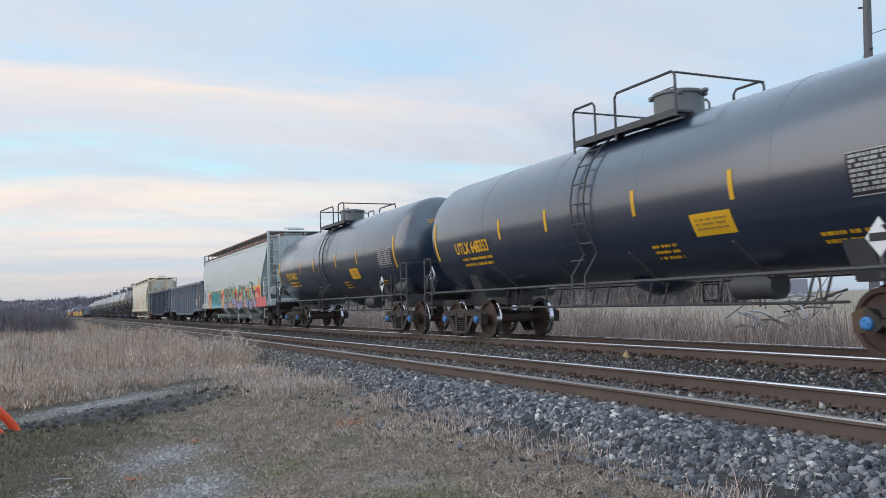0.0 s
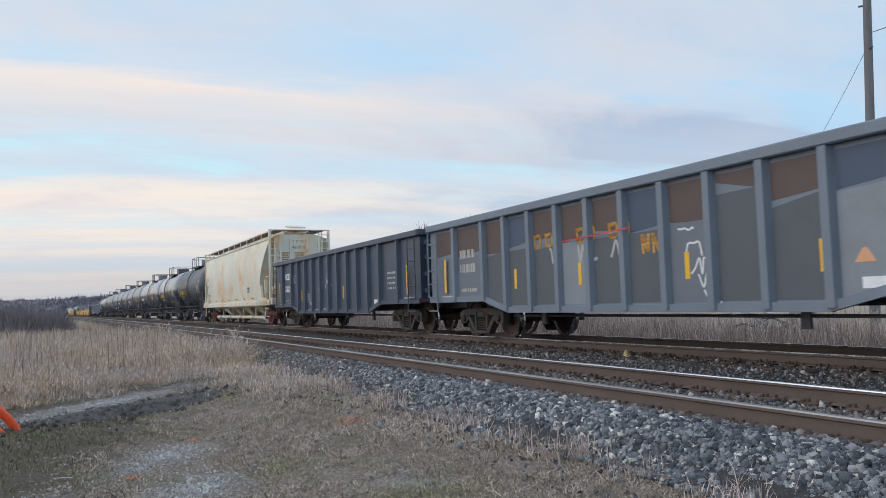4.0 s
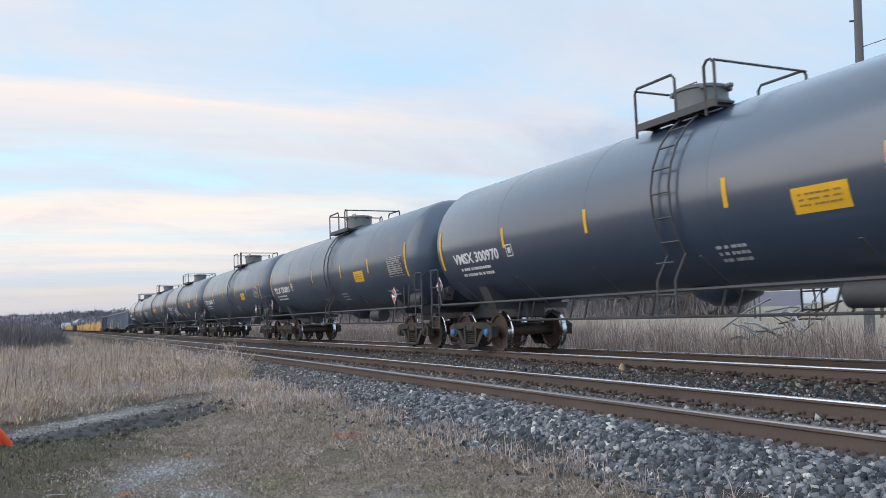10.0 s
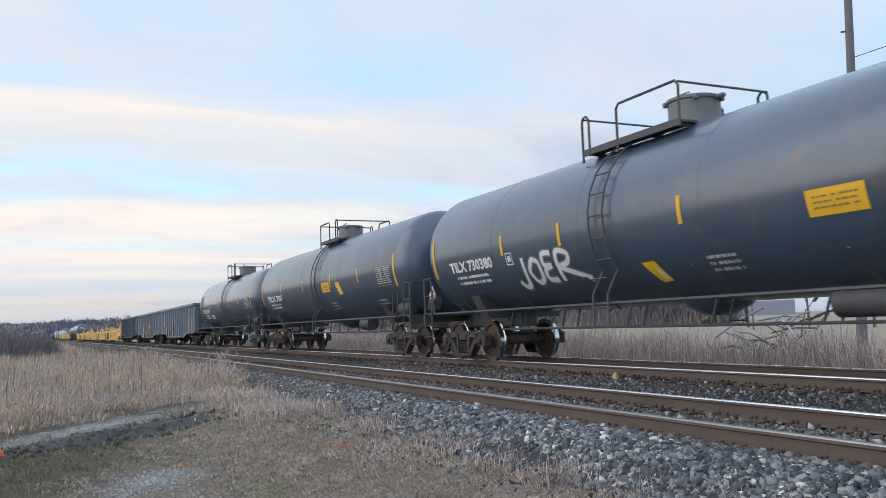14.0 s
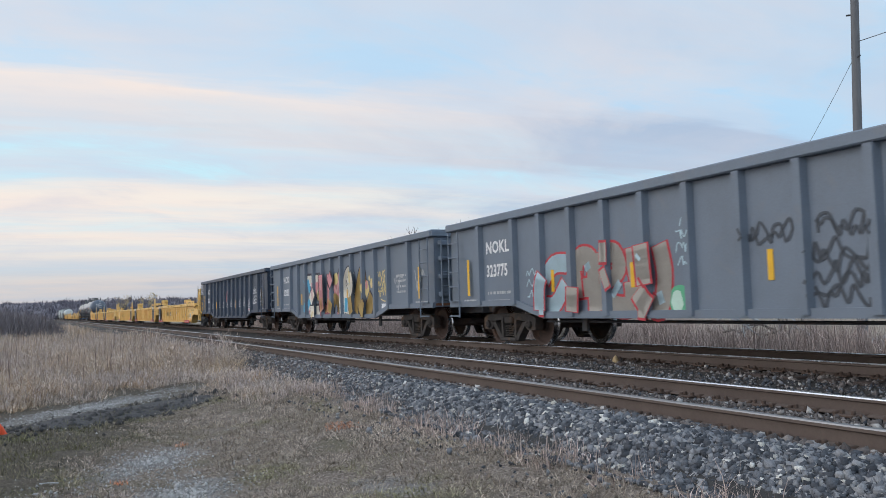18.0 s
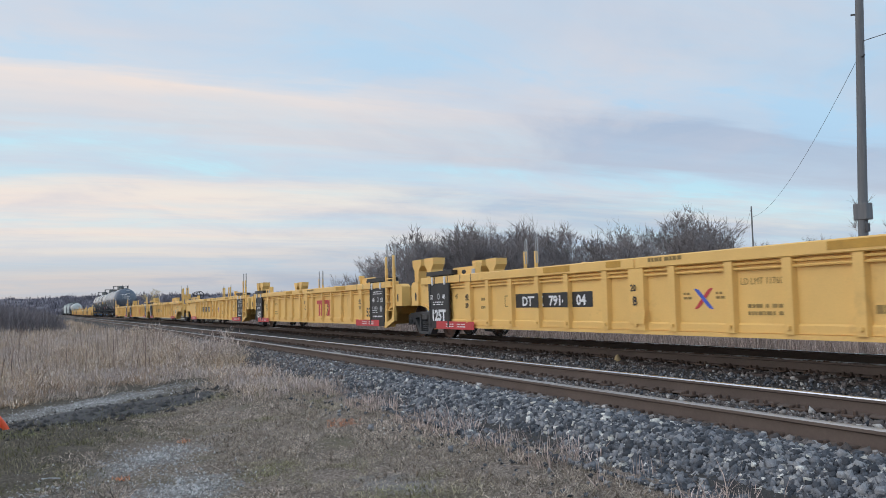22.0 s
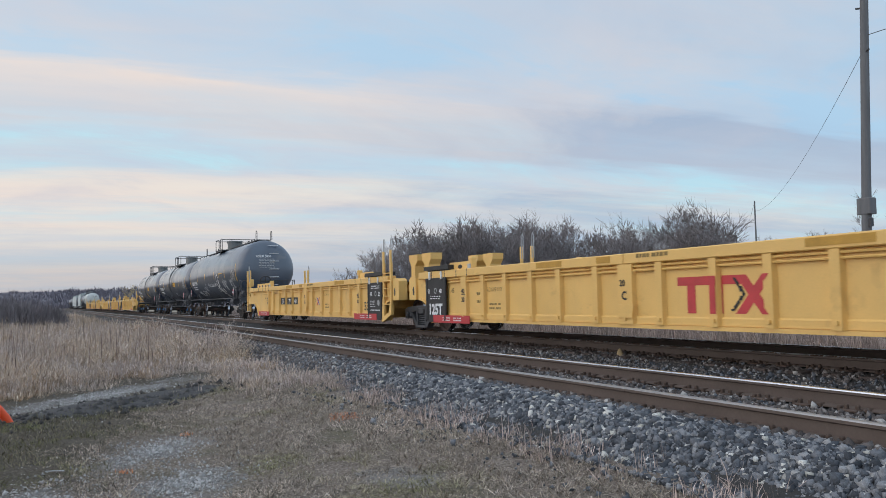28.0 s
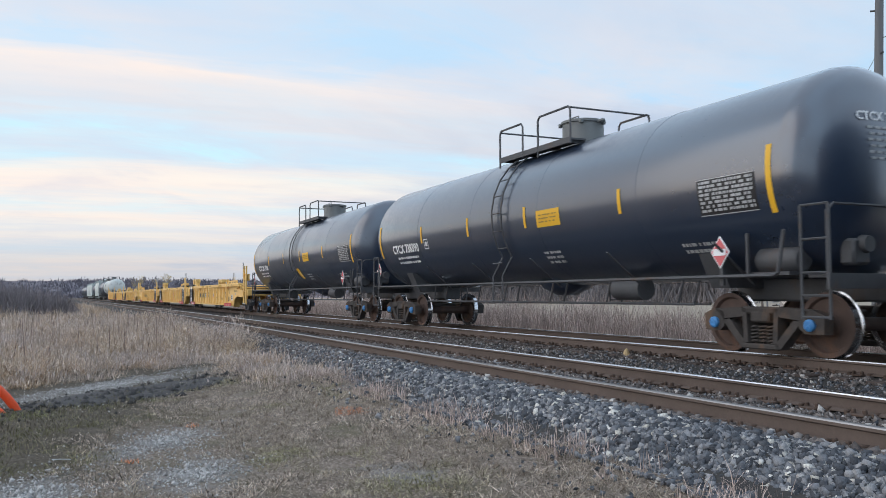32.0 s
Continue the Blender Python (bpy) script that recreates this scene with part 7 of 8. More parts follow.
    tank_car(-199.8, "TILX 730380", 7.75, paint="tank_dusty", stripes=(-4.35, -2.16, 1.14, 4.7), lx=-0.87, warn=(3.45, 2.24), diamond="red", box=(-4.12, 2.2), end_marks="TILX 730380", label="dull black tank car with a faded white sprayed tag", loops=((-1.95, -1.74), (-0.9, 0.72)), dome_at=0.0, mark_at=0.85, mark_wide=2.05,
             tags=((white_tag, (-3.95, 1.6, 1.95, 0.55)), (decal, (0.15, 1.62, 0.8))))
    tank_car(-218.05, "TILX 730", 7.75, paint="tank_dusty", stripes=(-4.5, -1.35, 2.01, 4.75), lx=0.3, warn=(1.0, 2.3), diamond="", end_marks="", label=dusty, tags=((decal, (2.8, 2.2)),))
    tank_car(-235.5, "GATX 217975", 6.8, 1.46, 2.55, paint="tank_sheen", cap="blue", stripes=(-3.87, -1.3, 1.6, 4.0), lx=0.4, label=lbl, mark_at=0.82, mark_wide=1.98, tags=((white_tag, (-3.9, 1.66, 0.42, 0.24)), (white_tag, (-3.45, 1.64, 0.36, 0.24)), (faded_panel, (-6.75, -5.85, 2.52, 3.1))))
    gondola(-252.53, "gon_grey", "NOKL", "323775", "dark grey gondola car with a sprayed red and grey mural", 21, top=2.75, tags=((mural_red, ()),))
    gondola(-270.0, "gon_grey", "NOKL", "323812", "dark grey gondola car with a large multicoloured sprayed mural", 22, top=2.75, tags=((mural_letters, ()),))
    gondola(-287.6, "gon_black", "UCRY", "526241", "black gondola car with a row of white sprayed tags", 23, top=2.75, tags=((tag_row, ()),))
    for shift, plate in ((0, "DTTX 7914 04"), (-62, "DTTX 7914 40"), (-179, "DTTX 7914 28"), (-241, "DTTX 7914 36")):
        well_unit(-307.75 + shift, "B", plate)
        well_unit(-327.15 + shift, "C", plate)
        well_unit(-346.55 + shift, "A", plate)
    tank_car(-429.9, "HSRX 3055", 7.75, 1.56, 2.66, paint="tank_slate", stripes=(-4.65, -1.73, 1.49, 4.72), lx=-0.6, diamond="red", catwalk=True, ladder=False, end_marks="HSRX 3055", loops=((-0.82, 0.21), (0.72, 1.2)), dome_at=0.1, mark_at=0.75, mark_wide=2.1, label="slate grey tank car covered in white sprayed tags",
             tags=((shell_tag, (-3.05, 1.58, 1.3, 0.42, True)), (shell_tag, (-1.15, 1.86, 0.95, 0.24)), (shell_tag, (0.0, 1.84, 0.75, 0.26, True)), (shell_tag, (0.8, 1.84, 0.75, 0.26)), (framed_panel, (2.85, 4.0, 2.05, 2.62)), (tag, (-5.6, 1.42, 1.1, 0.3, 23)), (tag, (-4.3, 1.4, 1.4, 0.34, 14, 0.05)), (tag, (-4.3, 1.4, 1.4, 0.3, 24)), (portrait_tag, (2.15, 1.35)), (tag, (3.7, 1.6, 1.1, 0.6, 16, 0.06)), (tag, (5.7, 1.7, 1.1, 0.5, 17, 0.05))))
    tank_car(-447.9, "CTCX 738390", 7.6, cap="blue", stripes=(-4.46, -1.66, 1.03, 4.26), lx=-0.04, loops=((-0.95, 0.1), (0.75, 2.0)), dome_at=1.0, mark_wide=1.9, warn=(1.5, 2.42), diamond="red", box=(-4.2, 2.25), end_marks="CTCX 738390", label=lbl)
    tank_car(-466.0, "CTCX 738", 7.6, cap="blue", stripes=(-4.46, -1.66, 1.03, 4.26), lx=-0.04, loops=((-0.95, 0.1), (0.75, 2.0)), dome_at=1.0, mark_wide=1.9, warn=(1.5, 2.42), diamond="red", label=lbl, tags=((decal, (0.4, 1.8)),))
    s0 = -607.5
    for k in range(9):
        if k in (2, 4, 5):
            hopper(s0, "hop_grey", "", "", "pale grey covered hopper car far back in the train")
        else:
            pale = k == 0
            tank_car(s0, "", 7.6, paint="tank_grey" if pale else "tank_dusty", panel=False, label="pale grey tank car among black ones" if pale else "dull tank car without bright markings")
        s0 -= 18.4


build_train()


# ---- the ground's cover ----
RNG = np.random.default_rng(7)


def tri_mesh(name, verts, tris, mats, mat_index=None, smooth=False):
    """A large mesh straight from arrays of corners and triangles."""
    me = bpy.data.meshes.new(name)
    me.vertices.add(len(verts))
    me.vertices.foreach_set("co", np.ascontiguousarray(verts, dtype=np.float32).ravel())
    me.loops.add(len(tris) * 3)
    me.loops.foreach_set("vertex_index", np.ascontiguousarray(tris, dtype=np.int32).ravel())
    me.polygons.add(len(tris))
    me.polygons.foreach_set("loop_start", np.arange(0, len(tris) * 3, 3, dtype=np.int32))
    for m in mats:
        me.materials.append(m)
    if mat_index is not None:
        me.polygons.foreach_set("material_index", np.ascontiguousarray(mat_index, dtype=np.int32))
    me.update(calc_edges=True)
    me.validate()
    return me


def blades(name, x, y, z, height, width, lean, mat, label, category, az=None):
    """Grass as many thin tapering blades, one object; az: the way each one leans."""
    n = len(x)
    bend = RNG.normal(0, lean, n) if az is None else np.abs(RNG.normal(lean, lean * 0.5, n))
    az = RNG.uniform(0, math.tau, n) if az is None else az
    face = RNG.uniform(0, math.tau, n)
    dx, dy = np.cos(face) * width, np.sin(face) * width
    bx, by = np.cos(az) * bend * height, np.sin(az) * bend * height
    base = np.stack([x, y, z - 0.03], 1)
    v = np.empty((n, 5, 3))
    v[:, 0] = base - np.stack([dx, dy, 0 * dx], 1) / 2
    v[:, 1] = base + np.stack([dx, dy, 0 * dx], 1) / 2
    mid = base + np.stack([bx * 0.35, by * 0.35, height * 0.55], 1)
    v[:, 2] = mid - np.stack([dx, dy, 0 * dx], 1) * 0.4
    v[:, 3] = mid + np.stack([dx, dy, 0 * dx], 1) * 0.4
    v[:, 4] = base + np.stack([bx, by, height * np.maximum(0.25, 1 - 0.35 * bend * bend)], 1)
    idx = np.arange(n)[:, None, None] * 5
    tris = (np.array([[0, 1, 3], [0, 3, 2], [2, 3, 4]])[None] + idx).reshape(-1, 3)
    ob = new(name, tri_mesh(name, v.reshape(-1, 3), tris, [mat]))
    return tagged(ob, label, category, kind="stuff")


def straw_material(name, dark, light, patch=None, tuft=3.0, lo=0.42, hi=1.4, green=None):
    m = bpy.data.materials.new(name)
    m.use_nodes = True
    n = Net(m.node_tree)
    rnd = n.add("ShaderNodeNewGeometry").outputs["Random Per Island"]
    vec = n.add("ShaderNodeTexCoord").outputs["Object"]
    col = n.ramp(rnd, [(0.0, dark), (1.0, light)])
    if patch:
        col = n.mix(n.ramp(n.noise(vec, 0.45, 5, 0.65), [(0.40, grey(0)), (0.58, grey(0.9))]), col, n.mix(rnd, (*[c * 0.45 for c in patch], 1), (*patch, 1)))
    if green:
        col = n.mix(n.ramp(n.noise(n.add("ShaderNodeMapping", {"Vector": vec, "Location": (5, 3, 0)}).outputs[0], 0.7, 5, 0.6), [(0.52, grey(0)), (0.64, grey(0.75))]), col, n.mix(rnd, (*[c * 0.4 for c in green], 1), (*green, 1)))
    # tufts differ from their neighbours
    col = n.mix(1.0, col, n.ramp(n.noise(vec, tuft, 4, 0.7), [(0.36, grey(lo)), (0.50, grey(0.95)), (0.64, grey(hi))]), "MULTIPLY")
    sh = n.add("ShaderNodeBsdfPrincipled", {"Base Color": col, "Roughness": 0.85, "Specular IOR Level": 0.2})
    n.add("ShaderNodeOutputMaterial", {"Surface": sh.outputs[0]})
    return m


M["straw"] = straw_material("dry_straw", (0.24, 0.165, 0.11), (0.82, 0.63, 0.44), (0.70, 0.59, 0.53), 2.0, 0.5, 1.25, (0.66, 0.43, 0.25))
M["straw_head"] = straw_material("dry_seed_heads", (0.38, 0.29, 0.22), (0.86, 0.72, 0.58), (0.72, 0.61, 0.57), 1.2, 0.75, 1.15)
M["straw_far"] = straw_material("dry_weeds", (0.22, 0.17, 0.15), (0.74, 0.59, 0.52), None, 2.0, 0.6, 1.3)
M["litter"] = straw_material("pale_straw_bits", (0.30, 0.25, 0.21), (0.66, 0.58, 0.51))
M["stubble"] = straw_material("dead_short_grass", (0.055, 0.044, 0.038), (0.78, 0.645, 0.54), (0.44, 0.365, 0.29), 6.0, 0.6, 1.35, (0.34, 0.33, 0.15))
M["stubble_dark"] = straw_material("damp_short_grass", (0.04, 0.034, 0.025), (0.36, 0.30, 0.235), (0.18, 0.17, 0.08), 5.0, 0.5, 1.5, (0.22, 0.23, 0.09))
M["reed"] = straw_material("weed_stalks", (0.13, 0.09, 0.08), (0.30, 0.22, 0.19))


def scatter(n, x0, x1, y0, y1, keep):
    x, y = RNG.uniform(x0, x1, n), RNG.uniform(y0, y1, n)
    ok = keep(x, y)
    return x[ok], y[ok]


def heights_at(x, y):
    return np.array([ground_z(a, b) for a, b in zip(x, y)])


def tall_zone(x, y):
    """Where the tall grass stands: past the old gravel strip and beside the ballast, ragged at its edge."""
    wob = 0.5 * np.sin(x * 1.3) + 0.35 * np.sin(y * 2.1 + 1)
    behind = x + 0.93 * (y + 1.2) < -14.6 + wob
    clump = (x < -13.3 + 0.4 * wob) & (y > 2.75 + 0.2 * wob) & (x > -19)
    edge = y < 4.2 + 0.5 * np.clip((-15 - x) / 3, 0, 1) + 0.2 * np.sin(x * 0.9) + BEND * x * x / 2
    return (behind | clump) & edge


def build_grass():
    cx, cy = scatter(7600, -42, -13, -15, 4.9, tall_zone)
    per = 34
    spread = RNG.gamma(4, 0.04, (len(cx), 1))
    a = RNG.uniform(0, math.tau, (len(cx), per))
    rr = np.abs(RNG.normal(0, 1, (len(cx), per))) * spread
    x, y = (cx[:, None] + rr * np.cos(a)).ravel(), (cy[:, None] + rr * np.sin(a)).ravel()
    mound = 0.8 + 0.35 * np.sin(cx * 0.55 + cy * 0.4) * np.sin(cy * 0.8 - cx * 0.2) + 0.25 * np.sin(cx * 1.7 + 2 * np.sin(cy * 1.1))
    tall = np.clip(RNG.gamma(9, 0.070, len(cx)) * mound, 0.15, 1.05)
    h = (tall[:, None] * RNG.uniform(0.35, 1.1, (len(cx), per))).ravel()
    edge_fade = np.clip((-14.0 - (x + 0.93 * (y + 1.2))) / 3.0, 0.4, 1.0)
    z = heights_at(x, np.minimum(y, 4.0))
    blades("tall_grass", x, y, z, h * edge_fade, RNG.uniform(0.004, 0.010, len(x)), 1.25, M["straw"], "tall dry straw-coloured grass in an uncut field", "grass", az=a.ravel() + RNG.normal(0, 0.8, len(x)))
    # feathery seed heads nod over the clumps
    pick = RNG.random(len(x)) < 0.16
    hx, hy, hz = np.repeat(x[pick], 4), np.repeat(y[pick], 4), np.repeat(z[pick] + h[pick] * edge_fade[pick] * 0.72, 4)
    lean = np.repeat(a.ravel()[pick], 4)
    hx, hy = hx + np.cos(lean) * 0.12 + RNG.normal(0, 0.02, len(hx)), hy + np.sin(lean) * 0.12 + RNG.normal(0, 0.02, len(hx))
    blades("seed_heads", hx, hy, hz + RNG.normal(0, 0.03, len(hx)), RNG.uniform(0.05, 0.14, len(hx)), RNG.uniform(0.006, 0.014, len(hx)), 0.9, M["straw_head"], "pale feathery seed heads over the tall grass", "grass")
    x, y = scatter(80000, -150, -40, -42, 6, lambda a, b: b < 4.0 + BEND * a * a / 2)
    h = np.clip(RNG.gamma(7, 0.066, len(x)), 0.15, 1.0) * (0.85 + 0.35 * np.sin(x * 0.23 + 2 * np.sin(y * 0.31)))
    blades("tall_grass", x, y, heights_at(x, y), h, RNG.uniform(0.014, 0.035, len(x)), 0.8, M["straw"], "tall dry grass in the field towards the thicket", "grass")
    x, y = scatter(900, -42, -19, -8, 4.2, tall_zone)
    blades("weed_stalks", x, y, heights_at(x, y), RNG.uniform(0.6, 1.25, len(x)), np.full(len(x), 0.012), 0.12, M["reed"], "thin bare weed stalks among the grass", "weeds")
    # short dead grass where people stand
    def trodden(a, b):
        patch = (np.hypot((a + 9.3) / 1.2, (b - 0.95) / 0.55) > 1) & (np.hypot((a + 7.55) / 0.75, (b - 1.05) / 0.5) > 1) & (np.hypot((a + 7.3) / 0.7, (b + 0.3) / 0.5) > 1)
        strip = np.abs((a + 14.3) * 0.75 - (b - 0.9) * -0.66) > 9  # never true near the strip's middle line
        lane = a + 0.93 * (b + 1.2) > -12.2
        return patch & lane & (b < 4.08 + 0.16 * np.sin(a * 1.7) + 0.06 * np.sin(a * 5.3)) & ((np.sin(a * 2.3 + b) * np.sin(b * 3.1 - a) > -0.75) | strip)
    def damp(a, b):
        edge = b + 0.30 * (a + 9) - 0.3 * np.sin(a * 2.1) - 0.25 * np.sin(b * 3.3 + a)
        return edge + RNG.normal(0, 0.45, len(a)) < 0.35
    cx, cy = scatter(24000, -16, -4.2, -3.5, 4.3, lambda a, b: trodden(a, b) & ~damp(a, b))
    per = 10
    a = RNG.uniform(0, math.tau, (len(cx), per))
    rr = np.abs(RNG.normal(0, 0.055, (len(cx), per)))
    x, y = (cx[:, None] + rr * np.cos(a)).ravel(), (cy[:, None] + rr * np.sin(a)).ravel()
    tuft = np.clip(RNG.gamma(3.5, 0.0125, len(cx)), 0.012, 0.16) * np.where(cy > 2.8, 1.2, 0.9)
    h = (tuft[:, None] * RNG.uniform(0.5, 1.2, (len(cx), per))).ravel()
    blades("short_grass", x, y, heights_at(x, y) + 0.025, h, RNG.uniform(0.0035, 0.0085, len(x)), 1.5, M["stubble"], "short flattened dead grass over trodden earth", "grass", az=a.ravel() + RNG.normal(0, 0.6, len(x)))
    x, y = scatter(75000, -16, -4.2, -3.5, 4.2, lambda a, b: trodden(a, b) & damp(a, b))
    h = np.clip(RNG.gamma(4, 0.013, len(x)), 0.012, 0.13)
    blades("short_grass", x, y, heights_at(x, y) + 0.02, h, RNG.uniform(0.004, 0.009, len(x)), 1.4, M["stubble_dark"], "short damp dark grass over bare soil", "grass")
    # loose pale straw bits lying all over the trodden ground
    x, y = scatter(30000, -14, -4.2, -3.0, 4.0, lambda a, b: (a + 0.93 * (b + 1.2) > -12.2) & (RNG.random(len(a)) < 0.12 + 0.16 * b))
    blades("straw_litter", x, y, heights_at(x, y) + 0.05, RNG.uniform(0.006, 0.022, len(x)), RNG.uniform(0.003, 0.007, len(x)), 2.2, M["litter"], "loose pale bits of straw lying on the ground", "straw")
    # weeds along the foot of the ballast
    x, y = scatter(5000, -14, -4, 3.7, 4.4, lambda a, b: np.sin(a * 2.7) + np.sin(a * 6.1 + 2) > -0.1)
    blades("ballast_weeds", x, y, heights_at(x, y), np.clip(RNG.gamma(5, 0.03, len(x)), 0.05, 0.35), RNG.uniform(0.004, 0.009, len(x)), 0.6, M["straw_far"], "dry weeds growing along the foot of the ballast", "weeds")
    # the far side of the line
    x, y = scatter(64000, -75, 6, 13.2, 17.6, lambda a, b: b > 13.4 + BEND * a * a / 2 + 0.3 * np.sin(a * 1.1))
    h = np.clip(RNG.gamma(9, 0.125, len(x)), 0.25, 1.65) * np.where(x > -19, 0.80, 1.0) * (0.85 + 0.25 * np.sin(x * 1.3 + np.sin(y * 2)))
    blades("tall_weeds", x, y + 0 * x, heights_at(x, y), h, RNG.uniform(0.007, 0.016, len(x)), 0.5, M["straw_far"], "dense tall dead weeds along the far side of the line", "weeds")


build_grass()


def stone_material(name, stops, rough=0.85):
    """Crushed stone: every piece has its own shade."""
    m = bpy.data.materials.new(name)
    m.use_nodes = True
    n = Net(m.node_tree)
    rnd = n.add("ShaderNodeNewGeometry").outputs["Random Per Island"]
    vec = n.add("ShaderNodeTexCoord").outputs["Object"]
    grain = n.noise(vec, 70, 4, 0.65)
    col = n.mix(1.0, n.ramp(rnd, stops), n.ramp(grain, [(0.3, grey(0.7)), (0.7, grey(1.25))]), "MULTIPLY")
    b = n.add("ShaderNodeBump", {"Height": grain, "Strength": 0.4, "Distance": 0.01})
    sh = n.add("ShaderNodeBsdfPrincipled", {"Base Color": col, "Roughness": rough, "Specular IOR Level": 0.35, "Normal": b.outputs[0]})
    n.add("ShaderNodeOutputMaterial", {"Surface": sh.outputs[0]})
    return m


M["stone"] = stone_material("ballast_stone", [(0.0, (0.034, 0.038, 0.046)), (0.35, (0.085, 0.093, 0.107)), (0.70, (0.18, 0.188, 0.205)), (0.90, (0.30, 0.30, 0.305)), (0.97, (0.46, 0.44, 0.39)), (1.0, (0.70, 0.69, 0.66))])
M["stone_brown"] = stone_material("rust_stained_stone", [(0.0, (0.055, 0.047, 0.045)), (0.6, (0.14, 0.122, 0.115)), (0.93, (0.24, 0.215, 0.20)), (1.0, (0.45, 0.43, 0.41))])


def stones():
    """Crushed stone as a loose layer over the bed, one object."""
    cube = np.array([[a, b, c] for a in (-1, 1) for b in (-1, 1) for c in (-1, 1)], float)
    cube_tri = np.array([[0, 1, 3], [0, 3, 2], [4, 6, 7], [4, 7, 5], [0, 4, 5], [0, 5, 1], [2, 3, 7], [2, 7, 6], [0, 2, 6], [0, 6, 4], [1, 5, 7], [1, 7, 3]])
    octa = 1.45 * np.array([[1, 0, 0], [-1, 0, 0], [0, 1, 0], [0, -1, 0], [0, 0, 1], [0, 0, -1]], float)
    octa_tri = np.array([[0, 2, 4], [2, 1, 4], [1, 3, 4], [3, 0, 4], [2, 0, 5], [1, 2, 5], [3, 1, 5], [0, 3, 5]])
    zones = [(44000, -10.5, -2.5, 3.98, 5.22, 0.0128, 0), (36000, -18, -10.5, 4.0, 5.22, 0.0138, 1), (24000, -42, -18, 4.1, 5.25, 0.016, 1), (16000, -22, -2, 5.42, 6.70, 0.0135, 1), (26000, -24, -1, 6.9, 9.35, 0.014, 1),
             (6000, -28, -4, 9.6, 10.8, 0.016, 1), (300, -14, -4, 3.3, 4.0, 0.012, 1)]
    vs, ts, mi, count = [], [], [], 0
    for n, x0, x1, y0, y1, r, kind in zones:
        shape, tri = (octa, octa_tri) if kind else (cube, cube_tri)
        x, y = RNG.uniform(x0, x1, n), RNG.uniform(y0, y1, n)
        s = r * np.clip(RNG.lognormal(0, 0.38, n), 0.45, 2.3)
        z = np.array([bed_z(b) if b > 4.0 else ground_z(a, b) + 0.02 for a, b in zip(x, y)]) + s * RNG.uniform(-0.3, 1.0, n)
        v = shape[None] * (1 + RNG.uniform(-0.42, 0.30, (n, len(shape), 3))) * s[:, None, None] * RNG.uniform(0.65, 1.3, (n, 1, 3))
        a, b, c = (RNG.uniform(0, math.tau, n) for _ in range(3))
        for ang, (i, j) in ((a, (0, 1)), (b, (1, 2)), (c, (0, 2))):
            co, si = np.cos(ang)[:, None], np.sin(ang)[:, None]
            p, q = v[:, :, i].copy(), v[:, :, j].copy()
            v[:, :, i], v[:, :, j] = p * co - q * si, p * si + q * co
        v += np.stack([x, y + BEND * x * x / 2, z], 1)[:, None]
        vs.append(v.reshape(-1, 3))
        ts.append((tri[None] + (np.arange(n) * len(shape) + count)[:, None, None]).reshape(-1, 3))
        brown = ((np.abs(y - TRACK_A) < 1.02) | (np.abs(y - TRACK_B) < 1.35)) & (RNG.random(n) < 0.9)
        brown |= (x < -11.0) & (RNG.random(n) < np.clip((-11.0 - x) / 9, 0.15, 0.8))
        brown |= (y > 6.9) & (y < 9.0) & (RNG.random(n) < 0.45)
        mi.append(np.repeat(brown.astype(int), len(tri)))
        count += n * len(shape)
    ob = new("ballast_stones", tri_mesh("ballast_stones", np.concatenate(vs), np.concatenate(ts), [M["stone"], M["stone_brown"]], np.concatenate(mi)))
    return tagged(ob, "loose grey and bluish crushed ballast stones", "stones", kind="stuff")


def gravel(name, n, cx, cy, rx, ry, turn, label, size=0.0062, mat="gravel"):
    """Small pale stones strewn over a bare patch."""
    shape = np.array([[1, 0, 0], [-1, 0, 0], [0, 1, 0], [0, -1, 0], [0, 0, 1], [0, 0, -1]], float)
    tri = np.array([[0, 2, 4], [2, 1, 4], [1, 3, 4], [3, 0, 4], [2, 0, 5], [1, 2, 5], [3, 1, 5], [0, 3, 5]])
    a, r = RNG.uniform(0, math.tau, n), np.abs(RNG.normal(0, 0.75, n))
    u, w = r * np.cos(a) * rx, r * np.sin(a) * ry
    x, y = cx + u * math.cos(turn) - w * math.sin(turn), cy + u * math.sin(turn) + w * math.cos(turn)
    s = np.clip(RNG.lognormal(math.log(size), 0.5, n), 0.002, size * 4.2)
    v = shape[None] * (1 + RNG.uniform(-0.4, 0.4, (n, 6, 3))) * s[:, None, None]
    v += np.stack([x, y, heights_at(x, y) + s * 0.3], 1)[:, None]
    ob = new(name, tri_mesh(name, v.reshape(-1, 3), (tri[None] + (np.arange(n) * 6)[:, None, None]).reshape(-1, 3), [M[mat]]))
    return tagged(ob, label, "gravel", kind="stuff")


M["gravel"] = material("pale_gravel", (0.34, 0.33, 0.32), 0.9, var=0.25, scale=9, fine=60, bump=0.3, island=0.5)
stones()
gravel("gravel_patch", 2600, -9.3, 0.95, 1.2, 0.50, radians(-32), "pale gravel showing through worn grass")
gravel("gravel_patch", 2600, -7.55, 1.05, 0.8, 0.50, radians(-20), "pale gravel showing through worn grass")
gravel("gravel_patch", 3000, -7.3, -0.3, 0.75, 0.5, 0, "pale gravel showing through worn grass")
gravel("gravel_strip", 5000, -15.4, 0.7, 2.6, 0.55, radians(138), "strip of pale gravel at the edge of the tall grass")
gravel("asphalt_crumbs", 1200, -14.2, 1.15, 2.4, 0.8, radians(132), "loose crumbs on an old asphalt strip")
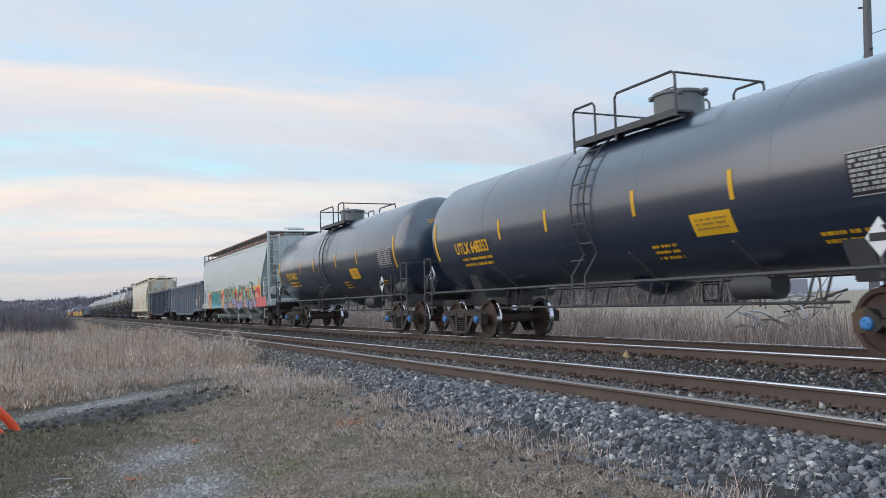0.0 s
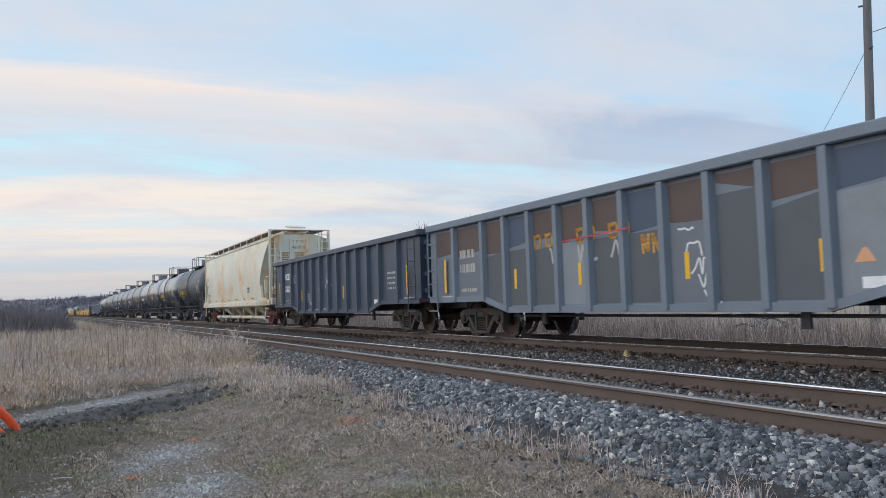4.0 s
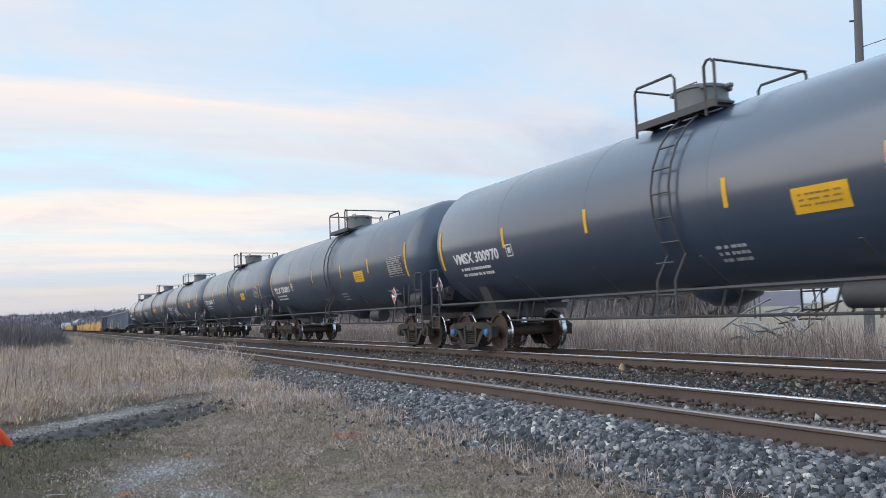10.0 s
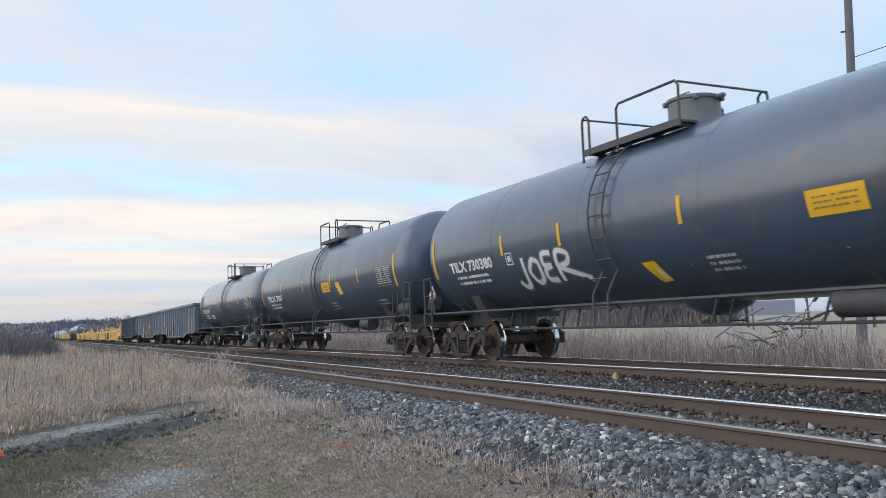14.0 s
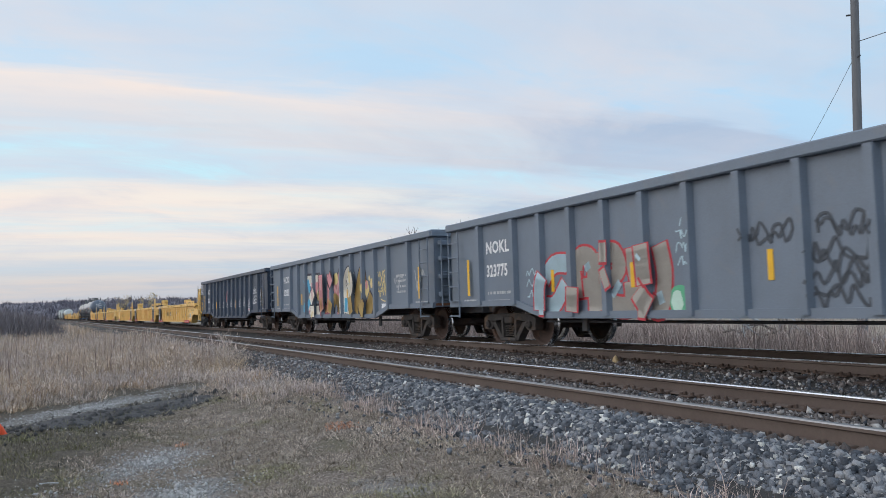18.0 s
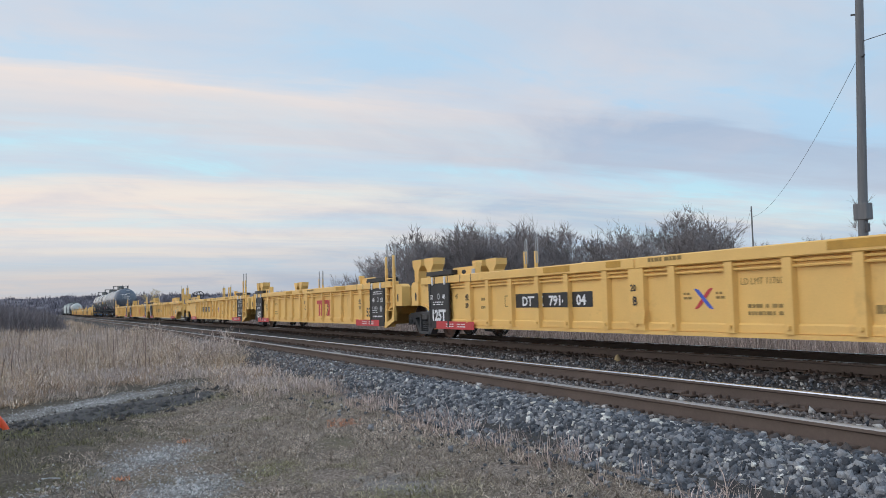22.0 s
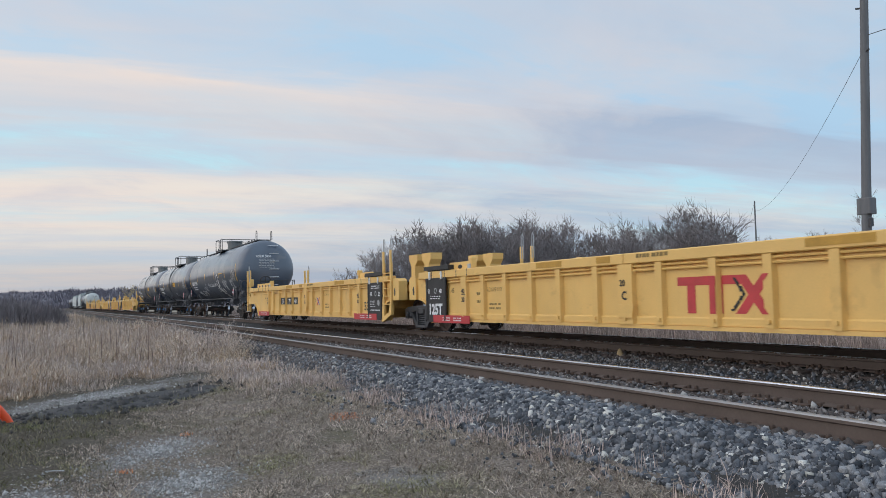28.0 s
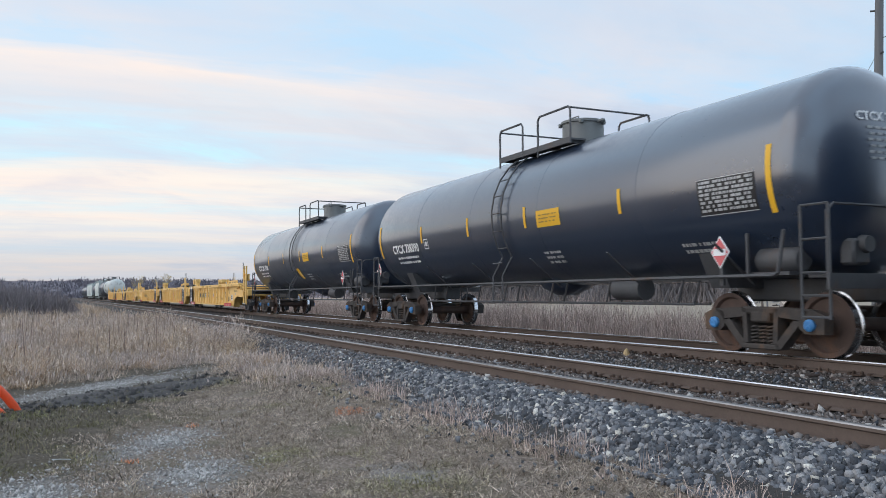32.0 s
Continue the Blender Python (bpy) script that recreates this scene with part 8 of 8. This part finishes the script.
gravel("asphalt_rubble", 1900, -14.0, 1.0, 2.0, 0.55, radians(131), "dark broken lumps along an old asphalt strip", 0.02, "asphalt")


def asphalt_strip():
    """A broken old asphalt apron, laid over the ground with a ragged edge."""
    g = Geo()
    ring = []
    for k in range(48):
        a = k * math.tau / 48
        r = 1 + 0.16 * noise.noise(Vector((math.cos(a) * 2, math.sin(a) * 2, 4)))
        u, w = 2.45 * r * math.cos(a), 0.72 * r * math.sin(a)
        t = radians(130)
        ring.append((-14.2 + u * math.cos(t) - w * math.sin(t), 1.1 + u * math.sin(t) + w * math.cos(t)))
    for d in (1.0, 0.66, 0.33):
        for x, y in ring:
            xx, yy = -14.2 + (x + 14.2) * d, 1.1 + (y - 1.1) * d
            g.v.append((xx, yy, ground_z(xx, yy) + (0.035 if d < 1 else -0.02)))
    g.v.append((-14.2, 1.1, ground_z(-14.2, 1.1) + 0.035))
    for ringi in range(2):
        g.f += [(ringi * 48 + k, ringi * 48 + (k + 1) % 48, (ringi + 1) * 48 + (k + 1) % 48, (ringi + 1) * 48 + k) for k in range(48)]
    g.f += [(96 + k, 96 + (k + 1) % 48, 144) for k in range(48)]
    g.mi, g.smooth = [0] * len(g.f), [True] * len(g.f)
    structure("pavement", g, M["asphalt"], "strip of broken old asphalt in the grass", category="asphalt")


asphalt_strip()


# ---- things beside the line ----
def orange_pipes():
    root = tagged(new("orange_pipes"), "bright orange plastic duct ends curving out of the ground", "pipe")
    z0 = ground_z(-12.8, -0.6)
    for (x, y, dx, dy, h) in ((-12.75, -0.58, 0.25, -0.75, 0.62), (-12.5, -0.74, 0.1, -0.7, 0.36)):
        pts = []
        for k in range(9):
            u = k / 8
            pts.append((x + dx * u ** 1.2, y + dy * u ** 1.2, z0 - 0.06 + h * math.sin(u * math.pi * 0.5)))
        g = Geo().tube(pts, 0.058, 12)
        part("pipe", g, M["orange"], root)


def marker_paint():
    """Sprayed survey marks on the grass and stones: small blots of orange."""
    for x, y, r, n in ((-9.9, 3.25, 0.26, 170), (-10.25, 1.4, 0.10, 26), (-8.27, 0.57, 0.09, 30)):
        xs, ys = x + RNG.normal(0, r * 0.55, n), y + RNG.normal(0, r * 0.35, n)
        ob = blades("paint_mark", xs, ys, heights_at(xs, ys) + 0.03, RNG.uniform(0.02, 0.05, n), np.full(n, 0.009), 1.8, M["spray_orange"], "blot of orange survey paint sprayed on dead grass", "paint mark")


M["spray_orange"] = material("orange_spray", (0.62, 0.22, 0.10), 0.8, var=0.3, island=0.3)


def hose():
    pts = [(-15.3, 4.35, -0.43), (-14.7, 4.5, -0.36), (-14.1, 4.68, -0.26), (-13.75, 4.95, -0.14), (-13.3, 5.15, -0.13), (-12.7, 5.25, -0.17)]
    ob = new("cable", Geo().tube(pts, 0.022, 8).mesh("cable", M["black"]))
    tagged(ob, "black cable lying over the ballast up to the rail", "cable")


def sand_heap():
    g = Geo().lathe([(-0.06, 0.08), (0.02, 0.06), (0.06, 0.05), (0.10, 0.028), (0.125, 0.0)], "z", 9)
    g.v = [(x * (1 + 0.3 * math.sin(z * 40 + x * 30)), y, z) for x, y, z in g.v]
    ob = new("sand_mound", g.mesh("sand_mound", M["sand"]))
    ob.location = (-12.1, 9.16, -0.13)
    tagged(ob, "small heap of yellow sand beside the rail", "sand")


M["sand"] = material("yellow_sand", (0.42, 0.31, 0.17), 0.9, var=0.3, fine=60)


def debris():
    g = Geo().box((0, 0, 0.01), (0.9, 0.05, 0.025), bevel=0.005)
    ob = new("wood_slat", g.mesh("wood_slat", M["white_worn"]))
    ob.matrix_basis = pose(-10.9, 8.15, -0.245, 0, 0, 8)
    tagged(ob, "bleached wooden slat lying between the tracks", "plank")
    g = Geo().tube([(-0.08, 0, 0.012), (0.0, 0.01, 0.014), (0.09, 0, 0.012)], 0.006, 6)
    ob = new("stick", g.mesh("stick", M["white_worn"]))
    ob.matrix_basis = pose(-8.6, -0.03, ground_z(-8.6, -0.03) + 0.01, 0, 0, 70)
    tagged(ob, "short pale stick on the grass", "stick")


orange_pipes()
marker_paint()
hose()
sand_heap()
debris()


def branch_pile():
    root = tagged(new("branch_pile"), "heap of bleached cut branches among the weeds", "branches")
    rnd = random.Random(3)
    for k in range(34):
        a, l = rnd.uniform(0, math.tau), rnd.uniform(0.5, 1.6)
        c = Vector((-14.9 + rnd.gauss(0, 0.55), 16.3 + rnd.gauss(0, 0.4), ground_z(-15, 16) + rnd.uniform(0.3, 1.25)))
        d = Vector((math.cos(a), math.sin(a) * 0.6, rnd.uniform(-0.5, 0.6))) * l / 2
        part("branch", Geo().tube([c - d, c + d * 0.1 + Vector((0, 0, 0.06)), c + d], rnd.uniform(0.012, 0.035), 5), M["white_worn"] if k % 3 else M["bark"], root)


def gravel_mound():
    g = Geo()
    w, n = 40, 16
    for j in range(n + 1):
        for i in range(w + 1):
            u, v = i / w, j / n
            h = (math.sin(math.pi * u) ** 0.7) * (math.sin(math.pi * v) ** 0.8)
            x, y = -17.5 + 16 * u, 20.5 + 6 * v
            g.v.append((x, y, -0.65 + 1.65 * h * (0.85 + 0.25 * noise.noise(Vector((x * 0.6, y * 0.6, 2)))) + 0.06 * noise.noise(Vector((x * 3, y * 3, 1)))))
    g.f = [(j * (w + 1) + i, j * (w + 1) + i + 1, (j + 1) * (w + 1) + i + 1, (j + 1) * (w + 1) + i) for j in range(n) for i in range(w)]
    g.mi, g.smooth = [0] * len(g.f), [True] * len(g.f)
    ob = new("gravel_mound", g.mesh("gravel_mound", M["mound"]))
    tagged(ob, "long low mound of grey gravel behind the weeds", "gravel")


M["mound"] = material("grey_gravel", (0.26, 0.255, 0.255), 0.9, var=0.5, scale=3, fine=30, bump=0.6)
branch_pile()
gravel_mound()


def utility_pole(x, y, base, top, lean, r, name_label, arms=False, box=False):
    root = tagged(new("utility_pole"), name_label, "utility pole")
    up = Vector((lean, 0, 1))
    b, t = Vector((x, y, base)), Vector((x, y, base)) + up * (top - base)
    part("pole", Geo().tube([b, b + (t - b) * 0.5, t], r, 12, r_end=r * 0.72), M["pole"], root)
    if box:
        c = b + up * (3.45 - base)
        part("notice_board", Geo().box((c.x, c.y + 0.0, c.z), (0.46, 0.3, 0.5), bevel=0.02), M["pole"], root)
        part("fitting", Geo().box((c.x + 0.2, c.y - 0.1, c.z - 0.5), (0.1, 0.12, 0.25), bevel=0.01), M["wire"], root)
        for z, s in ((8.1, 1), (9.45, -1)):
            c = b + up * (z - base)
            part("insulator", Geo().tube([c, c + Vector((s * 0.22, -0.1, 0.03))], 0.03, 8), M["wire"], root)
    if arms:
        part("cross_arm", Geo().box((t.x, t.y, t.z - 0.5), (1.2, 0.1, 0.12)), M["pole"], root)
    return root


utility_pole(-16.98, 22.0, -0.6, 11.2, 0.045, 0.155, "weathered grey wooden utility pole with a small board", box=True)
utility_pole(-57.7, 60.0, -0.7, 9.6, 0.0, 0.09, "thin dark utility pole in the field")
utility_pole(-120.4, 120.0, -0.7, 12.1, 0.0, 0.14, "far utility pole with a cross-arm", arms=True)


def wire(a, b, sag, r=0.012):
    pts = []
    for k in range(17):
        u = k / 16
        pts.append((a[0] + (b[0] - a[0]) * u, a[1] + (b[1] - a[1]) * u, a[2] + (b[2] - a[2]) * u - sag * 4 * u * (1 - u)))
    ob = new("overhead_wire", Geo().tube(pts, r, 5).mesh("overhead_wire", M["wire"]))
    tagged(ob, "thin dark overhead wire strung between poles", "wire", "overhead wires")


wire((-16.55, 21.9, 8.15), (-57.7, 60, 8.6), 1.1, 0.008)
wire((-16.5, 22.0, 8.6), (8.0, 2.0 + 18, 9.6), 0.5)
wire((-57.7, 60, 9.5), (-120.4, 120, 11.6), 1.5)


# ---- trees ----
def bare_tree(seed, height, spread=0.45, twigs=5, levels=3, lean=0.0, thick=0.016):
    """Trunk and twig meshes of a leafless tree: tapered limbs that fork into fine twigs."""
    rnd = random.Random(seed)
    trunk, crown = Geo(), Geo()

    def fine(p, d, l, n):
        for _ in range(n):
            q = (d + Vector((rnd.gauss(0, 0.5), rnd.gauss(0, 0.5), rnd.gauss(0.12, 0.3)))).normalized() * l * rnd.uniform(0.5, 1.1)
            s = q.orthogonal().normalized() * max(0.010, l * thick)
            m = p + q * 0.5 + s * rnd.uniform(-3, 3)
            crown.add([p - s, p + s, m + s * 0.7, m - s * 0.7, p + q], [(0, 1, 2, 3), (3, 2, 4)])

    def grow(p, d, l, r, level):
        bend = Vector((rnd.gauss(0, 0.12), rnd.gauss(0, 0.12), 0.06))
        mid, end = p + d * l * 0.5 + bend * l * 0.3, p + (d + bend).normalized() * l
        (trunk if level == 0 else crown).tube([p, mid, end], r, 6 if level == 0 else 3, caps=False, r_end=r * 0.45)
        if level >= levels:
            fine(mid, d, l * 0.8, twigs // 2)
            fine(end, d, l * 0.9, twigs)
            return
        for k in range(rnd.randint(4, 6) if level == 0 else rnd.randint(3, 5)):
            u = rnd.uniform(0.35, 1.0)
            q = p + (mid - p) * u * 2 if u < 0.5 else mid + (end - mid) * (u - 0.5) * 2
            a = rnd.uniform(0, math.tau)
            out = Vector((math.cos(a), math.sin(a), 0)) * spread * (1.5 if level == 0 else 1.2)
            grow(q, (d * 0.8 + out + Vector((0, 0, 0.25))).normalized(), l * rnd.uniform(0.48, 0.7), r * 0.45 * (1.1 - 0.4 * u), level + 1)

    grow(Vector((0, 0, 0)), Vector((lean, 0, 1)).normalized(), height * 0.52, height * 0.017, 0)
    return trunk, crown


M["twig"] = material("bare_twigs", (0.19, 0.17, 0.17), 0.9, var=0.2, bump=0, island=0.3)
M["thicket"] = material("dark_thicket", (0.20, 0.175, 0.18), 0.9, var=0.2, bump=0, island=0.35)
# air haze over the distance is mixed into this bluish grey
M["far_wood"] = material("hazed_far_wood", (0.125, 0.116, 0.138), 0.95, var=0.2, scale=0.05, fine=0.6, bump=0, island=0.35)
TREES = [bare_tree(k, 1.0 * h, sp, 7) for k, (h, sp) in enumerate(((15, 0.42), (17, 0.36), (13, 0.5), (16, 0.45), (14, 0.4)))]


FAR_TREES = [bare_tree(20 + k, h, sp, 4, thick=0.024) for k, (h, sp) in enumerate(((15, 0.42), (17, 0.36), (14, 0.48), (16, 0.4)))]


def arrays(g):
    tris = []
    for face in g.f:
        tris += [(face[0], face[i], face[i + 1]) for i in range(1, len(face) - 1)]
    return np.array(g.v, float), np.array(tris, int)


def wood(name, spots, mat, label, seed=5):
    """A wood of bare trees, one object."""
    rnd = np.random.default_rng(seed)
    kinds = []
    for trunk, crown in FAR_TREES:
        a, b = arrays(trunk), arrays(crown)
        kinds.append((np.concatenate([a[0], b[0]]), np.concatenate([a[1], b[1] + len(a[0])])))
    vs, ts, count = [], [], 0
    for k, (x, y, z, s) in enumerate(spots):
        v, t = kinds[k % len(kinds)]
        ang = rnd.uniform(0, math.tau)
        co, si = math.cos(ang), math.sin(ang)
        w = v * s * np.array([1.1, 1.1, 1.0])
        vs.append(np.stack([w[:, 0] * co - w[:, 1] * si + x, w[:, 0] * si + w[:, 1] * co + y, w[:, 2] + z], 1))
        ts.append(t + count)
        count += len(v)
    ob = new(name, tri_mesh(name, np.concatenate(vs), np.concatenate(ts), [mat]))
    return tagged(ob, label, "wood", kind="stuff")


def wood_behind():
    rnd = random.Random(11)
    spots = []
    for k in range(240):
        u = rnd.random() ** 0.85
        a, r = radians(44.3 - 25.5 * u), rnd.uniform(157, 215)
        h = 1.02 + rnd.uniform(-0.16, 0.06) + (0.08 if 0.45 < u < 0.7 else 0.0) + (0.10 if u < 0.2 else 0.0)
        if u > 0.84:
            h *= 1 - (u - 0.84) * 3.2
        spots.append((-math.cos(a) * r, math.sin(a) * r, -0.8, h * 0.93 * r / 172))
    # a dense clump closes the wood at its near end
    for k in range(26):
        a, r = radians(44.4 - 1.9 * rnd.random()), rnd.uniform(150, 175)
        spots.append((-math.cos(a) * r, math.sin(a) * r, -0.8, rnd.uniform(0.85, 1.05) * 0.92 * r / 172))
    wood("bare_wood", spots, M["twig"], "bare leafless wood beyond the field")


wood_behind()


def undergrowth(name, spots, size, mat, label, seed=2, flat=0.8):
    """Tangled brush: many crossing fine stems, one object."""
    rnd = np.random.default_rng(seed)
    vs, ts, count = [], [], 0
    for x, y, z, h, r, n in spots:
        a, rr = rnd.uniform(0, math.tau, n), np.sqrt(rnd.uniform(0, 1, n)) * r
        bx, by = x + rr * np.cos(a), y + rr * np.sin(a)
        top = h * np.sqrt(np.maximum(0.05, 1 - (rr / r) ** 2)) * rnd.uniform(0.5, 1.08, n)
        lo = top * rnd.uniform(0.0, 0.6, n)
        dx, dy = rnd.normal(0, 0.35, n) * (top - lo), rnd.normal(0, 0.35, n) * (top - lo)
        w = size * rnd.uniform(0.5, 1.5, n)
        face = rnd.uniform(0, math.tau, n)
        wx, wy = np.cos(face) * w, np.sin(face) * w
        v = np.empty((n, 4, 3))
        v[:, 0] = np.stack([bx - wx, by - wy, z + lo], 1)
        v[:, 1] = np.stack([bx + wx, by + wy, z + lo], 1)
        v[:, 2] = np.stack([bx + dx + wx * 0.3, by + dy + wy * 0.3, z + top], 1)
        v[:, 3] = np.stack([bx + dx - wx * 0.3, by + dy - wy * 0.3, z + top], 1)
        vs.append(v.reshape(-1, 3))
        ts.append((np.array([[0, 1, 2], [0, 2, 3]])[None] + (np.arange(n) * 4 + count)[:, None, None]).reshape(-1, 3))
        count += n * 4
    ob = new(name, tri_mesh(name, np.concatenate(vs), np.concatenate(ts), [mat]))
    return tagged(ob, label, "thicket", kind="stuff")


def brush():
    rnd = random.Random(4)
    spots = []
    for k in range(26):
        y = -1.3 - 15 * rnd.random() ** 1.1
        x = -68 - 14 * rnd.random()
        h = 2.5 + rnd.uniform(-0.7, 0.4) - (0.7 if y > -2.6 else 0)
        spots.append((x, y, -0.5, h, rnd.uniform(1.6, 2.8), 900))
    undergrowth("thicket", spots, 0.022, M["thicket"], "dark leafless thicket at the field's edge")
    spots = []
    for _ in range(80):
        a, r = radians(44.2 - 24.5 * rnd.random()), rnd.uniform(152, 170)
        spots.append((-math.cos(a) * r, math.sin(a) * r, -0.8, rnd.uniform(4, 8.5), rnd.uniform(3.5, 6), 480))
    undergrowth("wood_edge", spots, 0.10, M["twig"], "dense brush along the edge of the bare wood", 3)
    spots = [(-300 + rnd.uniform(-30, 60), 112 + 30 * rnd.random(), -0.8, rnd.uniform(3, 5), rnd.uniform(3, 6), 260) for _ in range(14)]
    undergrowth("hedge", spots, 0.10, M["twig"], "low bare brush trailing off from the wood", 6)


brush()


def wooded_hill():
    """A far wooded rise all along the horizon ahead."""
    rnd = random.Random(9)
    spots = []
    for _ in range(3000):
        a, d = rnd.uniform(-0.62, 0.75), rnd.uniform(560, 800)
        ridge = 17.0 + 2.0 * math.sin(a * 5.0 + 0.6) + 0.8 * math.sin(a * 23)
        spots.append((-math.cos(a) * d, math.sin(a) * d, (d - 560) / 240 * ridge * 0.8 - 1.0, rnd.uniform(3.2, 5.5), rnd.uniform(4, 8), 22))
    undergrowth("far_woods", spots, 0.34, M["far_wood"], "leafless woods on a far low rise, air haze tinted into their grey", 9)
    g = Geo()
    for k in range(41):
        a = -0.75 + 1.6 * k / 40
        ridge = 17.0 + 2.0 * math.sin(a * 5.0 + 0.6)
        for d, zz in ((540, -2.0), (680, ridge * 0.42), (800, ridge * 0.8), (1100, ridge * 0.75), (1400, -3)):
            g.v.append((-math.cos(a) * d, math.sin(a) * d, zz))
    g.f = [(k * 5 + j, k * 5 + j + 1, k * 5 + j + 6, k * 5 + j + 5) for k in range(40) for j in range(4)]
    g.mi, g.smooth = [0] * len(g.f), [True] * len(g.f)
    structure("hill", g, M["far_wood"], "low wooded hill on the horizon, its colour tinted for air haze", category="hill")


wooded_hill()


def single_tree(k, x, y, s, label, z=-0.7, mat=None):
    trunk, crown = TREES[k]
    root = tagged(new("bare_tree"), label, "tree")
    root.matrix_basis = pose(x, y, z, 0, 0, 77 * k) @ Matrix.Scale(s, 4)
    part("trunk", trunk, M["bark"], root)
    part("crown", crown, mat or M["twig"], root)


single_tree(2, -62.0, 72.5, 0.70, "wide-spreading bare tree beyond the field")
single_tree(3, -69.0, 71.0, 0.5, "bare young tree beyond the field")
single_tree(4, -48.0, 64.0, 0.66, "leafless tree beyond the utility pole")
single_tree(0, -110.0, -9.5, 0.48, "bare tree above the thicket")
WILLOW = material("yellow_twigs", (0.42, 0.33, 0.16), 0.9, var=0.25, bump=0, island=0.3)
for _k, _x, _y, _s in ((0, -260.0, 19.0, 0.50), (3, -255.0, 25.5, 0.52), (2, -262.0, 32.0, 0.45)):
    single_tree(_k, _x, _y, _s, "small tree with yellowish twigs at the foot of the hill", mat=WILLOW)
single_tree(2, -230.0, 73.5, 0.98, "lone bare tree at the end of the wood")


# ---- ties and rail fastenings: pieces of the track ----
def ties():
    bed = bpy.data.objects["ballast_bed"]
    tie = Geo().box((0, 0, 0), (0.23, 2.6, 0.18), bevel=0.012).mesh("tie", M["tie"])
    g = Geo().box((0, 0, 0.008), (0.19, 0.36, 0.02), bevel=0.004)
    for sx in (-0.06, 0.06):
        for sy in (-0.095, 0.095):
            g.box((sx, sy, 0.035), (0.035, 0.045, 0.05), bevel=0.008)
    for sx in (-0.15, 0.15):
        g.box((sx, 0, 0.012), (0.05, 0.19, 0.05), bevel=0.01)
    plate = g.mesh("tie_plate", M["rust_dull"])
    rnd = random.Random(8)
    for c, top in ((TRACK_A, -0.178), (TRACK_B, RAIL_B_Z - 0.178)):
        for k in range(78):
            x = 1.5 - 0.53 * k
            ob = part("tie", tie, M["tie"], bed)
            ob.matrix_basis = pose(x + rnd.uniform(-0.02, 0.02), c + off(x) + rnd.uniform(-0.05, 0.05), top - 0.10, 0, 0, rnd.uniform(-1.5, 1.5))
            for s in (-0.755, 0.755):
                if c == TRACK_B and s > 0:
                    continue
                pl = part("tie_plate", plate, M["rust_dull"], bed)
                pl.matrix_basis = pose(x, c + s + off(x), top, 0, 0, rnd.uniform(-2, 2))


M["rust_dull"] = material("dull_rust", (0.085, 0.060, 0.048), 0.9, var=0.35, bump=0.3, spec=0.2, random_tint=0.3)
ties()


# ---- what moves ----
def motions():
    """The train rolls by at an even speed; every wheelset turns with it."""
    times = [0, 4, 8, 12, 16, 20, 24, 28, 32]
    for root, s0 in CARS:
        rows = []
        for t in times:
            x = s0 + SPEED * t
            rows.append((t, pose(x, TRACK_B + off(x), RAIL_B_Z, 0, 0, math.degrees(math.atan(BEND * max(-75.0, min(75.0, x)))))))
        walk(root, rows)
    first = {}
    step = SPEED / WHEEL_R / FPS
    for ws, d in WHEELSETS:
        if d not in first:
            walk(ws, [(k / FPS, Matrix.Translation((d * AXLE_AT, 0, WHEEL_R)) @ Matrix.Rotation(k * step, 4, "Y")) for k in range(32 * FPS + 1)])
            first[d] = ws.animation_data
        else:
            ws.rotation_mode = "QUATERNION"
            ws.animation_data_create()
            ws.animation_data.action = first[d].action
            ws.animation_data.action_slot = first[d].action_slot


motions()
